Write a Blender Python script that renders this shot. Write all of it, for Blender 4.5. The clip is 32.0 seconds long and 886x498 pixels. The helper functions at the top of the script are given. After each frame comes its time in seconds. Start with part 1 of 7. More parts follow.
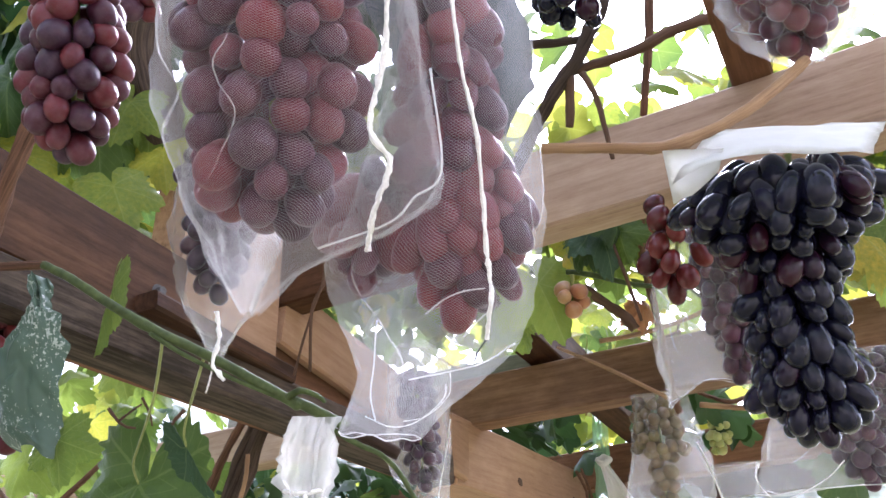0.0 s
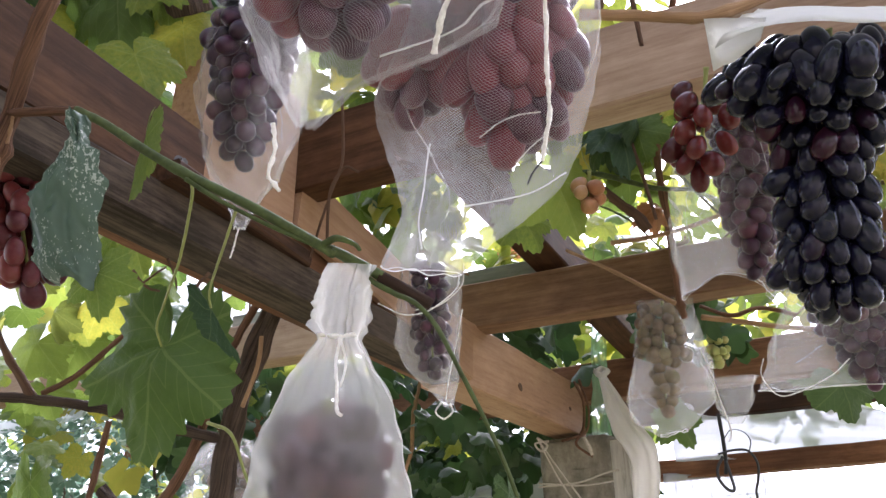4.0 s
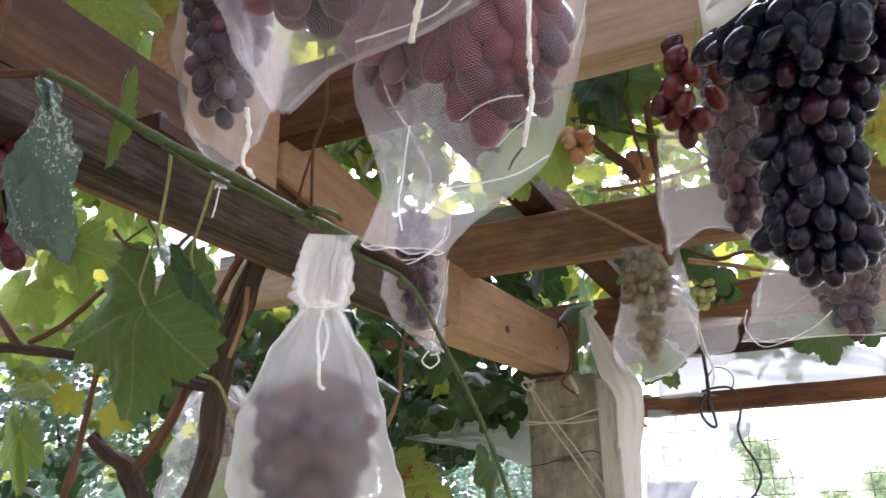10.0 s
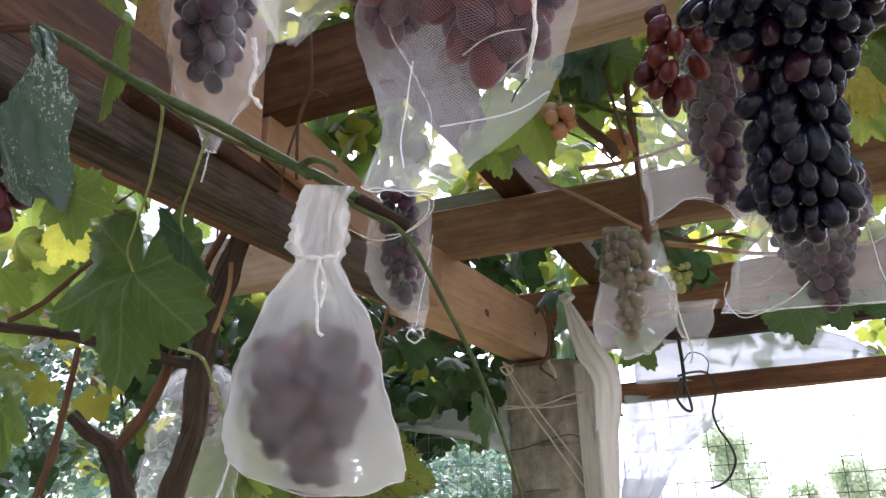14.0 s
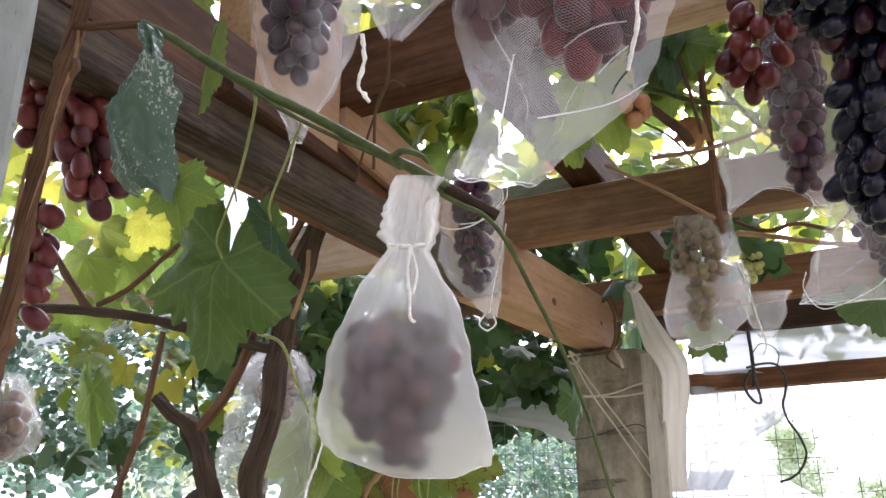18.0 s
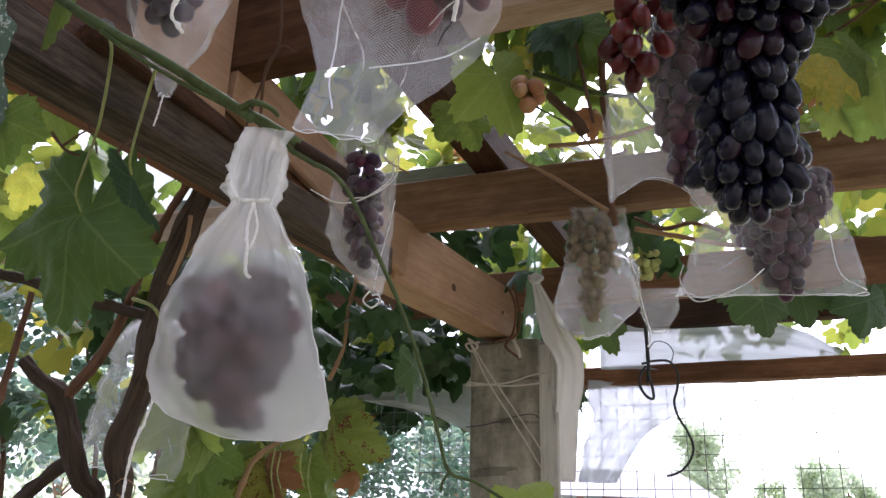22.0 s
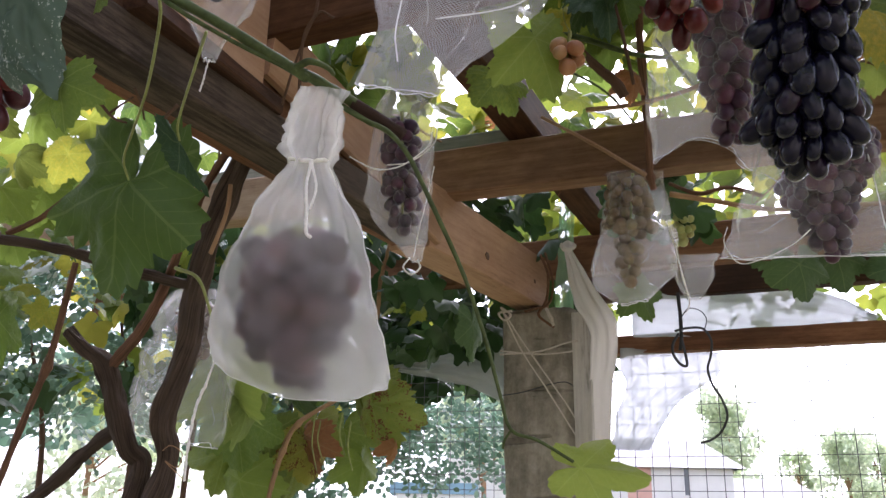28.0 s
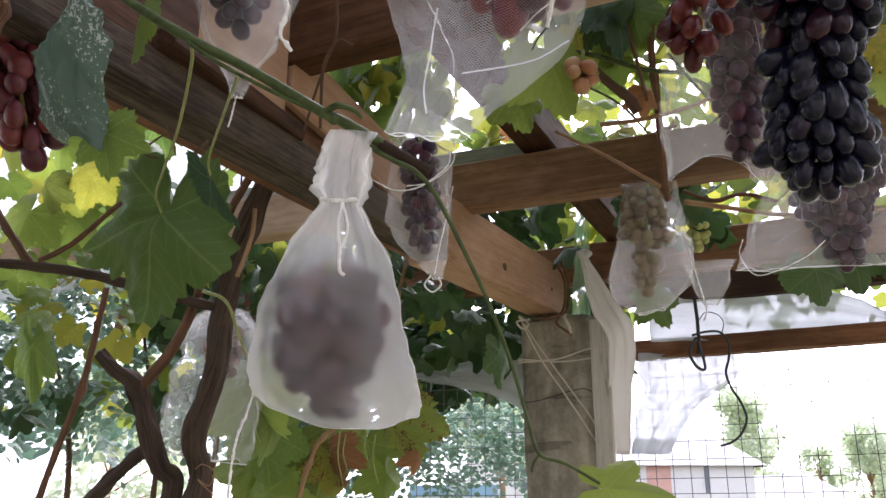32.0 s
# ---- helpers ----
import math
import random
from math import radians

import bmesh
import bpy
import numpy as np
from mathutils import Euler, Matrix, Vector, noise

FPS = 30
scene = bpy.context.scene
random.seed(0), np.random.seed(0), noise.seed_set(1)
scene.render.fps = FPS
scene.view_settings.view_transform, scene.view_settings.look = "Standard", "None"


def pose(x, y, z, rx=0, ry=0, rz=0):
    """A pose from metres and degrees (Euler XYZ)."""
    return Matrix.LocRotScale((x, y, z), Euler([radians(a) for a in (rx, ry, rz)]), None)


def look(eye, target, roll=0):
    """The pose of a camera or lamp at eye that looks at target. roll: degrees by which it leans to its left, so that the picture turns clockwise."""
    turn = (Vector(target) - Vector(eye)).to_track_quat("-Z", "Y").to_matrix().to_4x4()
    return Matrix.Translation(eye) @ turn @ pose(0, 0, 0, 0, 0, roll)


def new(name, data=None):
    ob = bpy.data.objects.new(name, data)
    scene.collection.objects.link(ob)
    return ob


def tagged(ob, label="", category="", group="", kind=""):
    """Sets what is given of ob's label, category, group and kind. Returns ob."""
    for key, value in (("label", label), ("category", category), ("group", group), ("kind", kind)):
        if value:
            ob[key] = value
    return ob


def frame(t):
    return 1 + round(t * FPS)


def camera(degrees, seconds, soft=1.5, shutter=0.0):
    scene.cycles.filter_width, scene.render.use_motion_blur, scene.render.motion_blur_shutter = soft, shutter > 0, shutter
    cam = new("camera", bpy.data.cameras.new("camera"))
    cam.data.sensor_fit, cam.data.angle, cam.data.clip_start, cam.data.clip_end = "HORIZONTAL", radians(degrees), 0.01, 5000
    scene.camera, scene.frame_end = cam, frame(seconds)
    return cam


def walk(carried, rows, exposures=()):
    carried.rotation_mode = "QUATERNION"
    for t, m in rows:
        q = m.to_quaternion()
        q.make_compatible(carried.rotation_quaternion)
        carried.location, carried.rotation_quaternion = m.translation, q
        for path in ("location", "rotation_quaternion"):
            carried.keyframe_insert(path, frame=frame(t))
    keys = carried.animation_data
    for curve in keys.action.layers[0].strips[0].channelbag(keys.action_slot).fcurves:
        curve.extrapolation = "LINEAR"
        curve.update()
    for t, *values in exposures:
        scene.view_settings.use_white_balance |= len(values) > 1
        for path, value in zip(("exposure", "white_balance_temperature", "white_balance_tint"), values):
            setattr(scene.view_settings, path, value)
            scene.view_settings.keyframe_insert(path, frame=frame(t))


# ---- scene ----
cam = camera(55.3, 32.0, soft=1.45, shutter=0.3)
PATH = [
    (0, (0.059, 0.048, 1.619), (0.017, 1.773, 2.63), -2.7),
    (0.5, (0.061, 0.053, 1.587), (0.053, 1.774, 2.605), -3.3),
    (1, (0.047, 0.042, 1.54), (0.025, 1.79, 2.512), -3.2),
    (1.5, (0.042, 0.05, 1.545), (0.025, 1.817, 2.481), -2.1),
    (2, (0.038, 0.048, 1.54), (0.01, 1.82, 2.466), -1.7),
    (2.5, (0.029, 0.047, 1.538), (-0.024, 1.825, 2.453), -1.4),
    (4.5, (0.03, 0.074, 1.582), (-0.002, 1.879, 2.442), -0.6),
    (5, (0.017, 0.059, 1.564), (-0.065, 1.87, 2.408), -0.8),
    (5.5, (-0.001, 0.051, 1.554), (-0.181, 1.882, 2.339), -1.0),
    (6, (-0.001, 0.06, 1.553), (-0.199, 1.898, 2.317), -0.2),
    (6.5, (0.003, 0.064, 1.554), (-0.205, 1.907, 2.303), 0.5),
    (7, (0.004, 0.073, 1.554), (-0.2, 1.923, 2.287), 0.9),
    (7.5, (0.007, 0.066, 1.557), (-0.198, 1.923, 2.271), 0.9),
    (8, (0.001, 0.055, 1.561), (-0.196, 1.922, 2.252), 0.7),
    (8.5, (-0.009, 0.054, 1.554), (-0.217, 1.921, 2.24), 0.3),
    (9, (-0.01, 0.059, 1.558), (-0.242, 1.928, 2.232), 0.2),
    (9.5, (0.009, 0.078, 1.584), (-0.144, 1.955, 2.257), 0.0),
    (10, (0.035, 0.065, 1.601), (0.02, 1.933, 2.317), -1.0),
    (10.5, (0.038, 0.052, 1.585), (0.075, 1.908, 2.33), -1.6),
    (11, (0.04, 0.068, 1.573), (0.08, 1.92, 2.329), -2.1),
    (11.5, (0.05, 0.078, 1.573), (0.104, 1.933, 2.318), -1.8),
    (12, (0.05, 0.085, 1.574), (0.118, 1.943, 2.31), -1.9),
    (12.5, (0.046, 0.084, 1.573), (0.124, 1.943, 2.306), -2.2),
    (13, (0.037, 0.087, 1.572), (0.128, 1.947, 2.301), -2.1),
    (13.5, (0.023, 0.077, 1.575), (0.096, 1.942, 2.294), -2.4),
    (14, (0.02, 0.07, 1.57), (0.07, 1.937, 2.284), -1.9),
    (14.5, (0.021, 0.066, 1.565), (0.049, 1.936, 2.273), -1.5),
    (16.5, (0.02, 0.068, 1.564), (0.033, 1.943, 2.262), -1.0),
    (17, (0.016, 0.066, 1.563), (0.019, 1.941, 2.259), -0.9),
    (17.5, (0.002, 0.066, 1.561), (-0.02, 1.944, 2.249), -0.7),
    (18, (0.0, 0.06, 1.567), (-0.086, 1.935, 2.258), -0.2),
    (18.5, (0.003, 0.039, 1.564), (-0.112, 1.911, 2.259), -0.1),
    (19, (0.002, 0.042, 1.564), (-0.12, 1.91, 2.267), 0.1),
    (19.5, (0.001, 0.043, 1.564), (-0.127, 1.91, 2.27), 0.2),
    (20, (0.015, 0.054, 1.565), (-0.11, 1.92, 2.275), 1.2),
    (20.5, (0.043, 0.067, 1.561), (0.066, 1.936, 2.271), 2.0),
    (21, (0.049, 0.077, 1.559), (0.111, 1.949, 2.258), 1.8),
    (21.5, (0.05, 0.079, 1.556), (0.115, 1.957, 2.241), 1.4),
    (22, (0.052, 0.076, 1.553), (0.135, 1.957, 2.228), 1.3),
    (22.5, (0.045, 0.08, 1.553), (0.134, 1.963, 2.219), 1.0),
    (23, (0.042, 0.075, 1.556), (0.129, 1.963, 2.21), 1.0),
    (23.5, (0.038, 0.075, 1.554), (0.123, 1.967, 2.197), 0.9),
    (24, (0.033, 0.075, 1.554), (0.108, 1.969, 2.193), 0.6),
    (24.5, (0.032, 0.073, 1.555), (0.108, 1.968, 2.188), 0.6),
    (26.5, (0.041, 0.063, 1.558), (0.115, 1.954, 2.206), 0.8),
    (27, (0.03, 0.069, 1.555), (0.102, 1.962, 2.197), 0.8),
    (27.5, (0.03, 0.073, 1.551), (0.069, 1.969, 2.186), 1.1),
    (28, (0.029, 0.084, 1.545), (0.064, 1.987, 2.16), 1.0),
    (28.5, (0.029, 0.081, 1.549), (0.066, 1.988, 2.149), 1.0),
    (29, (0.026, 0.086, 1.55), (0.074, 1.993, 2.15), 1.0),
    (29.5, (0.023, 0.087, 1.55), (0.069, 1.996, 2.144), 0.7),
    (30, (0.025, 0.085, 1.554), (0.048, 1.996, 2.144), 0.4),
    (30.5, (0.029, 0.08, 1.553), (0.048, 1.991, 2.143), 0.4),
    (31, (0.03, 0.072, 1.557), (0.044, 1.981, 2.155), 0.4),
    (31.5, (0.031, 0.063, 1.559), (0.046, 1.968, 2.167), 0.4),
    (32, (0.02, 0.056, 1.557), (0.023, 1.958, 2.176), -0.0),
]
walk(cam, [(t, look(eye, target, roll)) for t, eye, target, roll in PATH], [(0, 2.05 + 0.94, 5450, 25), (3, 2.05 + 0.46, 5700, 25), (5, 2.05 + 0.58, 5800, 25), (6.5, 2.05 + 0.40, 5850, 25), (10, 2.05 + 0.48, 5750, 25), (13, 2.05 + 0.2, 5650, 25), (20, 2.05 + 0.54, 5800, 25), (22, 2.05 - 0.1, 5650, 25), (28, 2.05 - 0.05, 5800, 25), (32, 2.05 + 0.05, 5850, 25)])

# world, sun and sky: a bright, thinly overcast day
world = bpy.data.worlds.new("overcast_sky")
scene.world = world
world.use_nodes = True
wn = world.node_tree.nodes
sky = wn.new("ShaderNodeTexSky")
sky.sky_type = "NISHITA"
sky.sun_disc = False
sky.sun_elevation = radians(46)
sky.sun_rotation = radians(23)
sky.air_density = 0.7
sky.dust_density = 2.5
sky.ozone_density = 0.5
wn["Background"].inputs["Strength"].default_value = 0.15
veil = wn.new("ShaderNodeHueSaturation")  # thin cloud takes the blue out of the sky
veil.inputs["Saturation"].default_value = 0.25
world.node_tree.links.new(sky.outputs["Color"], veil.inputs["Color"])
world.node_tree.links.new(veil.outputs["Color"], wn["Background"].inputs["Color"])
sun = new("sun", bpy.data.lights.new("sun", "SUN"))
sun.data.energy = 1.2
sun.data.angle = radians(30)
sun.data.color = (1.0, 0.97, 0.93)
# the sun stands high ahead of the camera, behind the vines
sun.matrix_world = look((2.6, 7.0, 8.0), (0, 1.0, 1.5))


# ---- materials ----
def mat(name, rough=0.6, spec=0.4):
    m = bpy.data.materials.new(name)
    m.use_nodes = True
    b = m.node_tree.nodes["Principled BSDF"]
    b.inputs["Roughness"].default_value = rough
    b.inputs["Specular IOR Level"].default_value = spec
    return m, m.node_tree.nodes, m.node_tree.links, b


def node(nodes, kind, **values):
    n = nodes.new(kind)
    for key, value in values.items():
        n.inputs[key].default_value = value
    return n


def ramp(nodes, *stops):
    r = nodes.new("ShaderNodeValToRGB")
    e = r.color_ramp.elements
    while len(e) < len(stops):
        e.new(0.5)
    for el, (at, col) in zip(e, stops):
        el.position, el.color = at, (*col, 1)
    return r


def math_node(nodes, links, op, a, b=0.0, c=0.0):
    n = nodes.new("ShaderNodeMath")
    n.operation = op
    for i, v in enumerate((a, b, c)):
        if isinstance(v, (int, float)):
            n.inputs[i].default_value = v
        else:
            links.new(v, n.inputs[i])
    return n.outputs[0]


def mapped(nodes, links, scale, source="Object"):
    tc = nodes.new("ShaderNodeTexCoord")
    mp = nodes.new("ShaderNodeMapping")
    mp.inputs["Scale"].default_value = scale
    links.new(tc.outputs[source], mp.inputs["Vector"])
    return mp.outputs[0]


def bump(nodes, links, height, bsdf, strength=0.3, distance=0.002):
    b = node(nodes, "ShaderNodeBump", Strength=strength, Distance=distance)
    links.new(height, b.inputs["Height"])
    links.new(b.outputs[0], bsdf.inputs["Normal"])


def wood(name, dark, light, stain, rough=0.65, grain=1.0, stain_amount=0.5):
    """Sawn timber, the grain along local X."""
    m, n, l, b = mat(name, rough, 0.12)
    fine = node(n, "ShaderNodeTexNoise", Scale=1.0, Detail=6.0, Roughness=0.65)
    l.new(mapped(n, l, (7.0 * grain, 150 * grain, 120 * grain)), fine.inputs["Vector"])
    rings = node(n, "ShaderNodeTexNoise", Scale=1.0, Detail=3.0, Distortion=0.6)
    l.new(mapped(n, l, (1.3, 20, 15)), rings.inputs["Vector"])
    blot = node(n, "ShaderNodeTexNoise", Scale=6.0, Detail=4.0, Roughness=0.6)
    l.new(mapped(n, l, (0.6, 1, 1)), blot.inputs["Vector"])
    speck = node(n, "ShaderNodeTexNoise", Scale=1.0, Detail=8.0, Roughness=0.75)
    l.new(mapped(n, l, (18, 55, 55)), speck.inputs["Vector"])
    mix = math_node(n, l, "MULTIPLY_ADD", fine.outputs["Fac"], 0.35, math_node(n, l, "MULTIPLY_ADD", speck.outputs["Fac"], 0.3, math_node(n, l, "MULTIPLY", rings.outputs["Fac"], 0.35)))
    r = ramp(n, (0.37, tuple(c * 0.5 for c in dark)), (0.45, dark), (0.58, light))
    l.new(mix, r.inputs[0])
    sr = ramp(n, (0.46, (0, 0, 0)), (0.62, (1, 1, 1)))
    l.new(blot.outputs["Fac"], sr.inputs[0])
    mx = n.new("ShaderNodeMix")
    mx.data_type = "RGBA"
    l.new(math_node(n, l, "MULTIPLY", sr.outputs[0], stain_amount), mx.inputs["Factor"])
    l.new(r.outputs[0], mx.inputs["A"])
    mx.inputs["B"].default_value = (*stain, 1)
    l.new(mx.outputs["Result"], b.inputs["Base Color"])
    bump(n, l, mix, b, 0.6, 0.002)
    return m


WOOD_PALE = wood("sawn_pine_pale", (0.33, 0.195, 0.113), (0.43, 0.272, 0.165), (0.23, 0.135, 0.078), stain_amount=0.4)
WOOD_MID = wood("sawn_pine_mid_brown", (0.185, 0.104, 0.058), (0.315, 0.193, 0.113), (0.11, 0.065, 0.04), stain_amount=0.5)
WOOD_WARM = wood("sawn_pine_brown", (0.15, 0.07, 0.034), (0.27, 0.138, 0.07), (0.075, 0.04, 0.024), stain_amount=0.6)
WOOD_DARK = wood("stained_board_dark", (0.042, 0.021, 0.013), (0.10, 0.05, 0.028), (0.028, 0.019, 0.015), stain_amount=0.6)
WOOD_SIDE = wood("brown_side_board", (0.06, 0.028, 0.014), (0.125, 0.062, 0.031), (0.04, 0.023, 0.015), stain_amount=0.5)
# lighter pine that carries bright light in its colour, for two rafter lengths
WOOD_TAN = wood("sawn_pine_tan", (0.32, 0.22, 0.15), (0.45, 0.335, 0.24), (0.27, 0.18, 0.12), stain_amount=0.4)
WOOD_GREY = wood("weathered_rail_grey", (0.035, 0.026, 0.02), (0.12, 0.09, 0.068), (0.05, 0.042, 0.03), 0.8, 1.4)
WOOD_MOSS = wood("weathered_board_greenish", (0.20, 0.20, 0.16), (0.36, 0.35, 0.30), (0.18, 0.22, 0.15), 0.8)


def bark(name, dark, light, stretch=14.0, depth=0.004):
    m, n, l, b = mat(name, 0.85, 0.2)
    a = node(n, "ShaderNodeTexNoise", Scale=1.0, Detail=7.0, Roughness=0.7, Distortion=0.4)
    l.new(mapped(n, l, (1.2 * stretch * 3.4, 13.0, 1.0), "UV"), a.inputs["Vector"])
    big = node(n, "ShaderNodeTexNoise", Scale=30.0, Detail=3.0)
    l.new(mapped(n, l, (1, 1, 1)), big.inputs["Vector"])
    mixv = math_node(n, l, "MULTIPLY_ADD", a.outputs["Fac"], 0.8, math_node(n, l, "MULTIPLY", big.outputs["Fac"], 0.2))
    r = ramp(n, (0.32, dark), (0.66, light))
    l.new(mixv, r.inputs[0])
    l.new(r.outputs[0], b.inputs["Base Color"])
    bump(n, l, a.outputs["Fac"], b, 0.8, depth)
    return m


BARK = bark("old_vine_bark", (0.012, 0.009, 0.007), (0.14, 0.098, 0.072), 14.0, 0.007)
CANE = bark("dry_cane_bark", (0.035, 0.017, 0.010), (0.25, 0.135, 0.08), 8.0, 0.003)
CANE_PALE = bark("straw_cane", (0.20, 0.115, 0.06), (0.42, 0.27, 0.155), 8.0, 0.001)
CANE_BLACK = bark("dried_black_cane", (0.012, 0.008, 0.006), (0.06, 0.035, 0.024), 10.0, 0.001)
# old vine bark again, darkened in colour for the shaded near trunk
BARK_DARK = bark("shade_darkened_bark", (0.008, 0.006, 0.005), (0.085, 0.058, 0.043), 14.0, 0.008)
CANE_DARK = bark("dark_cane", (0.05, 0.03, 0.02), (0.16, 0.095, 0.06), 8.0, 0.001)


def plain(name, col, rough=0.6, spec=0.4, var=0.25, scale=40.0, bumps=0.2):
    m, n, l, b = mat(name, rough, spec)
    t = node(n, "ShaderNodeTexNoise", Scale=scale, Detail=5.0, Roughness=0.6)
    l.new(mapped(n, l, (1, 1, 1)), t.inputs["Vector"])
    r = ramp(n, (0.3, tuple(c * (1 - var) for c in col)), (0.7, tuple(min(1, c * (1 + var)) for c in col)))
    l.new(t.outputs["Fac"], r.inputs[0])
    l.new(r.outputs[0], b.inputs["Base Color"])
    if bumps:
        bump(n, l, t.outputs["Fac"], b, bumps, 0.002)
    return m


STEM_GREEN = plain("green_shoot", (0.062, 0.085, 0.027), 0.55, 0.2, 0.4, 120, 0.3)
STEM_YELLOW = plain("petiole_yellow_green", (0.24, 0.27, 0.08), 0.5, 0.3, 0.25, 90, 0.1)
TWINE = plain("white_cotton_string", (0.82, 0.81, 0.79), 0.9, 0.1, 0.15, 600, 0.6)
ROPE = plain("grey_twine", (0.5, 0.45, 0.38), 0.9, 0.1, 0.3, 500, 0.6)
BLACK = plain("black_plastic_strap", (0.02, 0.024, 0.028), 0.4, 0.5, 0.3, 30, 0.1)
STEEL = plain("galvanised_wire", (0.10, 0.10, 0.10), 0.5, 0.5, 0.2, 60, 0)
BOLT = plain("zinc_bolt", (0.07, 0.066, 0.06), 0.45, 0.5, 0.4, 300, 0.2)
PAPER = plain("white_paper", (0.82, 0.83, 0.82), 0.8, 0.2, 0.05, 30, 0.15)
TEAL = plain("dark_green_plastic", (0.006, 0.03, 0.032), 0.45, 0.4, 0.3, 20, 0.1)


def concrete():
    m, n, l, b = mat("weathered_concrete_post", 0.9, 0.15)
    a = node(n, "ShaderNodeTexNoise", Scale=14.0, Detail=8.0, Roughness=0.7)
    l.new(mapped(n, l, (1, 1, 0.6)), a.inputs["Vector"])
    c = node(n, "ShaderNodeTexNoise", Scale=90.0, Detail=4.0, Roughness=0.7)
    l.new(mapped(n, l, (1, 1, 1)), c.inputs["Vector"])
    streak = node(n, "ShaderNodeTexNoise", Scale=1.0, Detail=4.0)
    l.new(mapped(n, l, (22, 22, 2.0)), streak.inputs["Vector"])
    v = math_node(n, l, "MULTIPLY_ADD", a.outputs["Fac"], 0.55, math_node(n, l, "MULTIPLY_ADD", streak.outputs["Fac"], 0.3, math_node(n, l, "MULTIPLY", c.outputs["Fac"], 0.15)))
    r = ramp(n, (0.36, (0.095, 0.085, 0.064)), (0.5, (0.25, 0.228, 0.178)), (0.62, (0.40, 0.365, 0.295)))
    l.new(v, r.inputs[0])
    crack = node(n, "ShaderNodeTexNoise", Scale=1.0, Detail=3.0, Roughness=0.55)
    l.new(mapped(n, l, (5, 5, 34)), crack.inputs["Vector"])
    cr = ramp(n, (0.60, (0, 0, 0)), (0.66, (1, 1, 1)))
    l.new(crack.outputs["Fac"], cr.inputs[0])
    mx = n.new("ShaderNodeMix")
    mx.data_type = "RGBA"
    l.new(math_node(n, l, "MULTIPLY", cr.outputs[0], 0.45), mx.inputs["Factor"])
    l.new(r.outputs[0], mx.inputs["A"])
    mx.inputs["B"].default_value = (0.055, 0.045, 0.035, 1)
    l.new(mx.outputs["Result"], b.inputs["Base Color"])
    bump(n, l, math_node(n, l, "MULTIPLY_ADD", cr.outputs[0], -0.4, v), b, 1.0, 0.012)
    return m


CONCRETE = concrete()


def white_paint():
    m, n, l, b = mat("chipped_white_paint", 0.6, 0.3)
    a = node(n, "ShaderNodeTexNoise", Scale=1.0, Detail=6.0, Roughness=0.7)
    l.new(mapped(n, l, (22, 70, 70)), a.inputs["Vector"])
    r = ramp(n, (0.30, (0.10, 0.09, 0.075)), (0.35, (0.25, 0.27, 0.255)), (0.7, (0.33, 0.35, 0.335)))
    l.new(a.outputs["Fac"], r.inputs[0])
    sp = node(n, "ShaderNodeTexNoise", Scale=1.0, Detail=9.0, Roughness=0.8)
    l.new(mapped(n, l, (45, 110, 110)), sp.inputs["Vector"])
    sr = ramp(n, (0.60, (0, 0, 0)), (0.64, (1, 1, 1)))
    l.new(sp.outputs["Fac"], sr.inputs[0])
    mx = n.new("ShaderNodeMix")
    mx.data_type = "RGBA"
    l.new(math_node(n, l, "MULTIPLY", sr.outputs[0], 0.75), mx.inputs["Factor"])
    l.new(r.outputs[0], mx.inputs["A"])
    mx.inputs["B"].default_value = (0.045, 0.04, 0.035, 1)
    l.new(mx.outputs["Result"], b.inputs["Base Color"])
    bump(n, l, math_node(n, l, "MULTIPLY_ADD", sr.outputs[0], -0.4, a.outputs["Fac"]), b, 0.5, 0.0015)
    return m


WHITE_PAINT = white_paint()
BATTEN = wood("whitewashed_batten", (0.44, 0.42, 0.37), (0.56, 0.54, 0.48), (0.38, 0.35, 0.29), 0.8, 1.0, 0.4)


def grape_skin(name, low, mid, high, bloom, bloom_amount=0.35, rough=0.32, inner=0.15, turn=0.5):
    """Waxy skin: colour varies from grape to grape and over each grape, with a pale bloom in patches."""
    m, n, l, b = mat(name, rough, 0.32)
    info = n.new("ShaderNodeObjectInfo")
    t = node(n, "ShaderNodeTexNoise", Scale=60.0, Detail=4.0, Roughness=0.6)
    tc = n.new("ShaderNodeTexCoord")
    vec = n.new("ShaderNodeVectorMath")
    vec.operation = "ADD"
    l.new(tc.outputs["Object"], vec.inputs[0])
    l.new(info.outputs["Location"], vec.inputs[1])
    l.new(vec.outputs[0], t.inputs["Vector"])
    v = math_node(n, l, "MULTIPLY_ADD", info.outputs["Random"], 0.7, math_node(n, l, "MULTIPLY", t.outputs["Fac"], 0.3))
    r = ramp(n, (0.15, low), (turn, mid), (0.9, high))
    l.new(v, r.inputs[0])
    sp = node(n, "ShaderNodeTexNoise", Scale=110.0, Detail=6.0, Roughness=0.75)
    l.new(vec.outputs[0], sp.inputs["Vector"])
    br = ramp(n, (0.4, (0, 0, 0)), (0.75, (1, 1, 1)))
    l.new(sp.outputs["Fac"], br.inputs[0])
    mx = n.new("ShaderNodeMix")
    mx.data_type = "RGBA"
    l.new(math_node(n, l, "MULTIPLY", br.outputs[0], bloom_amount), mx.inputs["Factor"])
    l.new(r.outputs[0], mx.inputs["A"])
    mx.inputs["B"].default_value = (*bloom, 1)
    l.new(mx.outputs["Result"], b.inputs["Base Color"])
    b.inputs["Subsurface Weight"].default_value = inner
    b.inputs["Subsurface Radius"].default_value = (0.006, 0.002, 0.001)
    b.inputs["Subsurface Scale"].default_value = 1.0
    return m


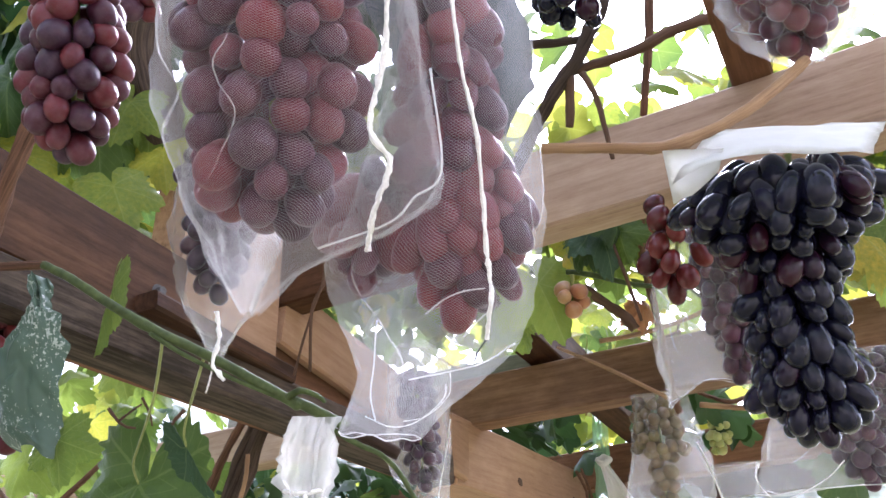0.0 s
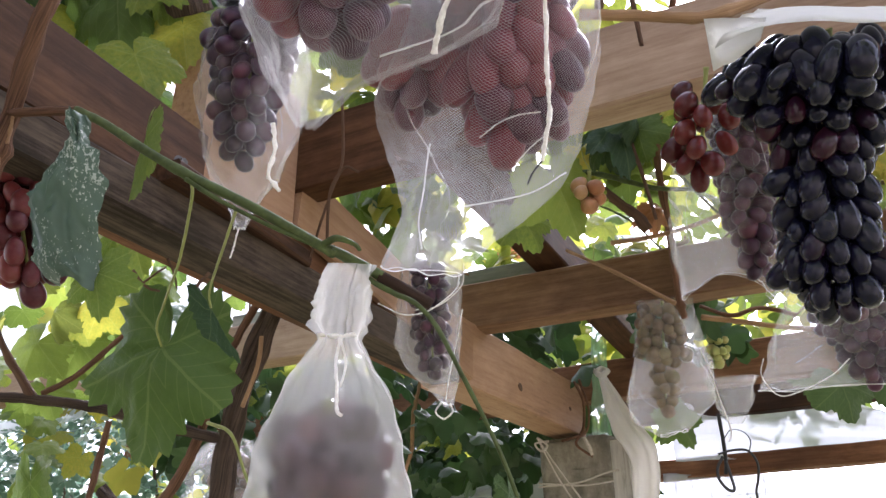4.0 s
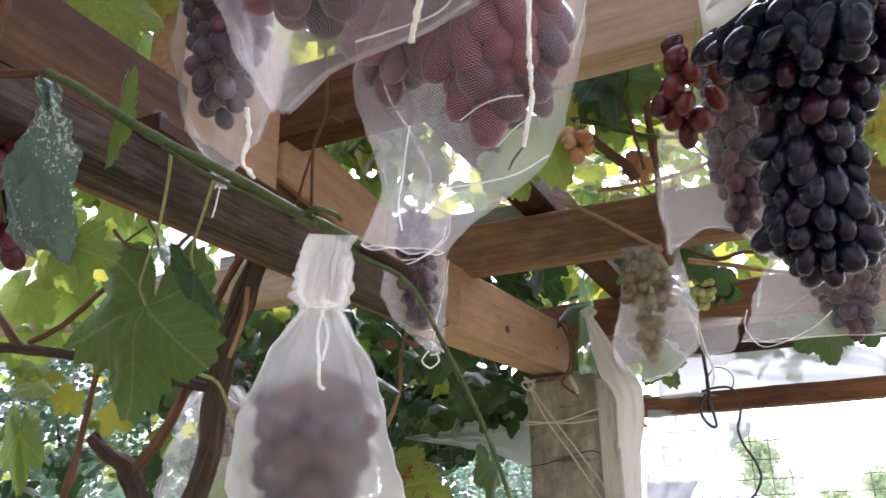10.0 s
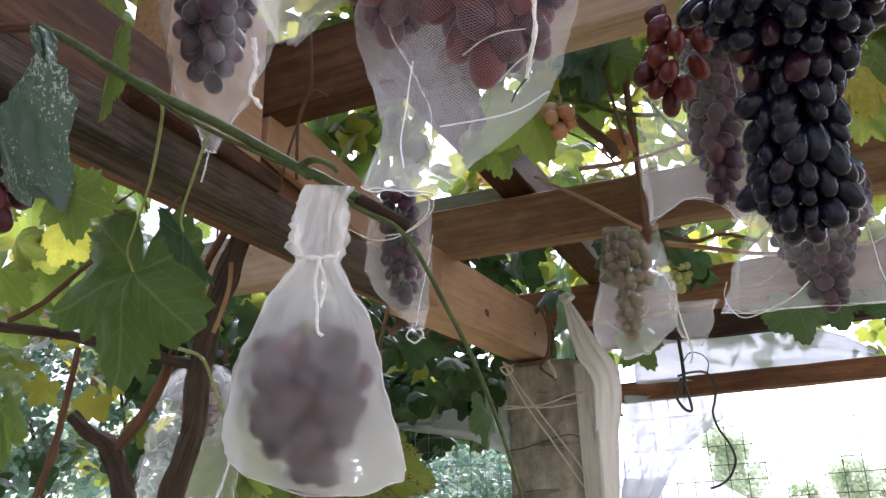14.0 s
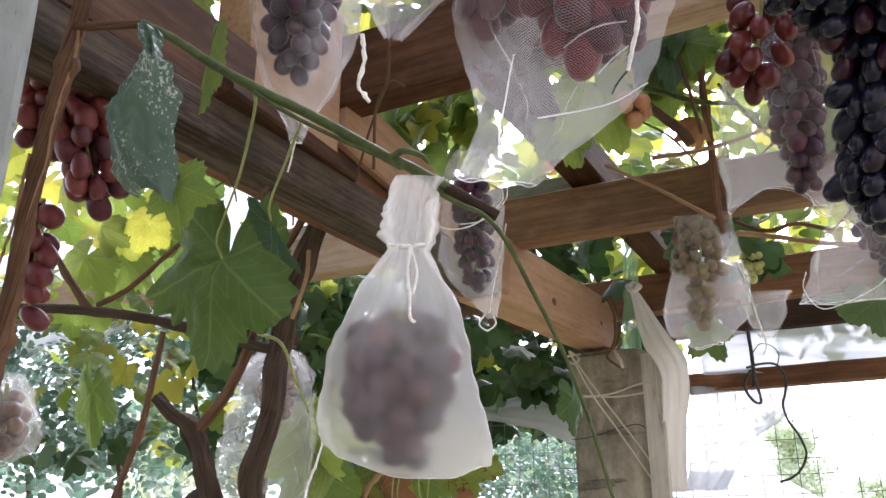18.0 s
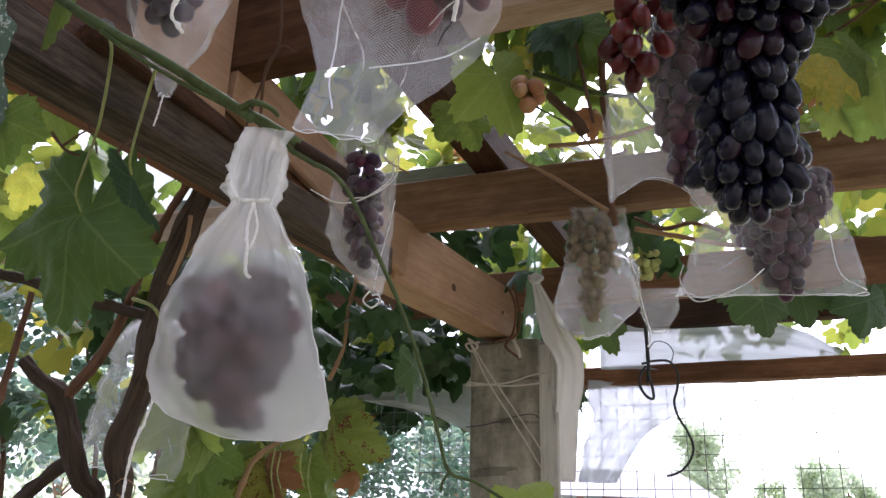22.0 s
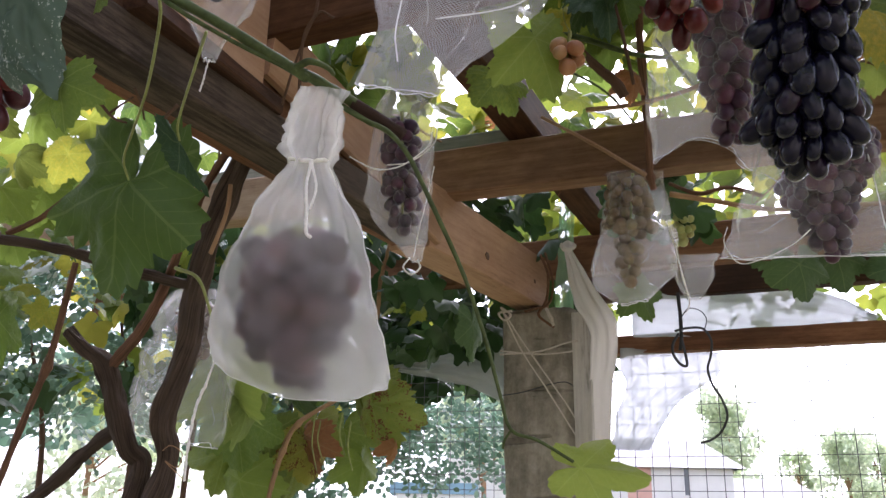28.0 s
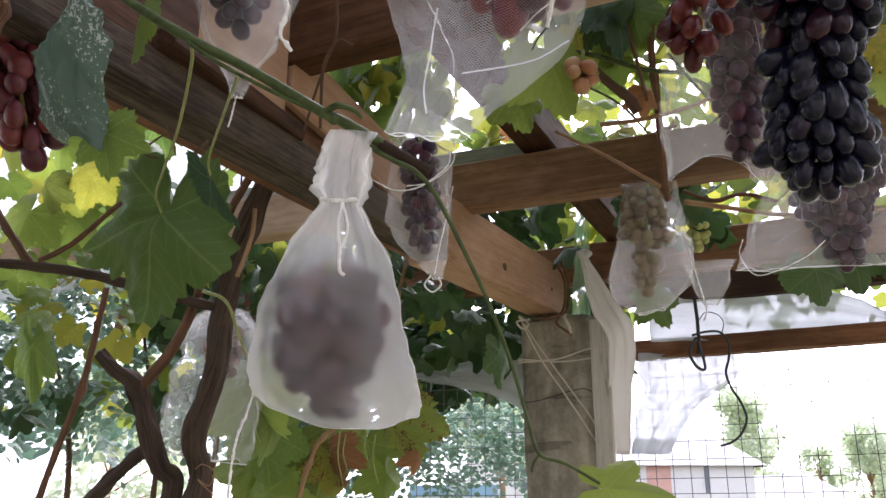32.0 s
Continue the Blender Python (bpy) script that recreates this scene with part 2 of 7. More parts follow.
G_DARK = grape_skin("blue_black_grape", (0.004, 0.005, 0.014), (0.007, 0.006, 0.017), (0.034, 0.006, 0.013), (0.02, 0.03, 0.075), 0.11, 0.13, 0.0, 0.71)
G_DARK.node_tree.nodes["Principled BSDF"].inputs["Specular IOR Level"].default_value = 0.28
G_RED = grape_skin("red_grape", (0.05, 0.006, 0.008), (0.085, 0.009, 0.010), (0.13, 0.02, 0.016), (0.28, 0.15, 0.15), 0.1, 0.2)
G_ROSE = grape_skin("dusky_rose_grape", (0.036, 0.007, 0.018), (0.078, 0.010, 0.02), (0.15, 0.018, 0.022), (0.24, 0.12, 0.17), 0.14, 0.3)
G_PURPLE = grape_skin("dull_purple_grape", (0.018, 0.006, 0.019), (0.036, 0.009, 0.026), (0.068, 0.013, 0.028), (0.17, 0.09, 0.17), 0.13, 0.35)
G_MAUVE = grape_skin("dark_mauve_grape", (0.018, 0.009, 0.017), (0.034, 0.013, 0.023), (0.095, 0.026, 0.032), (0.15, 0.095, 0.13), 0.16, 0.28)
G_MIX = grape_skin("red_purple_grape", (0.026, 0.008, 0.024), (0.06, 0.010, 0.02), (0.13, 0.017, 0.02), (0.25, 0.17, 0.22), 0.24, 0.38)
G_WINE = grape_skin("dull_wine_red_grape", (0.05, 0.009, 0.015), (0.10, 0.015, 0.02), (0.18, 0.035, 0.03), (0.3, 0.18, 0.18), 0.18, 0.34)
G_WHITE = grape_skin("amber_white_grape", (0.10, 0.058, 0.028), (0.155, 0.098, 0.042), (0.15, 0.12, 0.042), (0.26, 0.2, 0.13), 0.25, 0.25)
G_GREEN = grape_skin("green_grape", (0.27, 0.31, 0.08), (0.35, 0.38, 0.12), (0.42, 0.42, 0.16), (0.5, 0.5, 0.35), 0.3, 0.35)
G_ORANGE = grape_skin("amber_orange_grape", (0.33, 0.13, 0.05), (0.38, 0.19, 0.08), (0.40, 0.25, 0.11), (0.55, 0.4, 0.3), 0.25, 0.35)
G_PINK = grape_skin("pinkish_tan_grape", (0.10, 0.055, 0.04), (0.14, 0.085, 0.058), (0.17, 0.115, 0.075), (0.26, 0.21, 0.19), 0.3, 0.4)


def leaf_skin(name, stops, lucent=0.5, island=False, spots=None, specks=0.0, veins=True):
    """Vine leaf: veins from the UVs (angle, reach), a waxy upper gloss and light that shines through."""
    m, n, l, b = mat(name, 0.45, 0.35)
    out = n["Material Output"]
    if island:
        rnd = n.new("ShaderNodeNewGeometry").outputs["Random Per Island"]
    else:
        rnd = n.new("ShaderNodeObjectInfo").outputs["Random"]
    r = ramp(n, *stops)
    blot = node(n, "ShaderNodeTexNoise", Scale=11.0, Detail=5.0, Roughness=0.65)
    l.new(mapped(n, l, (1, 1, 1)), blot.inputs["Vector"])
    l.new(math_node(n, l, "MULTIPLY_ADD", blot.outputs["Fac"], 0.6, math_node(n, l, "MULTIPLY_ADD", rnd, 0.7, -0.1)), r.inputs[0])
    col = r.outputs[0]
    if veins:
        tc = n.new("ShaderNodeTexCoord")
        sep = n.new("ShaderNodeSeparateXYZ")
        l.new(tc.outputs["UV"], sep.inputs[0])
        ang = math_node(n, l, "MULTIPLY", math_node(n, l, "SUBTRACT", sep.outputs[0], 0.5), 6.28319)
        fr = math_node(n, l, "FRACT", math_node(n, l, "ADD", math_node(n, l, "DIVIDE", ang, 1.08), 0.5))
        off = math_node(n, l, "MULTIPLY", math_node(n, l, "ABSOLUTE", math_node(n, l, "SUBTRACT", fr, 0.5)), 1.08)
        side = math_node(n, l, "MULTIPLY", off, sep.outputs[1])
        main = math_node(n, l, "LESS_THAN", side, 0.012)
        chev = math_node(n, l, "FRACT", math_node(n, l, "MULTIPLY", math_node(n, l, "SUBTRACT", sep.outputs[1], math_node(n, l, "MULTIPLY", side, 1.1)), 7.0))
        thin = math_node(n, l, "LESS_THAN", chev, 0.07)
        both = math_node(n, l, "MAXIMUM", math_node(n, l, "MULTIPLY", main, 0.12), math_node(n, l, "MULTIPLY", thin, 0.08))
        mx = n.new("ShaderNodeMix")
        mx.data_type = "RGBA"
        l.new(both, mx.inputs["Factor"])
        l.new(col, mx.inputs["A"])
        mx.inputs["B"].default_value = (0.30, 0.36, 0.14, 1)
        col = mx.outputs["Result"]
        bump(n, l, math_node(n, l, "MULTIPLY_ADD", both, -0.6, blot.outputs["Fac"]), b, 0.7, 0.003)
    if spots:
        sp = node(n, "ShaderNodeTexNoise", Scale=20.0, Detail=4.0, Roughness=0.65)
        l.new(mapped(n, l, (1, 1, 1)), sp.inputs["Vector"])
        patch = node(n, "ShaderNodeTexNoise", Scale=2.6, Detail=2.0, Roughness=0.5)
        l.new(mapped(n, l, (1, 1, 1)), patch.inputs["Vector"])
        sr = ramp(n, (0.60, (0, 0, 0)), (0.64, (1, 1, 1)))
        l.new(math_node(n, l, "MULTIPLY_ADD", math_node(n, l, "SUBTRACT", patch.outputs["Fac"], 0.47), 0.9, sp.outputs["Fac"]), sr.inputs[0])
        mx = n.new("ShaderNodeMix")
        mx.data_type = "RGBA"
        l.new(sr.outputs[0], mx.inputs["Factor"])
        l.new(col, mx.inputs["A"])
        mx.inputs["B"].default_value = (*spots, 1)
        col = mx.outputs["Result"]
    if specks:
        sp = node(n, "ShaderNodeTexNoise", Scale=620.0, Detail=3.0, Roughness=0.6)
        l.new(mapped(n, l, (1, 0.6, 0.55)), sp.inputs["Vector"])
        gate = node(n, "ShaderNodeTexNoise", Scale=30.0)
        l.new(mapped(n, l, (1, 1, 1)), gate.inputs["Vector"])
        dots = math_node(n, l, "MULTIPLY", math_node(n, l, "GREATER_THAN", sp.outputs["Fac"], math_node(n, l, "SUBTRACT", 0.82, math_node(n, l, "MULTIPLY", gate.outputs["Fac"], 0.42))), math_node(n, l, "GREATER_THAN", gate.outputs["Fac"], 0.42))
        mx = n.new("ShaderNodeMix")
        mx.data_type = "RGBA"
        l.new(math_node(n, l, "MULTIPLY", dots, specks), mx.inputs["Factor"])
        l.new(col, mx.inputs["A"])
        mx.inputs["B"].default_value = (0.62, 0.68, 0.62, 1)
        col = mx.outputs["Result"]
    l.new(col, b.inputs["Base Color"])
    tr = n.new("ShaderNodeBsdfTranslucent")
    hue = node(n, "ShaderNodeHueSaturation", Hue=0.487, Saturation=1.0, Value=2.2)
    l.new(col, hue.inputs["Color"])
    l.new(hue.outputs[0], tr.inputs["Color"])
    ms = n.new("ShaderNodeMixShader")
    ms.inputs[0].default_value = lucent
    l.new(b.outputs[0], ms.inputs[1])
    l.new(tr.outputs[0], ms.inputs[2])
    l.new(ms.outputs[0], out.inputs["Surface"])
    return m


L_GREEN = leaf_skin("vine_leaf_green", ((0.1, (0.042, 0.082, 0.014)), (0.5, (0.07, 0.118, 0.017)), (0.9, (0.115, 0.155, 0.023))), 0.4)
# duller copy of the leaf green, half shade put into the colour
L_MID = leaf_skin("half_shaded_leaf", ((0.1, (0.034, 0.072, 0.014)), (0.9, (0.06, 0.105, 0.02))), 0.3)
L_CANOPY = leaf_skin("canopy_leaf", ((0.15, (0.04, 0.08, 0.016)), (0.5, (0.095, 0.14, 0.02)), (0.82, (0.19, 0.205, 0.025)), (1.0, (0.33, 0.27, 0.028))), 0.5)
L_CANOPY_MASS = leaf_skin("canopy_leaf_mass", ((0.15, (0.04, 0.08, 0.016)), (0.5, (0.095, 0.14, 0.02)), (0.82, (0.19, 0.205, 0.025)), (1.0, (0.33, 0.27, 0.028))), 0.5, island=True)
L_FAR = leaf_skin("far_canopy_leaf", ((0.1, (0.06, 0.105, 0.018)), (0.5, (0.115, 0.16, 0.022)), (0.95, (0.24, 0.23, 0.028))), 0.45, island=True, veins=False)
# leaf green taken down in colour to stand for deep shade
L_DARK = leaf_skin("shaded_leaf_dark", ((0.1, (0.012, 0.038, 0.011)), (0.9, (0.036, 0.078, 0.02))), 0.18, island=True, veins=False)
L_SHRUB = leaf_skin("blue_green_shrub_leaf", ((0.1, (0.05, 0.095, 0.065)), (0.6, (0.08, 0.14, 0.095)), (0.95, (0.16, 0.23, 0.175))), 0.35, island=True, veins=False)
# shrub leaf paled in colour for highlights on its upper sprigs
L_SHRUB_LIT = leaf_skin("lit_shrub_leaf_pale", ((0.1, (0.20, 0.27, 0.21)), (0.9, (0.42, 0.48, 0.42))), 0.3, island=True, veins=False)
L_CURL = leaf_skin("curled_leaf_bluish", ((0.1, (0.04, 0.075, 0.052)), (0.9, (0.085, 0.135, 0.10))), 0.08, specks=0.42, veins=False)
L_SPOT = leaf_skin("spotted_leaf", ((0.1, (0.11, 0.16, 0.026)), (0.9, (0.22, 0.21, 0.034))), 0.5, spots=(0.10, 0.03, 0.013))
L_LIME = leaf_skin("lime_leaf", ((0.1, (0.09, 0.15, 0.025)), (0.9, (0.15, 0.20, 0.035))), 0.48)
L_BROWN = leaf_skin("withered_leaf", ((0.1, (0.10, 0.045, 0.02)), (0.9, (0.26, 0.13, 0.045))), 0.35)
# lightened leaf copy; part of the light through it is in the colour
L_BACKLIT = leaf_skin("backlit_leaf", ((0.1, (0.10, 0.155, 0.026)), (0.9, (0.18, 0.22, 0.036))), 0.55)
# darkest single-leaf copy, with shade put into the green itself
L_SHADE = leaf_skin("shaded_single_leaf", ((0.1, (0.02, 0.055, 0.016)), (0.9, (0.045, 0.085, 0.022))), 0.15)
L_OLIVE = leaf_skin("olive_vine_leaf", ((0.1, (0.065, 0.10, 0.02)), (0.9, (0.13, 0.155, 0.028))), 0.45)
# greens lightened so that distant haze sits in the leaf colour
L_TREE = leaf_skin("hazed_far_tree_leaf", ((0.1, (0.24, 0.30, 0.20)), (0.9, (0.50, 0.54, 0.40))), 0.5, island=True, veins=False)


def net(name, cover, pitch=0.0, col=(0.86, 0.86, 0.85), gloss=0.03, lucent=0.9, cloudy=0.6):
    """Fine nylon net: threads that scatter light, with the open holes between them."""
    m = bpy.data.materials.new(name)
    m.use_nodes = True
    n, l = m.node_tree.nodes, m.node_tree.links
    n.remove(n["Principled BSDF"])
    dif = n.new("ShaderNodeBsdfDiffuse")
    tra = n.new("ShaderNodeBsdfTranslucent")
    dif.inputs["Color"].default_value = tra.inputs["Color"].default_value = (*col, 1)
    half = n.new("ShaderNodeMixShader")
    half.inputs[0].default_value = lucent
    l.new(dif.outputs[0], half.inputs[1])
    l.new(tra.outputs[0], half.inputs[2])
    glo = n.new("ShaderNodeBsdfGlossy")
    glo.inputs["Roughness"].default_value = 0.35
    shine = n.new("ShaderNodeMixShader")
    shine.inputs[0].default_value = gloss
    l.new(half.outputs[0], shine.inputs[1])
    l.new(glo.outputs[0], shine.inputs[2])
    clear = n.new("ShaderNodeBsdfTransparent")
    ms = n.new("ShaderNodeMixShader")
    cloud = node(n, "ShaderNodeTexNoise", Scale=22.0, Detail=3.0, Roughness=0.55)
    l.new(mapped(n, l, (1, 1, 0.6)), cloud.inputs["Vector"])
    fac = math_node(n, l, "MULTIPLY", math_node(n, l, "MULTIPLY_ADD", cloud.outputs["Fac"], cloudy, 1 - cloudy / 2), cover)
    if pitch:
        tc = n.new("ShaderNodeTexCoord")
        sep = n.new("ShaderNodeSeparateXYZ")
        l.new(tc.outputs["UV"], sep.inputs[0])
        k = 6.28319 / pitch
        a = math_node(n, l, "MULTIPLY", sep.outputs[0], k * 0.75)
        c = math_node(n, l, "MULTIPLY", sep.outputs[1], k * 0.5)
        w1 = math_node(n, l, "ABSOLUTE", math_node(n, l, "SINE", math_node(n, l, "ADD", a, c)))
        w2 = math_node(n, l, "ABSOLUTE", math_node(n, l, "SINE", math_node(n, l, "SUBTRACT", a, c)))
        hole = math_node(n, l, "MINIMUM", w1, w2)
        thread = math_node(n, l, "LESS_THAN", hole, 0.3)
        fac = math_node(n, l, "MULTIPLY_ADD", thread, math_node(n, l, "MULTIPLY", fac, 1.25), math_node(n, l, "MULTIPLY", fac, 0.12))
    l.new(math_node(n, l, "MINIMUM", fac, 1.0), ms.inputs[0])
    l.new(clear.outputs[0], ms.inputs[1])
    l.new(shine.outputs[0], ms.inputs[2])
    l.new(ms.outputs[0], n["Material Output"].inputs["Surface"])
    return m


NET_DENSE = net("white_organza", 0.32, col=(0.97, 0.96, 0.93), lucent=0.97, gloss=0.015, cloudy=0.12)
NET_FINE = net("fine_white_net", 0.19)
NET_SMALL = net("crinkled_fine_net", 0.22)
NET_LOOSE = net("crumpled_white_net", 0.14)
NET_SHEER = net("sheer_white_net", 0.19)
NET_COARSE = net("knitted_net", 0.23, 0.00145, (0.8, 0.8, 0.79), lucent=0.88)
NET_MID = net("knitted_net_fine", 0.25, 0.0011, (0.8, 0.8, 0.79), lucent=0.9)
HEM = net("net_hem", 0.6, lucent=0.7)
FOLD = net("net_fold", 0.28, lucent=0.7)
CLOTH = net("grey_white_cloth", 1.2, 0.0, (0.76, 0.74, 0.69), 0.01, 0.32, 0.12)
FILM = net("clear_plastic_film", 0.88, 0.0, (0.46, 0.49, 0.51), 0.1, 0.12, 0.35)
FILM_HAZE = net("hazy_plastic_film", 0.93, 0.0, (0.58, 0.62, 0.61), 0.06, 0.12, 0.12)
TARP = net("white_translucent_sheet", 0.97, 0.0, (0.85, 0.87, 0.87), 0.03, 0.55, 0.1)
GREEN_STRIP = net("green_plastic_strip", 0.75, 0.0, (0.22, 0.42, 0.20), 0.15)


# ---- builders ----
def link_mesh(name, bm, material, smooth=True):
    me = bpy.data.meshes.new(name)
    bm.to_mesh(me)
    bm.free()
    if smooth:
        me.shade_smooth()
    me.materials.append(material)
    return new(name, me)


def part(name, bm, material, parent, label="", smooth=True):
    ob = link_mesh(name, bm, material, smooth)
    ob.parent = parent
    if parent is not None:
        ob.matrix_parent_inverse = parent.matrix_basis.inverted()
    if label:
        ob["label"] = label
    return ob


def thing(name, at, label, category, group="", kind=""):
    ob = new(name)
    ob.empty_display_size = 0.05
    ob.matrix_basis = Matrix.Translation(at)
    return tagged(ob, label, category, group, kind)


def smooth_line(points, steps=6):
    """A Catmull-Rom line through points given as (x, y, z) or (x, y, z, radius)."""
    p = [np.array(q, float) for q in points]
    p = [2 * p[0] - p[1]] + p + [2 * p[-1] - p[-2]]
    out = []
    for i in range(1, len(p) - 2):
        for k in range(steps):
            t = k / steps
            out.append(0.5 * (2 * p[i] + (p[i + 1] - p[i - 1]) * t + (2 * p[i - 1] - 5 * p[i] + 4 * p[i + 1] - p[i + 2]) * t * t
                              + (3 * p[i] - p[i - 1] - 3 * p[i + 1] + p[i + 2]) * t ** 3))
    out.append(p[-2])
    return out


def tube(points, radius, sides=8, steps=6, rough=0.0, ridges=0, twist=0.0, nodes=(), flat=1.0, bm=None):
    """A tapered, uneven tube along a smooth line; radius is one number or (start, end)."""
    bm = bm or bmesh.new()
    uv = bm.loops.layers.uv.verify()
    line = smooth_line(points, steps)
    r0, r1 = radius if isinstance(radius, tuple) else (radius, radius)
    n = len(line)
    rings, along, ref = [], 0.0, None
    seed = Vector((r0 * 911, n * 1.7, 3.3))
    for i, q in enumerate(line):
        c = Vector(q[:3])
        d = Vector((line[min(i + 1, n - 1)] - line[max(i - 1, 0)])[:3])
        if d.length < 1e-9:
            d = Vector((0, 0, 1))
        d.normalize()
        if ref is None:
            ref = Vector((0.31, 0.8, 0.52))
        a = (ref - d * ref.dot(d)).normalized()
        ref = a
        b = d.cross(a)
        f = i / (n - 1)
        r = q[3] if len(q) > 3 else r0 + (r1 - r0) * f
        for at, gain, wide in nodes:
            r *= 1 + gain * math.exp(-((f - at) / wide) ** 2)
        if i:
            along += (c - last).length
        last = c
        ring = []
        for k in range(sides):
            th = 2 * math.pi * k / sides + twist * along
            rr = r
            if ridges:
                rr *= 1 + (0.06 + 0.1 * noise.noise(Vector((along * 14, th * 0.7, 7)))) * math.cos(ridges * th + 4 * noise.noise(Vector((math.cos(th), math.sin(th), along * 9))))
            if rough:
                rr *= 1 + rough * noise.noise(Vector((math.cos(th) * 1.5, math.sin(th) * 1.5, along / max(r0, 1e-4) * 0.35)) + seed)
            ring.append(bm.verts.new(c + (a * math.cos(th) + b * math.sin(th) * flat) * rr))
        rings.append((ring, along))
    for (p, u), (q, v) in zip(rings, rings[1:]):
        for k in range(sides):
            face = bm.faces.new((p[k], p[(k + 1) % sides], q[(k + 1) % sides], q[k]))
            for loop, w in zip(face.loops, ((k / sides, u), ((k + 1) / sides, u), ((k + 1) / sides, v), (k / sides, v))):
                loop[uv].uv = w
    bm.faces.new(list(reversed(rings[0][0])))
    bm.faces.new(rings[-1][0])
    return bm


def timber(length, w, h, seed=0, bev=0.003, wear=0.0015):
    """A sawn board from the local origin along +X; w across Y, h up Z (the origin at a lower corner), with worn arrises."""
    bm = bmesh.new()
    segs = max(2, int(length / 0.06))
    prof = [(bev, 0), (w - bev, 0), (w, bev), (w, h - bev), (w - bev, h), (bev, h), (0, h - bev), (0, bev)]
    rings = []
    for i in range(segs + 1):
        x = length * i / segs
        ring = []
        for k, (y, z) in enumerate(prof):
            o = Vector((x * 9, k * 3.1, seed * 7.7))
            ring.append(bm.verts.new((x, y + wear * noise.noise(o), z + wear * noise.noise(o + Vector((0, 5, 9))))))
        rings.append(ring)
    for p, q in zip(rings, rings[1:]):
        for k in range(8):
            bm.faces.new((p[k], q[k], q[(k + 1) % 8], p[(k + 1) % 8]))
    bm.faces.new(rings[0])
    bm.faces.new(list(reversed(rings[-1])))
    bmesh.ops.recalc_face_normals(bm, faces=bm.faces)
    return bm


# pergola axes: s runs along the main beam away from the camera, n across it to the right, z up
ORIGIN, S_AX, N_AX = Vector((0.300, 2.003, 0)), Vector((0.42, 0.9075, 0)).normalized(), Vector((0.9075, -0.42, 0)).normalized()


def PG(s, n, z):
    return ORIGIN + S_AX * s + N_AX * n + Vector((0, 0, z))


def frame_of(a, b, across, up=Vector((0, 0, 1))):
    """Pose with X from a to b, Y near the given direction."""
    x = (b - a).normalized()
    z = x.cross(across).normalized()
    y = z.cross(x)
    return Matrix((x, y, z)).transposed().to_4x4(), a


def board(name, a, b, w, h, material, parent, across, label="", seed=0):
    """A board whose lower near edge runs from a to b; it is w thick towards across and h high."""
    rot, at = frame_of(a, b, across)
    ob = part(name, timber((b - a).length, w, h, seed), material, parent, label, smooth=False)
    ob.matrix_basis = Matrix.Translation(at) @ rot
    return ob


def grape_mesh(name, material, wide, long, sides=16, rows=11):
    """One grape, its stalk end at +Z, slightly egg-shaped with a dimple at the blossom end."""
    bm = bmesh.new()
    bmesh.ops.create_uvsphere(bm, u_segments=sides, v_segments=rows, radius=1)
    for v in bm.verts:
        f = 1 - 0.10 * v.co.z
        dim = 0.06 * math.exp(-((v.co.x ** 2 + v.co.y ** 2) / 0.02)) if v.co.z < 0 else 0
        v.co = Vector((v.co.x * wide / 2 * f, v.co.y * wide / 2 * f, (v.co.z + dim) * long / 2))
    me = bpy.data.meshes.new(name)
    bm.to_mesh(me)
    bm.free()
    me.shade_smooth()
    me.materials.append(material)
    return me


def profile(stops, f):
    """Straight-line value at f of stops ((f, value), ...)."""
    for (a, u), (b, v) in zip(stops, stops[1:]):
        if f <= b:
            return u + (v - u) * max(0.0, (f - a)) / max(1e-6, b - a)
    return stops[-1][1]


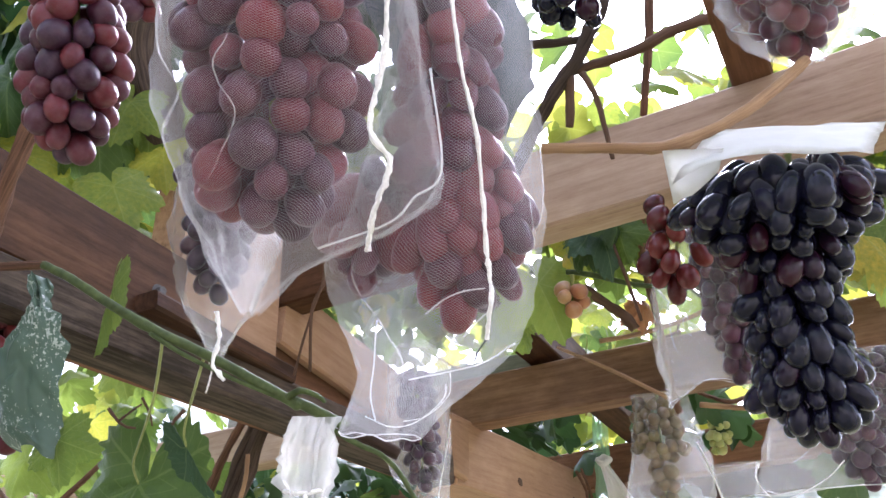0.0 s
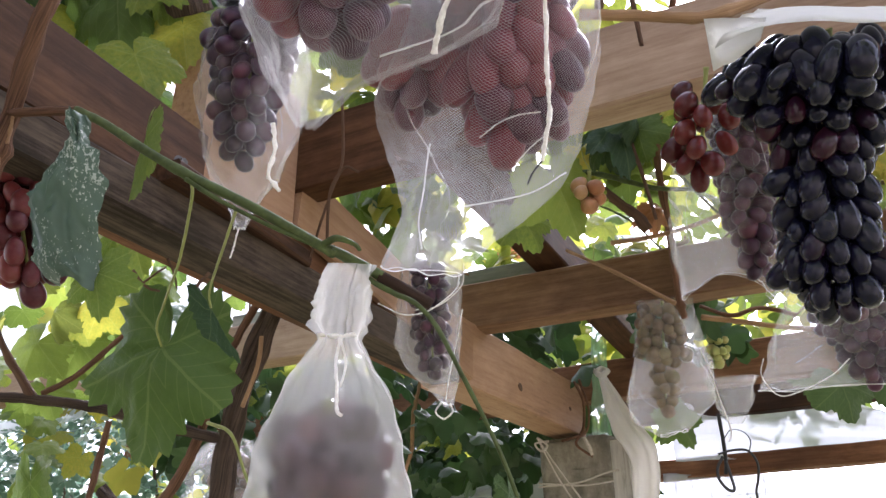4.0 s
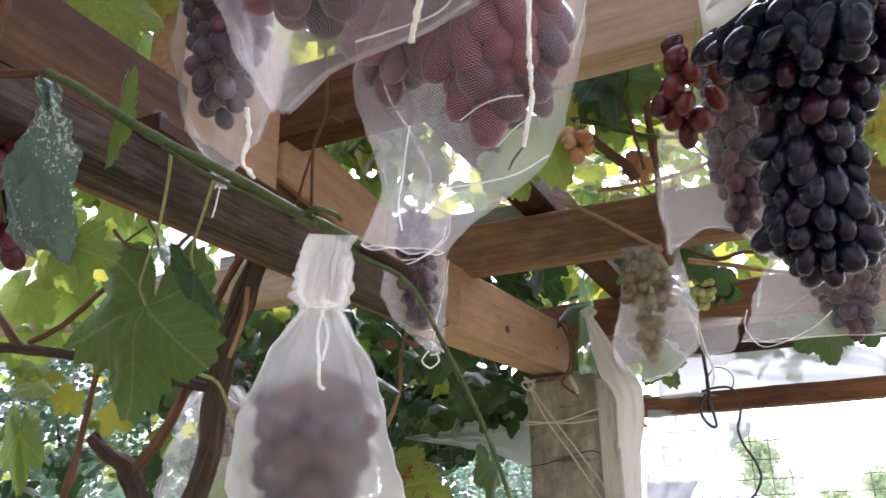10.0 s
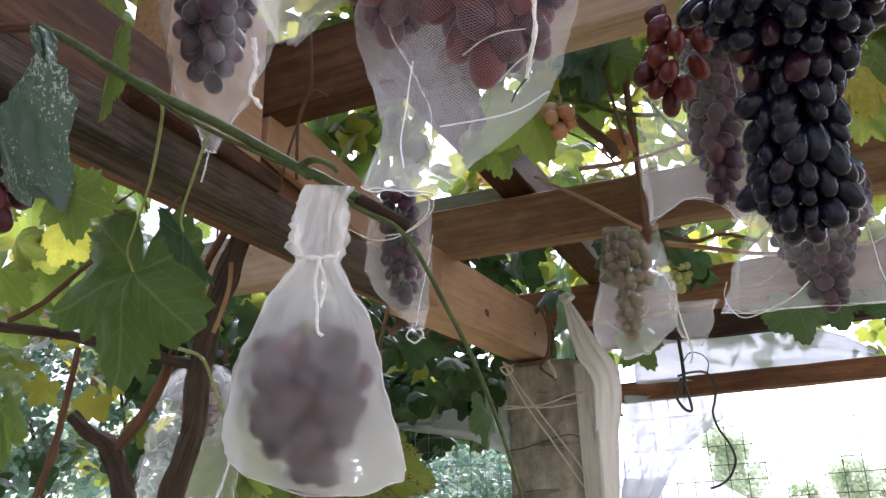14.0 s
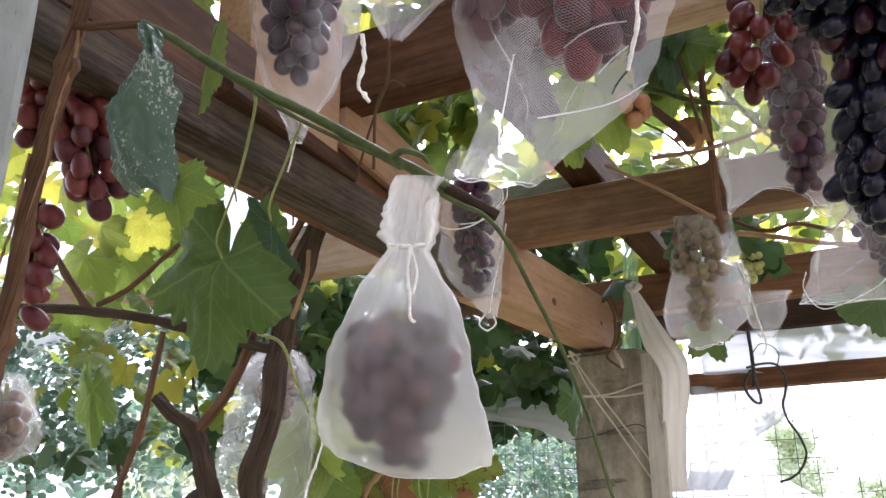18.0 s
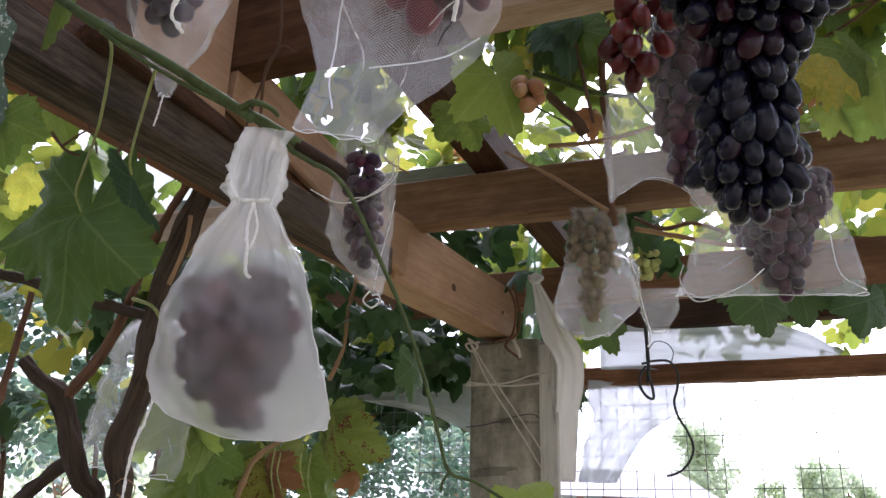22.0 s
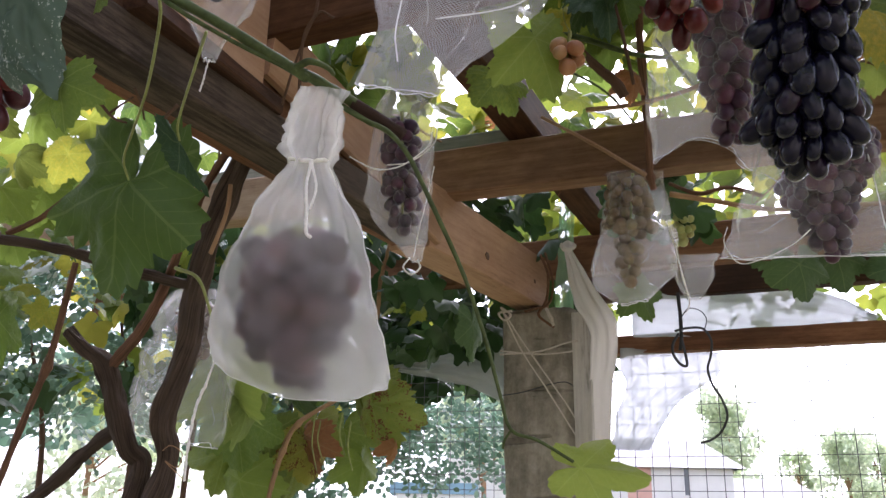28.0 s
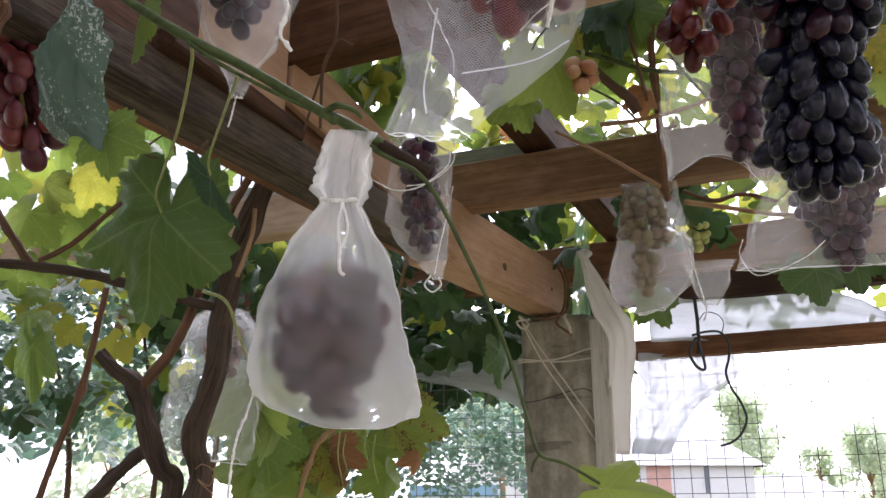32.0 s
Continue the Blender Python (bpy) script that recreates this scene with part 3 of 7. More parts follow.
def bunch(top, tip, radii, wide, long, material, label, seed, spread=0.72, flat=1.0, group="grape bunches", name="grape_bunch", inner=True, hang=0.35, stalk=0.012, limit=140, shift=((0, 0), (1, 0)), lumpy=0.2, sizes=(0.8, 1.1)):
    """A bunch of grapes hanging from top to tip; radii and sideways shift are ((share of the way down, metres), ...)."""
    rng = random.Random(seed)
    a, b = Vector(top), Vector(tip)
    axis = b - a
    ln = axis.length
    d = axis.normalized()
    u = (Vector((1, 0.1, 0)) - d * Vector((1, 0.1, 0)).dot(d)).normalized()
    w = d.cross(u)
    root = thing(name, a, label, "grapes", group)
    meshes = [grape_mesh("grape", material, wide * k, long * k2) for k, k2 in ((1.0, 1.0), (0.93, 1.04), (1.05, 0.96))]
    placed = []
    for layer, tries in ((1.0, 2600), (0.55, 700)) if inner else ((1.0, 1500),):
        for _ in range(tries):
            if len(placed) >= limit:
                break
            f = rng.random()
            th = rng.random() * 2 * math.pi
            big = max(0.0, profile(radii, f) - wide * 0.45)
            lump = 1 + lumpy * noise.noise(Vector((math.cos(th) * 1.1 + seed * 2.3, math.sin(th) * 1.1, f * ln / max(0.03, big) * 0.9)))
            r = big * lump * (layer if layer < 1 else rng.uniform(0.8, 1.04))
            q = a + d * (f * ln) + u * profile(shift, f) + (u * math.cos(th) + w * math.sin(th) * flat) * r
            if any((q - p[0]).length < spread * (wide * 0.75 + long * 0.25) for p in placed):
                continue
            out = (u * math.cos(th) + w * math.sin(th))
            placed.append((q, out, f))
    for i, (q, out, f) in enumerate(placed):
        way = (out * (0.9 - hang) + d * (hang + 0.5 * f) + Vector([rng.uniform(-0.3, 0.3) for _ in range(3)])).normalized()
        g = new("grape", rng.choice(meshes))
        s = rng.uniform(*sizes)
        g.matrix_basis = Matrix.Translation(q - a) @ way.to_track_quat("-Z", "Y").to_matrix().to_4x4() @ Matrix.Diagonal((s, s, s * rng.uniform(0.95, 1.05), 1))
        g.parent = root
    if stalk:
        part("stalk", tube([a - d * stalk, a, a + d * ln * 0.5 + u * profile(shift, 0.5), a + d * ln * 0.85 + u * profile(shift, 0.85)], (0.0028, 0.0012), 6, 4, 0.3), STEM_YELLOW, root, "green woody stalk")
    return root


def cloth_loop(theta, n):
    """Superellipse, so that a sack lies flat with rounded edges."""
    c, s = math.cos(theta), math.sin(theta)
    return math.copysign(abs(c) ** n, c), math.copysign(abs(s) ** n, s)


def sack(top, tip, widths, depths, material, parent, seed, pleats=9, gather=((0, 0.25), (0.3, 0.05), (1, 0.03)), crumple=0.004, bend=(0, 0, 0), rows=48, sides=72, yaw=0.0, tilt=0.0, belly=0.0, name="net", folds=5, hem=0.012, neck=0.0, shift=((0, 0), (1, 0)), square=0.9, seams=False):
    """The net of a bag between top and tip: half widths and half depths down its length, pleated where it is gathered."""
    a, b = Vector(top), Vector(tip)
    axis = b - a
    ln = axis.length
    d = axis.normalized()
    side = Vector((math.cos(yaw), math.sin(yaw), 0))
    u = (side - d * side.dot(d)).normalized()
    w = d.cross(u)
    bm = bmesh.new()
    uv = bm.loops.layers.uv.verify()
    grid = []
    wide = max(v for _, v in widths)
    for i in range(rows + 1):
        f = i / rows
        hw, hd, g = profile(widths, f), profile(depths, f), profile(gather, f)
        c = a + d * ln * f + u * profile(shift, f) + Vector(bend) * math.sin(math.pi * f)
        ring = []
        for k in range(sides):
            th = 2 * math.pi * k / sides
            x, y = cloth_loop(th, square)
            fold = 1 + g * math.cos(pleats * th + seed + 2.5 * noise.noise(Vector((f * 3, seed, th)))) + 0.5 * g * math.cos(2 * pleats * th + 1.3 * seed)
            p = c + u * x * hw * fold + w * y * hd * fold + d * (x * hw * tilt * f + (1 - x * x) * belly * f ** 3)
            q = Vector((seed * 3.1 + x * 1.3, y * 1.3, f * ln / wide * 1.4))
            j = noise.noise(q * 1.5) * 1.0 + noise.noise(q * 4.0 + Vector((9, 1, 4))) * 0.45 + (0.5 - abs(noise.noise(q * 2.4 + Vector((3, 7, 2))))) * 0.8
            if f < neck:
                j += 2.0 * noise.noise(q * 5.5) + 2.6 * (0.4 - abs(noise.noise(Vector((x * 2.2, y * 2.2, f * 14 + seed)))))
            p += (u * x + w * y) * j * crumple * min(1.0, hw / wide + 0.4)
            p += d * noise.noise(Vector((x * 2.1 + seed, y * 2.1, 5))) * crumple * 0.7 * f ** 4
            ring.append(bm.verts.new(p))
        grid.append(ring)
    for i in range(rows):
        for k in range(sides):
            k2 = (k + 1) % sides
            face = bm.faces.new((grid[i][k], grid[i][k2], grid[i + 1][k2], grid[i + 1][k]))
            for loop, (x, y) in zip(face.loops, ((k, i), (k + 1, i), (k + 1, i + 1), (k, i + 1))):
                loop[uv].uv = (x / sides * wide * 3.4, y / rows * ln)
    # doubled folds of the net show as whiter lines, and the mouth has a sewn edge
    rng = random.Random(int(seed * 17))
    lines = []
    for _ in range(folds):
        i0 = rng.randint(int(rows * 0.1), int(rows * 0.6))
        i1 = min(rows, i0 + rng.randint(int(rows * 0.2), int(rows * 0.55)))
        k0, drift = rng.uniform(0, sides), rng.uniform(-0.14, 0.14) * sides
        pts = []
        for i in range(i0, i1 + 1, 3):
            g = (i - i0) / max(1, i1 - i0)
            pts.append((*grid[i][int(k0 + drift * g + sides * 0.02 * math.sin(g * 7)) % sides].co, min(wide * 0.013, 0.0007) * math.sin(math.pi * min(0.98, max(0.02, g)))))
        if len(pts) > 2:
            lines.append(pts)
    edge = [tuple(v.co) for v in grid[rows][::3]]
    seam_lines = [[tuple(grid[i][k].co) for i in range(int(rows * 0.28), rows + 1, 3)] for k in (0, sides // 2)]
    ob = part(name, bm, material, parent)
    for pts in lines:
        part("fold", tube(pts, (wide * 0.014, wide * 0.005), 6, 3, 0.8, flat=0.4), FOLD, parent)
    if seams:
        for line in seam_lines:
            part("seam", tube(line, 0.0007, 6, 2, 0.4), HEM, parent, "sewn side seam")
    if hem:
        part("hem", tube(edge + edge[:1], wide * hem, 6, 2, 0.6), HEM, parent, "sewn white edge")
    return ob


def string(points, parent, r=0.0011, material=None, name="drawstring", label="white twisted string", rough=0.5):
    return part(name, tube(points, r, 6, 10, rough), material or TWINE, parent, label)


def leaf_reach(th, rng_phase, teeth=1.0, lobe=1.0, count=24):
    """Reach of a vine leaf's edge in the direction th: five lobes with sinuses between them, and saw teeth."""
    r = 0.62
    for at, size, wide in ((0, 1.0, 0.62), (1.12, 0.93, 0.56), (-1.12, 0.93, 0.56), (2.2, 0.74, 0.52), (-2.2, 0.74, 0.52)):
        off = abs(th - at) / wide
        if off < 1:
            r = max(r, 0.62 + lobe * (size - 0.62) * (1 - off ** 1.3))
    if teeth:
        saw = (th / (2 * math.pi) * count + rng_phase) % 1.0
        uneven = 0.7 + 0.5 * math.sin(th * 5.3 + rng_phase * 3)
        r += teeth * uneven * 0.105 * ((saw / 0.7) if saw < 0.7 else (1 - saw) / 0.3) - 0.03 * teeth
    return r * (1 - 0.86 * math.exp(-((abs(th) - math.pi) / 0.26) ** 2))


def leaf_bm(seed, rings=6, spokes=150, droop=0.25, fold=0.12, wave=0.07, lobe=1.0, teeth=1.0, bm=None, m=None):
    """A vine leaf of about unit size; the stalk joins at the origin, the tip points along +X, the face along +Z."""
    rng = random.Random(seed)
    ph = rng.random() * 6
    bm = bm or bmesh.new()
    uv = bm.loops.layers.uv.verify()
    m = m or Matrix.Identity(4)
    off = Vector((seed * 1.7, seed * 0.6, 2.0))

    def bent(x, y):
        r2 = x * x + y * y
        z = -droop * r2 - fold * abs(y) + wave * noise.noise(Vector((x * 2.2, y * 2.2, 0)) + off) + 0.4 * wave * noise.noise(Vector((x * 6, y * 6, 0)) + off)
        z += 0.05 * math.cos(math.atan2(y, x) * 5.8) * r2
        return m @ Vector((x, y, z))

    mid = bm.verts.new(bent(0, 0))
    grid = []
    for i in range(1, rings + 1):
        f = i / rings
        ring = []
        for k in range(spokes):
            th = -math.pi + 2 * math.pi * (k + 0.5) / spokes
            r = leaf_reach(th, ph, teeth * (1 if i == rings else 0.0), lobe, max(8, min(32, spokes // 5))) * f
            ring.append((bm.verts.new(bent(r * math.cos(th), r * math.sin(th))), th / (2 * math.pi) + 0.5, r))
        grid.append(ring)
    for k in range(spokes - 1):
        face = bm.faces.new((mid, grid[0][k][0], grid[0][k + 1][0]))
        for loop, w in zip(face.loops, ((grid[0][k][1], 0), grid[0][k][1:], grid[0][k + 1][1:])):
            loop[uv].uv = w
        for i in range(rings - 1):
            q = (grid[i][k], grid[i + 1][k], grid[i + 1][k + 1], grid[i][k + 1])
            face = bm.faces.new([v[0] for v in q])
            for loop, v in zip(face.loops, q):
                loop[uv].uv = v[1:]
    return bm


LEAF_CACHE = {}


def leaf_mesh(kind, material, **shape):
    key = (kind, material.name)
    if key not in LEAF_CACHE:
        bm = leaf_bm(kind, **shape)
        me = bpy.data.meshes.new("leaf")
        bm.to_mesh(me)
        bm.free()
        me.shade_smooth()
        me.materials.append(material)
        LEAF_CACHE[key] = me
    return LEAF_CACHE[key]


def leaf_pose(at, tip, face, size):
    x = Vector(tip).normalized()
    z = Vector(face)
    z = (z - x * z.dot(x)).normalized()
    y = z.cross(x)
    return Matrix.Translation(at) @ Matrix((x, y, z)).transposed().to_4x4() @ Matrix.Diagonal((size, size, size, 1))


def put_leaf(at, tip, face, size, material, parent, kind=1, label="", stalk=None, **shape):
    """One leaf as a part of its vine; stalk: where its petiole starts."""
    ob = new("leaf", leaf_mesh(kind, material, **shape))
    ob.matrix_basis = Matrix.Translation(-parent.matrix_basis.translation) @ leaf_pose(at, tip, face, size)
    ob.parent = parent
    if label:
        ob["label"] = label
    if stalk is not None:
        a, b = Vector(stalk), Vector(at)
        mid = (a + b) / 2 + Vector((0.004, 0, 0.006))
        part("petiole", tube([a, mid, b], (0.0016, 0.0012), 6, 6), STEM_YELLOW, parent)
    return ob


# ---- the pergola and its posts ----
pergola = thing("pergola", PG(0, 0, 0), "open timber pergola of brown sawn beams under vines", "pergola", kind="structure")
board("main_beam", PG(-0.64, 0, 1.982), PG(0.05, 0, 2.034), 0.075, 0.12, WOOD_PALE, pergola, -N_AX, "pale sawn main beam with knots", 1)
# same pale beam further left; its shade is put into a browner wood
board("main_beam", PG(-1.95, -0.003, 1.932), PG(-0.641, -0.003, 1.990), 0.07, 0.09, WOOD_WARM, pergola, -N_AX, "main beam length browned to stand for shade", 21)
board("brace", PG(-1.129, 0.012, 2.045), PG(-0.62, 0.012, 1.99), 0.014, 0.088, WOOD_PALE, pergola, -N_AX, "pale board slanting down from the joint", 22)
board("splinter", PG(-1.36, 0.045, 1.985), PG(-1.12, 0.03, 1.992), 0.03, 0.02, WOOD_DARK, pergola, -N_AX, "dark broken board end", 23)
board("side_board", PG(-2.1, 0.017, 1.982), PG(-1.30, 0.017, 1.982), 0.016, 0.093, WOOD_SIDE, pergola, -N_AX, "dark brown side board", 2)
board("ledger_rail", PG(-2.1, 0.024, 1.910), PG(-0.70, 0.024, 1.965), 0.05, 0.047, WOOD_GREY, pergola, -N_AX, "grey weathered ledger rail", 3)
board("block", PG(-1.299, 0.006, 1.99), PG(-1.131, 0.006, 1.99), 0.05, 0.24, WOOD_PALE, pergola, -N_AX, "orange-brown block at the joint", 4)
# one rafter in two wood colours: the shadowed end dark, the lit run tan
board("rafter", PG(-1.129, 0.0, 2.096), PG(-1.129, 0.299, 2.095), 0.042, 0.103, WOOD_SIDE, pergola, S_AX, "rafter end browned for the shadow at the joint", 5)
board("rafter", PG(-1.131, 0.3, 2.095), PG(-1.131, 1.6, 2.092), 0.042, 0.103, WOOD_TAN, pergola, S_AX, "pale tan rafter", 25)
# left half of one crosspiece, coloured paler because it is brightly lit
board("rafter", PG(-0.57, -1.5, 2.135), PG(-0.57, -0.06, 2.102), 0.045, 0.088, WOOD_TAN, pergola, S_AX, "rafter half beyond the main beam, paler for the light on it", 26)
board("rafter", PG(-0.57, -0.058, 2.102), PG(-0.57, 1.7, 2.062), 0.045, 0.088, WOOD_MID, pergola, S_AX, "", 6)
board("rafter_splice", PG(-0.522, -0.6, 2.15), PG(-0.522, 0.16, 2.135), 0.04, 0.10, WOOD_MOSS, pergola, S_AX, "greenish weathered splice board", 7)
board("rafter", PG(0.08, -1.5, 2.135), PG(0.08, 1.9, 2.115), 0.045, 0.095, WOOD_WARM, pergola, S_AX, "", 8)
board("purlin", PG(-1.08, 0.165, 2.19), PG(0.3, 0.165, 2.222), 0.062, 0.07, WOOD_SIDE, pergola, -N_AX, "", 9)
board("purlin", PG(-1.6, 0.62, 2.19), PG(0.3, 0.62, 2.21), 0.042, 0.055, WOOD_WARM, pergola, -N_AX, "", 10)
board("back_rail", PG(0.33, 0.0, 1.972), PG(0.33, 2.2, 1.955), 0.04, 0.048, WOOD_WARM, pergola, S_AX, "dark brown lower rail", 11)
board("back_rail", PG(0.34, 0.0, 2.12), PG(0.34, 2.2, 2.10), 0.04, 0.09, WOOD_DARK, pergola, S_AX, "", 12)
for s, n, z in ((-1.335, 0.017, 2.02),):
    bm = bmesh.new()
    bmesh.ops.create_cone(bm, cap_ends=True, segments=24, radius1=0.0085, radius2=0.0085, depth=0.002)
    for v in bm.verts:
        v.co.z -= 0.001
    bmesh.ops.create_cone(bm, cap_ends=True, segments=6, radius1=0.0055, radius2=0.005, depth=0.006, matrix=Matrix.Translation((0, 0, 0.003)))
    ob = part("bolt", bm, BOLT, pergola, "zinc bolt and washer", smooth=False)
    ob.matrix_basis = Matrix.Translation(PG(s, n + 0.001, z)) @ N_AX.to_track_quat("Z", "Y").to_matrix().to_4x4()
# knots in the end of the main beam
for s, z, r in ((-0.368, 2.045, 0.008), (-0.059, 2.075, 0.005), (-0.62, 2.03, 0.004)):
    bm = bmesh.new()
    bmesh.ops.create_uvsphere(bm, u_segments=12, v_segments=8, radius=r)
    for v in bm.verts:
        v.co.z *= 0.18
        v.co.x *= 1.5 + 0.4 * noise.noise(v.co * 200)
    ob = part("knot", bm, CANE_DARK, pergola, "dark knot")
    ob.matrix_basis = Matrix.Translation(PG(s, 0.0006, z)) @ N_AX.to_track_quat("Z", "Y").to_matrix().to_4x4()

# concrete post under the beam's end, its edges chipped
post = thing("concrete_post", PG(0.04, 0, 0), "weathered grey concrete post carrying the main beam", "post", kind="structure")
bm = bmesh.new()
rows_ = 60
ring_pts = []
w2, h2 = 0.167, 0.15
for k in range(40):
    f = k / 40 * 2 * (w2 + h2)
    if f < w2:
        p = (f, 0)
    elif f < w2 + h2:
        p = (w2, f - w2)
    elif f < 2 * w2 + h2:
        p = (2 * w2 + h2 - f, h2)
    else:
        p = (0, 2 * (w2 + h2) - f)
    ring_pts.append(p)
grid = []
for i in range(rows_ + 1):
    z = 2.018 * (i / rows_) ** 0.6
    ring = []
    for k, (x, y) in enumerate(ring_pts):
        o = Vector((x * 14, y * 14, z * 9))
        j = 0.006 * noise.noise(o) + 0.003 * noise.noise(o * 4) + 0.0015 * noise.noise(o * 11)
        cx, cy = x - w2 / 2, y - h2 / 2
        corner = 0.93 if k in (0, 10, 11, 20, 31) else 1
        top = -0.006 * abs(noise.noise(Vector((x * 40, y * 40, 3)))) if i == rows_ else 0
        ring.append(bm.verts.new(PG(-0.03 + y + cy * (corner - 1) + (j if y < h2 / 2 else -j), -0.092 + x + (cx * (corner - 1)) + j * (1 if cx > 0 else -1), z + top)))
    grid.append(ring)
for p, q in zip(grid, grid[1:]):
    for k in range(40):
        bm.faces.new((p[k], p[(k + 1) % 40], q[(k + 1) % 40], q[k]))
bm.faces.new(grid[-1])
bmesh.ops.recalc_face_normals(bm, faces=bm.faces)
part("shaft", bm, CONCRETE, post)
part("batten", timber(1.9, 0.042, 0.012, 31), BATTEN, post, "thin whitish batten", False).matrix_basis = Matrix.Translation(PG(-0.034, 0.076, 0.1)) @ Matrix(((0, N_AX.x, S_AX.x), (0, N_AX.y, S_AX.y), (1, 0, 0))).to_4x4()

# painted batten that holds up the beam beside the vine
batten_post = thing("white_post", (-0.315, 0.55, 0), "narrow post in chipped white paint", "post", kind="structure")
ob = part("shaft", timber(1.985, 0.04, 0.055, 33, 0.003, 0.0025), WHITE_PAINT, batten_post, "", False)
ob.matrix_basis = Matrix.Translation((-0.336, 0.515, 0)) @ Matrix(((0, 0.85, -0.527), (0, 0.527, 0.85), (1, 0, 0))).to_4x4()

# ties on the concrete post
tie = thing("post_twine", PG(-0.04, 0, 1.95), "grey twine wound round the top of the concrete post", "twine")
part("winding", tube([(0.194, 1.946, 1.903), (0.277, 1.929, 1.908), (0.347, 1.927, 1.93), (0.392, 1.951, 1.938), (0.386, 1.95, 1.922), (0.296, 1.931, 1.903), (0.194, 1.944, 1.91)], 0.002, 6, 8, 0.3), ROPE, tie)
part("diagonal_cord", tube([(0.202, 1.918, 1.99), (0.245, 1.924, 1.925), (0.306, 1.935, 1.841), (0.354, 1.946, 1.774), (0.397, 1.966, 1.696)], 0.0018, 6, 8, 0.3), ROPE, tie)
part("diagonal_cord", tube([(0.194, 1.914, 2.002), (0.238, 1.923, 1.912), (0.293, 1.933, 1.83), (0.349, 1.95, 1.746), (0.392, 1.965, 1.684)], 0.0018, 6, 8, 0.3), ROPE, tie)
part("knot", tube([(0.193, 1.904, 2), (0.213, 1.894, 1.982), (0.201, 1.903, 1.971), (0.189, 1.908, 1.988), (0.217, 1.897, 1.991)], 0.0026, 6, 8, 0.3), ROPE, tie)
beam_tie = thing("beam_twine", PG(0, 0.0, 2.05), "brown twine tying the beam's end to the post", "twine")
part("loop", tube([(0.279, 1.877, 2.117), (0.296, 1.881, 2.072), (0.294, 1.898, 2.018), (0.277, 1.908, 1.988), (0.295, 1.904, 1.968), (0.31, 1.907, 1.959)], 0.0032, 6, 8, 0.3), CANE, beam_tie)
part("loop", tube([(0.29, 1.88, 2.123), (0.308, 1.894, 2.063), (0.301, 1.905, 2.013), (0.264, 1.9, 1.997), (0.246, 1.907, 1.993)], 0.0028, 6, 8, 0.3), CANE, beam_tie)
part("end", tube([(0.293, 1.899, 1.999), (0.302, 1.895, 1.979), (0.308, 1.906, 1.962)], 0.004, 6, 5, 0.4), ROPE, beam_tie)
wire_tie = thing("wire_tie", PG(-0.04, 0, 1.8), "thin dark wire round the concrete post", "wire")
part("wire", tube([(0.197, 1.985, 1.817), (0.246, 1.967, 1.823), (0.308, 1.951, 1.84), (0.347, 1.955, 1.844), (0.373, 1.964, 1.817), (0.375, 1.979, 1.771), (0.347, 1.987, 1.745)], 0.0013, 5, 8), BLACK, wire_tie)


# flat strips of cloth and film
def strip(name, line, widths, material, parent, seed=0, across=(1, 0.1, 0), folds=0.004, cols=14, steps=10, label=""):
    """A hanging strip along a line of points, with soft folds across it."""
    bm = bmesh.new()
    pts = smooth_line(line, steps)
    n = len(pts)
    u = Vector(across).normalized()
    grid = []
    for i, q in enumerate(pts):
        f = i / (n - 1)
        w = profile(widths, f)
        row = []
        for k in range(cols + 1):
            x = k / cols - 0.5
            o = Vector((x * 6, f * 5, seed * 3.7))
            dep = folds * (noise.noise(o) * 1.2 + noise.noise(o * 2.7) * 0.5 + math.sin(x * 16 + seed + f * 4) * 0.5)
            edge = 0.012 * min(1.0, w / 0.05) * noise.noise(Vector((f * 9, seed, k // cols))) if k in (0, cols) else 0
            row.append(bm.verts.new(Vector(q) + u * (x * w + edge * 0.4) + Vector((0, 1, 0)) * dep))
        grid.append(row)
    for p, q in zip(grid, grid[1:]):
        for k in range(cols):
            bm.faces.new((p[k], p[k + 1], q[k + 1], q[k]))
    bmesh.ops.solidify(bm, geom=list(bm.faces), thickness=0.0006)
    return part(name, bm, material, parent, label)


rag = thing("cloth_strip", (0.373, 1.885, 2.074), "torn grey-white cloth strip hanging beside the concrete post", "cloth")
strip("fabric", [(0.339, 1.868, 2.128), (0.382, 1.882, 2.021), (0.418, 1.895, 1.947), (0.415, 1.934, 1.828), (0.42, 1.985, 1.704)], ((0, 0.016), (0.18, 0.055), (0.35, 0.08), (0.6, 0.058), (0.85, 0.05), (1, 0.04)), CLOTH, rag, 3)
part("knot", tube([(0.325, 1.865, 2.137), (0.338, 1.854, 2.122), (0.351, 1.856, 2.131), (0.34, 1.863, 2.141), (0.326, 1.858, 2.126)], 0.006, 8, 6, 0.8), CLOTH, rag, "twisted cloth knot")
green = thing("green_strip", (0.352, 1.965, 2.152), "green plastic strip hanging from the rafter", "plastic strip")
strip("film", [(0.351, 1.918, 2.265), (0.35, 1.947, 2.174), (0.348, 1.98, 2.073), (0.35, 2.001, 2.01)], ((0, 0.034), (1, 0.045)), GREEN_STRIP, green, 5, folds=0.006)
sheet_a = thing("plastic_sheet", PG(0.3, 0.5, 2.0), "dusty clear plastic sheet stretched along the back rails", "plastic sheet")
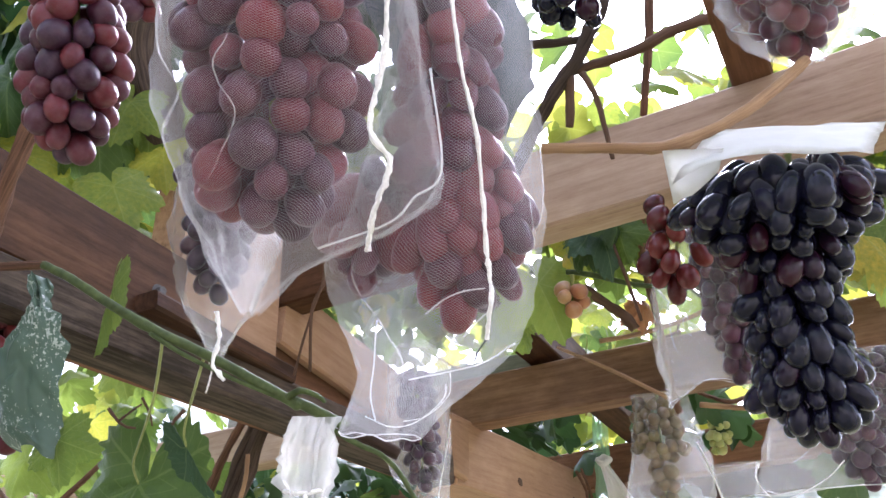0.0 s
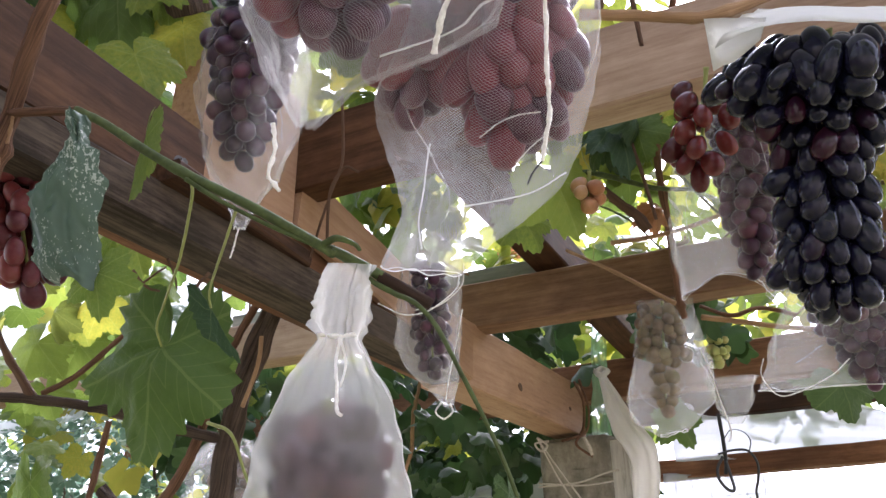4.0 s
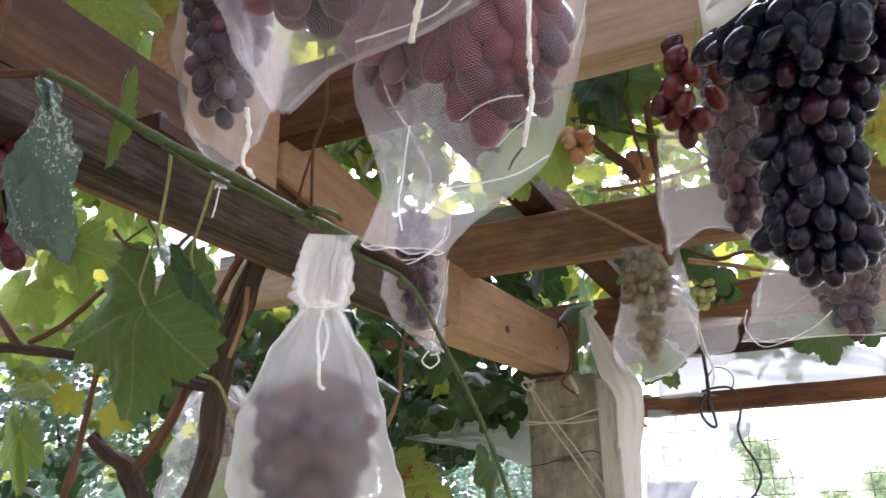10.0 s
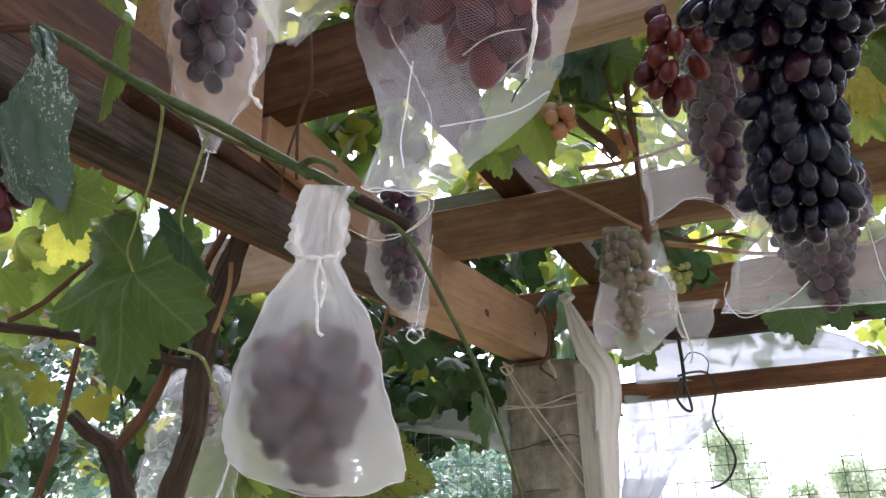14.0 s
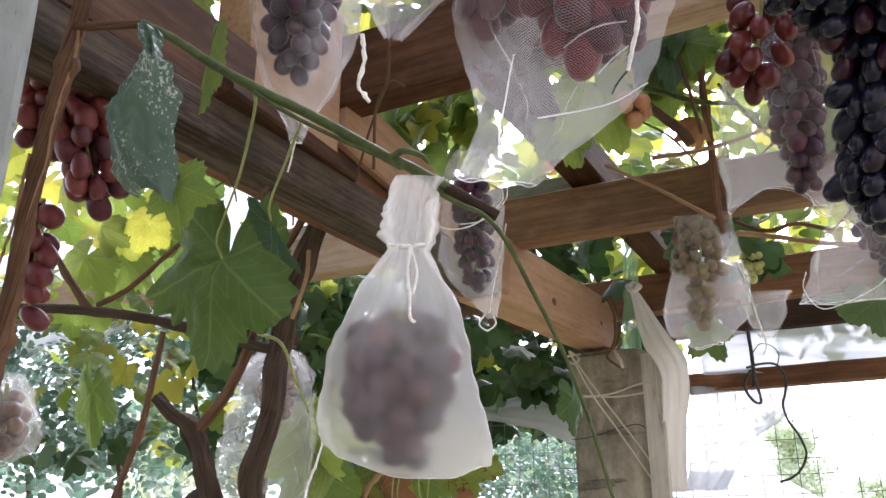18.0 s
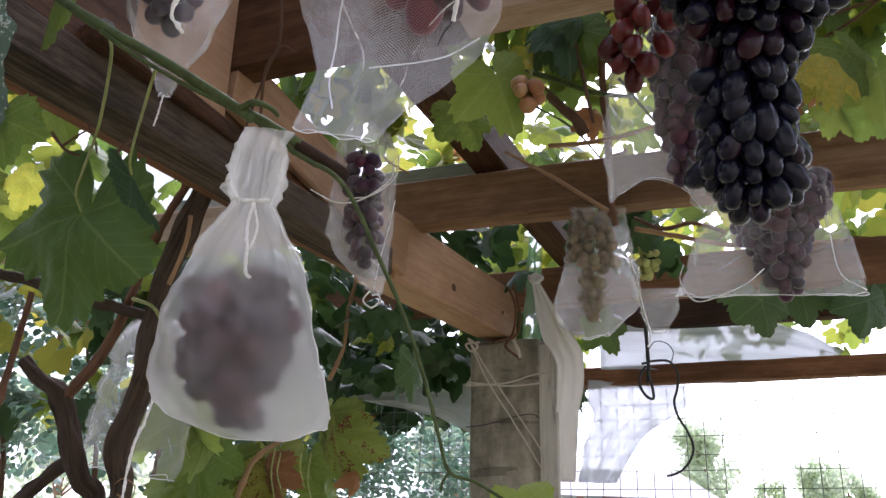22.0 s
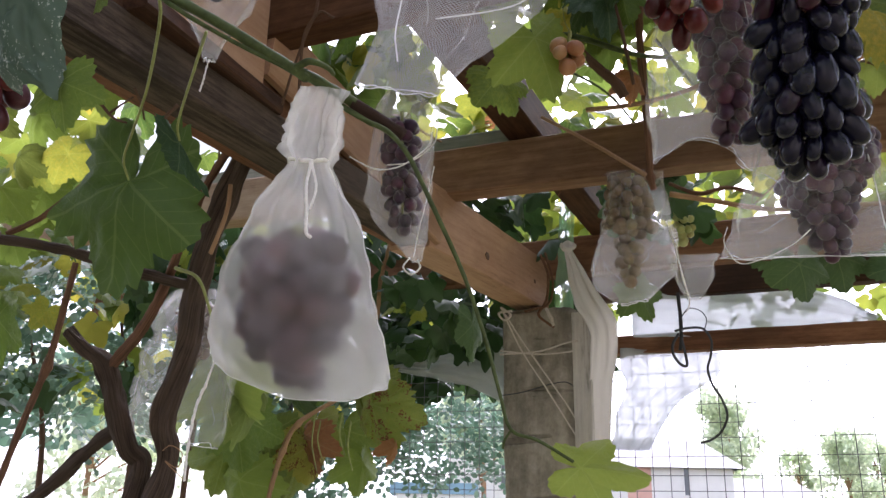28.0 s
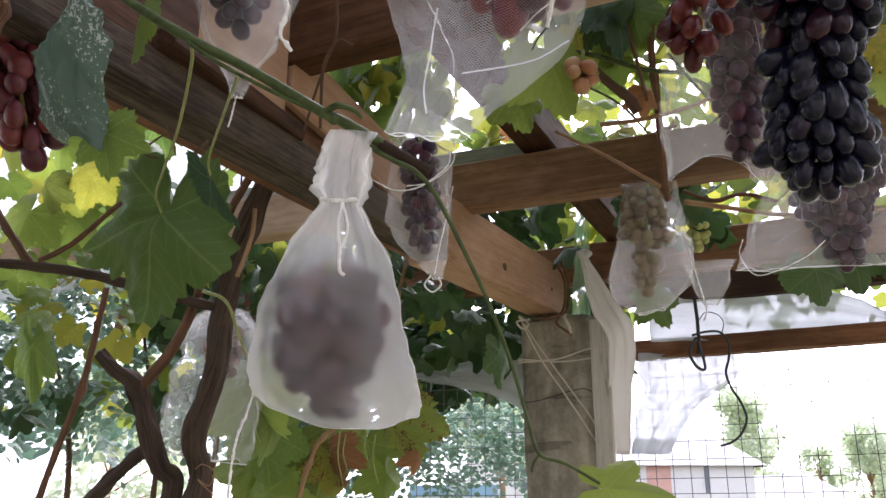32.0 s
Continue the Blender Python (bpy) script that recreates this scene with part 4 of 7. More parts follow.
strip("film", [(0.56, 2.221, 2.087), (0.755, 2.192, 2.083), (0.938, 2.163, 2.076), (1.07, 2.13, 2.058), (1.144, 2.1, 2.036)], ((0, 0.17), (0.5, 0.16), (0.8, 0.10), (1, 0.03)), FILM_HAZE, sheet_a, 8, across=(0, 0.25, 1), folds=0.012, cols=30)
sheet_b = thing("plastic_sheet", PG(0.3, 0.2, 1.8), "clear plastic sheet hanging in folds under the rail", "plastic sheet")
strip("film", [(0.661, 2.231, 1.977), (0.658, 2.254, 1.91), (0.602, 2.284, 1.833), (0.565, 2.321, 1.731)], ((0, 0.27), (0.25, 0.27), (0.55, 0.16), (1, 0.10)), FILM, sheet_b, 11, folds=0.014, cols=24)
sheet_c = thing("plastic_sheet", PG(0.3, -0.4, 1.8), "greyish plastic sheet slung behind the concrete post", "plastic sheet")
strip("film", [(-0.098, 2.444, 1.952), (0.025, 2.438, 1.955), (0.135, 2.432, 1.956), (0.249, 2.431, 1.943)], ((0, 0.006), (0.35, 0.055), (0.7, 0.11), (1, 0.18)), FILM_HAZE, sheet_c, 13, across=(0, 0.3, 1), folds=0.014, cols=26)
tarp = thing("plastic_sheet", (-1.0, 2.35, 2.45), "white translucent plastic sheet stretched beyond the vine leaves", "plastic sheet")
strip("film", [(-1.7, 2.5, 2.36), (-1.3, 2.42, 2.4), (-0.9, 2.36, 2.45), (-0.42, 2.34, 2.52)], ((0, 0.62), (1, 0.56)), TARP, tarp, 19, across=(0, 0.35, 1), folds=0.02, cols=40, steps=16)
strap = thing("black_strap", (0.665, 2.124, 2.082), "curled black plastic strap tied to the rail", "strap")
part("band", tube([(0.649, 2.095, 2.096), (0.655, 2.108, 2.042), (0.66, 2.127, 1.988), (0.658, 2.137, 1.959)], 0.0014, 8, 8, 0.1, flat=3.2), BLACK, strap)
part("band", tube([(0.656, 2.105, 2.035), (0.672, 2.092, 2.055), (0.699, 2.088, 2.049), (0.715, 2.094, 2.029), (0.71, 2.104, 2.002)], 0.0008, 8, 8, 0.1, flat=1.6), BLACK, strap)
part("band", tube([(0.641, 2.117, 2.003), (0.674, 2.108, 2.01), (0.707, 2.102, 2.007), (0.728, 2.11, 1.98), (0.728, 2.123, 1.944), (0.722, 2.134, 1.914), (0.734, 2.145, 1.878), (0.758, 2.156, 1.844), (0.773, 2.169, 1.805), (0.76, 2.182, 1.769), (0.736, 2.19, 1.749), (0.71, 2.194, 1.741)], 0.001, 8, 10, 0.1, flat=3.0), BLACK, strap)
part("band", tube([(0.652, 2.118, 1.998), (0.637, 2.122, 1.973), (0.637, 2.126, 1.948), (0.654, 2.133, 1.925), (0.671, 2.133, 1.922), (0.666, 2.127, 1.955), (0.658, 2.122, 1.987)], 0.0013, 8, 8, 0.1, flat=2.8), BLACK, strap)


# ---- bunches and the net bags round them ----
def bag(at, label, group="net bags"):
    return thing("net_bag", at, label, "net bag", group)


# tied organza bag that hangs from the green shoot
b = bag((-0.039, 0.556, 1.798), "white organza bag tied at the neck round a grape bunch")
sack((-0.039, 0.555, 1.8), (-0.049, 0.621, 1.632), ((0, 0.012), (0.07, 0.0135), (0.13, 0.0146), (0.19, 0.0146), (0.235, 0.0135), (0.262, 0.0112), (0.284, 0.0135), (0.324, 0.0185), (0.40, 0.0278), (0.445, 0.0322), (0.57, 0.0405), (0.66, 0.0447), (0.79, 0.05), (0.9, 0.0545), (0.96, 0.055), (1, 0.0535)),
     ((0, 0.009), (0.1, 0.014), (0.2, 0.012), (0.26, 0.009), (0.33, 0.016), (0.45, 0.025), (0.56, 0.032), (0.78, 0.032), (0.9, 0.022), (0.97, 0.011), (1, 0.002)), NET_DENSE, b, 1.0, 9,
     ((0, 0.14), (0.15, 0.13), (0.26, 0.16), (0.33, 0.06), (0.5, 0.01), (1, 0.004)), 0.003, hem=0.008, neck=0.25, tilt=0.07, belly=0.015, rows=64, sides=90,
     shift=((0, 0.001), (0.07, -0.002), (0.14, -0.0035), (0.24, -0.0045), (0.29, -0.0045), (0.45, -0.006), (0.66, -0.008), (0.79, -0.006), (0.9, -0.004), (1, -0.001)), folds=3, seams=True)
part("neck_tie", tube([(-0.0585, 0.566, 1.757), (-0.0465, 0.561, 1.754), (-0.0345, 0.566, 1.757), (-0.0465, 0.581, 1.762), (-0.0585, 0.571, 1.759)], 0.0013, 6, 6, 0.8), TWINE, b, "white string tied round the neck")
string([(-0.043, 0.558, 1.752), (-0.045, 0.556, 1.735), (-0.043, 0.552, 1.719), (-0.043, 0.555, 1.706), (-0.04, 0.557, 1.703)], b)
string([(-0.043, 0.558, 1.752), (-0.039, 0.556, 1.735), (-0.041, 0.552, 1.719)], b, 0.0008)
string([(-0.104, 0.618, 1.641), (-0.109, 0.622, 1.627), (-0.116, 0.628, 1.61), (-0.12, 0.635, 1.588), (-0.122, 0.642, 1.567)], b, 0.0009, rough=0.9)
bunch((-0.053, 0.592, 1.711), (-0.044, 0.624, 1.624), ((0, 0.034), (0.12, 0.040), (0.3, 0.042), (0.5, 0.041), (0.62, 0.037), (0.72, 0.029), (0.8, 0.0235), (0.9, 0.017), (1, 0.012)), 0.0205, 0.0235, G_MAUVE, "mauve grape bunch inside a white organza bag", 4, flat=0.54, lumpy=0.1, shift=((0, -0.002), (0.4, -0.005), (0.7, -0.0085), (0.9, -0.002), (1, 0.002)), sizes=(0.85, 1.15), spread=0.62)
for at in ((-0.085, 0.62, 1.634), (-0.043, 0.621, 1.625), (-0.035, 0.621, 1.625)):
    part("dry_crumb", tube([Vector(at) - Vector((0.001, 0, 0)), at, Vector(at) + Vector((0.0011, 0, 0.0004))], (0.0009, 0.0006), 6, 3, 0.6), CANE_BLACK, b, "dark crumb caught in the cloth")

# narrow sheer bag behind the shoot's end
b = bag((-0.008, 1.057, 2.034), "small sheer net bag with a drawstring, gathered askew")
sack((-0.013, 1.05, 2.07), (0.015, 1.114, 1.86), ((0, 0.014), (0.07, 0.028), (0.18, 0.036), (0.3, 0.0375), (0.47, 0.040), (0.62, 0.0405), (0.75, 0.032), (0.89, 0.0182), (0.98, 0.0075), (1, 0.005)), ((0, 0.01), (0.15, 0.02), (0.5, 0.03), (0.82, 0.018), (1, 0.004)), NET_SMALL, b, 2.0, 5, ((0, 0.3), (0.15, 0.12), (1, 0.05)), 0.004, rows=54, folds=8,
     shift=((0, 0.002), (0.2, 0.003), (0.47, -0.009), (0.62, -0.015), (0.75, -0.0125), (0.9, -0.005), (1, 0)))
string([(-0.07, 1.037, 1.969), (-0.038, 1.041, 1.955), (-0.006, 1.035, 1.958), (0.026, 1.032, 1.983), (0.031, 1.036, 2.004)], b, 0.0009, rough=1.0)
string([(-0.024, 1.044, 1.962), (0.005, 1.038, 1.965), (0.033, 1.035, 1.989), (0.037, 1.036, 2.02)], b, 0.0007, rough=1.0)
string([(0.034, 1.044, 1.962), (0.027, 1.055, 1.928), (0.017, 1.073, 1.889), (0.011, 1.093, 1.86)], b, 0.0007, rough=1.0)
string([(0.006, 1.103, 1.862), (-0.002, 1.107, 1.85), (0.008, 1.11, 1.842), (0.019, 1.107, 1.85), (0.016, 1.104, 1.86)], b, 0.0012)
bunch((-0.008, 1.06, 2.03), (-0.004, 1.107, 1.893), ((0, 0.022), (0.2, 0.028), (0.45, 0.024), (0.55, 0.03), (0.8, 0.024), (1, 0.012)), 0.0165, 0.0205, G_PURPLE, "small purple grape bunch inside a sheer bag", 5)

# two long bunches in knitted net bags close to the camera
b = bag((-0.01, 0.297, 1.943), "white knitted net bag drawn tight round red grapes")
sack((-0.01, 0.292, 1.952), (-0.038, 0.386, 1.79), ((0, 0.046), (0.17, 0.055), (0.25, 0.057), (0.45, 0.0587), (0.62, 0.0596), (0.7, 0.0554), (0.786, 0.0442), (0.843, 0.03), (0.9, 0.018), (0.954, 0.0095), (1, 0.003)), ((0, 0.036), (0.4, 0.042), (0.6, 0.040), (0.75, 0.030), (0.86, 0.014), (1, 0.003)), NET_MID, b, 3.0, 7,
     ((0, 0.03), (0.6, 0.02), (0.85, 0.08), (1, 0.1)), 0.004, rows=64, sides=90, folds=9, hem=False, shift=((0, 0.002), (0.25, 0.0054), (0.45, 0.0113), (0.62, 0.0204), (0.7, 0.0214), (0.786, 0.0158), (0.843, 0.0083), (0.9, 0.001), (1, 0)), square=0.75)
string([(0.037, 0.275, 1.874), (0.034, 0.29, 1.848), (0.027, 0.301, 1.823), (0.034, 0.308, 1.811), (0.027, 0.319, 1.798), (0.022, 0.336, 1.789)], b, 0.0012, rough=1.3)
string([(0.051, 0.308, 1.857), (0.053, 0.333, 1.824), (0.041, 0.339, 1.815), (0.03, 0.343, 1.806), (-0.001, 0.352, 1.801)], b, 0.0005, HEM, "seam", "white bag seam")
string([(-0.051, 0.381, 1.789), (-0.05, 0.386, 1.778), (-0.053, 0.389, 1.768), (-0.048, 0.393, 1.761)], b, 0.0009, rough=1.2)
bunch((-0.015, 0.295, 1.957), (-0.027, 0.37, 1.825), ((0, 0.034), (0.2, 0.043), (0.6, 0.045), (0.85, 0.036), (1, 0.018)), 0.0195, 0.0235, G_ROSE, "long red grape bunch inside a knitted net bag", 6, spread=0.7, flat=0.72, lumpy=0.3)

b = bag((0.077, 0.329, 1.951), "long white knitted net bag with an empty tapering end")
sack((0.046, 0.328, 1.952), (0.0195, 0.484, 1.761), ((0, 0.026), (0.1, 0.032), (0.27, 0.0355), (0.47, 0.045), (0.6, 0.053), (0.65, 0.0535), (0.7, 0.0515), (0.78, 0.0427), (0.81, 0.0400), (0.885, 0.0292), (0.92, 0.0252), (1, 0.0212)), ((0, 0.03), (0.3, 0.038), (0.6, 0.036), (0.72, 0.024), (0.85, 0.01), (1, 0.0025)), NET_COARSE, b, 4.0, 5,
     ((0, 0.04), (0.6, 0.02), (0.8, 0.02), (1, 0.0)), 0.003, rows=64, sides=90, hem=0.006, folds=8, shift=((0, 0.022), (0.27, 0.025), (0.5, 0.022), (0.62, 0.014), (0.7, 0.0163), (0.79, 0.0164), (0.885, 0.0084), (0.92, 0.0017), (1, -0.0097)), square=0.8)
string([(0.061, 0.311, 1.906), (0.064, 0.328, 1.874), (0.069, 0.342, 1.845), (0.07, 0.364, 1.809), (0.071, 0.378, 1.788), (0.068, 0.392, 1.773)], b, 0.001, rough=1.0)
string([(0.068, 0.392, 1.773), (0.064, 0.398, 1.77), (0.062, 0.402, 1.767)], b, 0.0005, BLACK, "tag", "dark loose thread")
string([(0.082, 0.416, 1.781), (0.068, 0.424, 1.776), (0.054, 0.428, 1.774), (0.03, 0.432, 1.772)], b, 0.0004, HEM, "fold", "doubled white fold of the net", 0.8)
string([(0.018, 0.404, 1.791), (0.016, 0.413, 1.785), (0.014, 0.425, 1.778), (0.011, 0.437, 1.767), (0.012, 0.448, 1.758)], b, 0.0004, HEM, "fold", "twisted white fold of the net", 0.8)
string([(0.041, 0.4, 1.791), (0.05, 0.394, 1.795), (0.059, 0.391, 1.797), (0.069, 0.389, 1.797)], b, 0.00035, HEM, "fold", "white fold of the net", 0.8)
string([(0.058, 0.412, 1.784), (0.065, 0.404, 1.788), (0.071, 0.4, 1.791)], b, 0.00035, HEM, "fold", "white fold of the net", 0.8)
bunch((0.057, 0.352, 1.972), (0.059, 0.445, 1.819), ((0, 0.02), (0.2, 0.029), (0.5, 0.031), (0.8, 0.038), (0.93, 0.032), (1, 0.018)), 0.0185, 0.032, G_ROSE, "long dusky red grape bunch inside a net bag", 7, flat=0.5, spread=0.56, hang=0.4, lumpy=0.2)
bunch((0.0175, 0.41, 1.889), (0.004, 0.444, 1.838), ((0, 0.014), (0.4, 0.026), (0.8, 0.024), (1, 0.014)), 0.0185, 0.0285, G_ROSE, "side shoulder of red grapes inside a net bag", 8, flat=0.5, spread=0.58)

# bagged purple bunch by the rafter's joint
b = bag((-0.136, 0.637, 2.121), "sheer net bag hanging below the side board")
sack((-0.136, 0.637, 2.121), (-0.16, 0.72, 1.913), ((0, 0.03), (0.3, 0.045), (0.55, 0.046), (0.8, 0.028), (0.95, 0.008), (1, 0.004)), ((0, 0.03), (0.5, 0.04), (0.85, 0.014), (1, 0.003)), NET_FINE, b, 5.0, 6, ((0, 0.05), (0.7, 0.04), (1, 0.2)), 0.005)
string([(-0.16, 0.72, 1.914), (-0.164, 0.725, 1.9), (-0.168, 0.73, 1.889)], b, 0.0008, rough=1.2)
bunch((-0.142, 0.644, 2.115), (-0.16, 0.7, 1.961), ((0, 0.03), (0.3, 0.042), (0.6, 0.038), (0.85, 0.022), (1, 0.01)), 0.018, 0.024, G_PURPLE, "purple grape bunch inside a sheer net bag", 9)

# bare red and purple bunch close on the left of the bags
bunch((-0.143, 0.36, 2.009), (-0.153, 0.415, 1.912), ((0, 0.018), (0.3, 0.027), (0.65, 0.03), (0.9, 0.024), (1, 0.012)), 0.0168, 0.0205, G_MIX, "bare bunch of red and violet grapes", 10, limit=70, spread=0.6, sizes=(0.72, 1.1))
bunch((-0.156, 0.442, 2.125), (-0.157, 0.47, 2.076), ((0, 0.02), (1, 0.018)), 0.019, 0.021, G_MIX, "bare bunch of red grapes high in the vine", 11, limit=14)

# big blue-black bunch with a paper cap
bunch((0.303, 0.567, 1.973), (0.315, 0.665, 1.804), ((0, 0.05), (0.09, 0.077), (0.24, 0.054), (0.4, 0.039), (0.57, 0.034), (0.66, 0.035), (0.78, 0.042), (0.86, 0.041), (0.93, 0.03), (0.97, 0.02)), 0.0195, 0.0320, G_DARK, "large bare bunch of blue-black grapes under a paper cap", 12, spread=0.62, flat=0.8, limit=240, hang=0.42, lumpy=0.28, sizes=(0.72, 1.2), shift=((0, 0), (0.25, -0.004), (0.56, -0.011), (0.66, -0.007), (0.8, -0.002), (1, 0.001)))
cap = thing("paper_cap", (0.308, 0.587, 2.015), "white paper sheet folded over the blue-black grape bunch", "paper")
bm = bmesh.new()
grid = []
for i in range(13):
    f = i / 12
    far = Vector((0.279, 0.613, 2.049)).lerp(Vector((0.418, 0.616, 2.049)), f)
    near = Vector((0.202, 0.52, 1.955)).lerp(Vector((0.335, 0.512, 1.939)), f)
    row = []
    for k in range(9):
        g = k / 8
        p = far.lerp(near, g)
        p.z += 0.012 * math.sin(g * 2.2) * (1 - 0.5 * f) + 0.004 * noise.noise(Vector((f * 5, g * 4, 2))) - (0.03 * (1 - f) ** 4 * g)
        row.append(bm.verts.new(p))
    grid.append(row)
for p, q in zip(grid, grid[1:]):
    for k in range(8):
        bm.faces.new((p[k], p[k + 1], q[k + 1], q[k]))
bmesh.ops.solidify(bm, geom=list(bm.faces), thickness=0.0005)
part("sheet", bm, PAPER, cap)
bm = bmesh.new()
grid = []
for i in range(7):
    f = i / 6
    row = [bm.verts.new(Vector((0.207, 0.542, 1.979)).lerp(Vector((0.248, 0.535, 1.973)), f) + Vector((0, 0.004 * noise.noise(Vector((f * 4, k, 1))), -0.046 * k / 4 * (1 - f) ** 0.5))) for k in range(5)]
    grid.append(row)
for p, q in zip(grid, grid[1:]):
    for k in range(4):
        bm.faces.new((p[k], p[k + 1], q[k + 1], q[k]))
bmesh.ops.solidify(bm, geom=list(bm.faces), thickness=0.0005)
part("flap", bm, PAPER, cap, "drooping corner of the sheet")

# small bright red bunch behind it
bunch((0.269, 0.731, 2.067), (0.2585, 0.762, 1.974), ((0, 0.03), (0.4, 0.036), (0.75, 0.033), (1, 0.014)), 0.0205, 0.029, G_RED, "small bare bunch of glossy red grapes", 13, limit=20, hang=0.5)

# bagged purple bunches further off
b = bag((0.322, 0.84, 2.123), "sheer net bag hanging loose below a purple bunch")
sack((0.331, 0.846, 2.135), (0.323, 0.922, 1.916), ((0, 0.05), (0.4, 0.06), (0.8, 0.058), (1, 0.05)), ((0, 0.03), (0.5, 0.035), (0.85, 0.02), (1, 0.003)), NET_SHEER, b, 6.0, 5, ((0, 0.05), (1, 0.05)), 0.007, hem=0.004, folds=9, belly=-0.03)
bunch((0.338, 0.85, 2.123), (0.363, 0.91, 1.948), ((0, 0.03), (0.4, 0.033), (0.6, 0.030), (0.8, 0.027), (1, 0.016)), 0.0185, 0.0255, G_PURPLE, "purple grape bunch inside a sheer net bag", 14, spread=0.66, shift=((0, 0.002), (0.4, -0.0075), (1, -0.008)))
b = bag((0.495, 0.983, 1.994), "wide net bag with a white hem, hanging open below grapes")
sack((0.485, 0.982, 1.997), (0.492, 1.032, 1.853), ((0, 0.06), (0.4, 0.075), (0.75, 0.1), (1, 0.104)), ((0, 0.045), (0.5, 0.05), (0.85, 0.03), (1, 0.004)), NET_FINE, b, 7.0, 6, ((0, 0.05), (1, 0.04)), 0.009, yaw=-0.1, hem=0.006)
string([(0.381, 1.016, 1.882), (0.378, 1.023, 1.863), (0.395, 1.029, 1.842), (0.415, 1.018, 1.842), (0.447, 1.001, 1.855), (0.465, 0.985, 1.87)], b, 0.0007, rough=0.8)
string([(0.534, 0.969, 1.967), (0.549, 0.986, 1.917), (0.564, 1.001, 1.873), (0.595, 1.005, 1.855)], b, 0.0008, rough=0.8)
bunch((0.504, 0.994, 1.991), (0.529, 1.038, 1.86), ((0, 0.052), (0.28, 0.06), (0.42, 0.05), (0.6, 0.039), (0.75, 0.033), (0.9, 0.025), (1, 0.014)), 0.0185, 0.023, G_PURPLE, "tapering purple grape bunch inside a sheer net bag", 15, spread=0.66, flat=0.8, shift=((0, 0.008), (0.28, 0), (0.42, -0.014), (0.88, -0.018), (1, -0.01)))
b = bag((0.358, 1.32, 2.079), "sheer net bag round a bunch of white grapes")
sack((0.356, 1.319, 2.081), (0.361, 1.387, 1.884), ((0, 0.04), (0.35, 0.05), (0.7, 0.068), (0.85, 0.062), (1, 0.02)), ((0, 0.035), (0.5, 0.045), (0.85, 0.025), (1, 0.004)), NET_FINE, b, 8.0, 6, ((0, 0.05), (1, 0.06)), 0.007, yaw=0.1, tilt=-0.25)
string([(0.398, 1.315, 1.997), (0.412, 1.326, 1.963), (0.423, 1.338, 1.926), (0.441, 1.363, 1.882), (0.437, 1.369, 1.865)], b, 0.0013, rough=0.8)
bunch((0.354, 1.333, 2.071), (0.357, 1.388, 1.912), ((0, 0.03), (0.15, 0.042), (0.42, 0.044), (0.52, 0.022), (0.6, 0.026), (0.8, 0.025), (1, 0.016)), 0.021, 0.0225, G_WHITE, "bunch of amber-white grapes inside a sheer net bag", 16, spread=0.74, limit=90, lumpy=0.35, sizes=(0.7, 1.08), shift=((0, -0.009), (0.2, -0.008), (0.45, -0.003), (1, -0.004)))
b = bag((0.567, 1.678, 2.056), "short empty net end hanging below the rafter")
sack((0.556, 1.677, 2.061), (0.561, 1.707, 1.975), ((0, 0.05), (0.5, 0.035), (1, 0.012)), ((0, 0.03), (1, 0.004)), NET_FINE, b, 9.0, 6, ((0, 0.1), (1, 0.1)), 0.006, rows=20, sides=40)
b = bag((0.354, 0.562, 2.179), "sheer net bag above the rafter round a rose bunch")
sack((0.352, 0.555, 2.191), (0.363, 0.604, 2.107), ((0, 0.05), (0.4, 0.062), (0.8, 0.04), (1, 0.012)), ((0, 0.04), (0.6, 0.045), (1, 0.006)), NET_FINE, b, 10.0, 7, ((0, 0.05), (1, 0.2)), 0.006)
bunch((0.352, 0.555, 2.191), (0.354, 0.598, 2.116), ((0, 0.04), (0.5, 0.052), (0.85, 0.028), (1, 0.014)), 0.02, 0.024, G_ROSE, "rose grape bunch inside a sheer bag above the rafter", 17)

# small clusters
bunch((0.551, 1.697, 2.156), (0.547, 1.718, 2.097), ((0, 0.024), (0.5, 0.028), (1, 0.016)), 0.018, 0.019, G_GREEN, "small cluster of green grapes", 18)
bunch((0.194, 0.98, 2.104), (0.191, 0.991, 2.072), ((0, 0.022), (0.6, 0.024), (1, 0.014)), 0.0205, 0.022, G_ORANGE, "few amber-orange grapes beside a leaf", 19, limit=7)
bunch((0.695, 1.194, 2.214), (0.694, 1.21, 2.168), ((0, 0.025), (1, 0.02)), 0.02, 0.021, G_WHITE, "few pale grapes under yellow leaves", 20, limit=7)

# bunches beside the white post
bunch((-0.34, 0.67, 1.947), (-0.319, 0.698, 1.847), ((0, 0.022), (0.4, 0.03), (0.8, 0.027), (1, 0.012)), 0.0185, 0.027, G_WINE, "bare bunch of dull red grapes behind a cane", 21, limit=40, hang=0.75, lumpy=0.4)
bunch((-0.375, 0.681, 1.962), (-0.37, 0.692, 1.905), ((0, 0.022), (1, 0.022)), 0.0195, 0.024, G_WINE, "bare red grapes high behind the white post", 22, limit=16)
bunch((-0.369, 0.703, 1.844), (-0.382, 0.734, 1.753), ((0, 0.02), (0.6, 0.02), (1, 0.012)), 0.019, 0.025, G_WINE, "slim bunch of red grapes behind a cane", 23, limit=26)
bunch((-0.376, 0.685, 1.655), (-0.383, 0.7, 1.61), ((0, 0.012), (0.6, 0.016), (1, 0.01)), 0.02, 0.027, G_RED, "few red grapes low behind the white post", 24, limit=7, hang=0.6)
b = bag((-0.489, 0.899, 1.736), "sheer net bag round pale grapes")
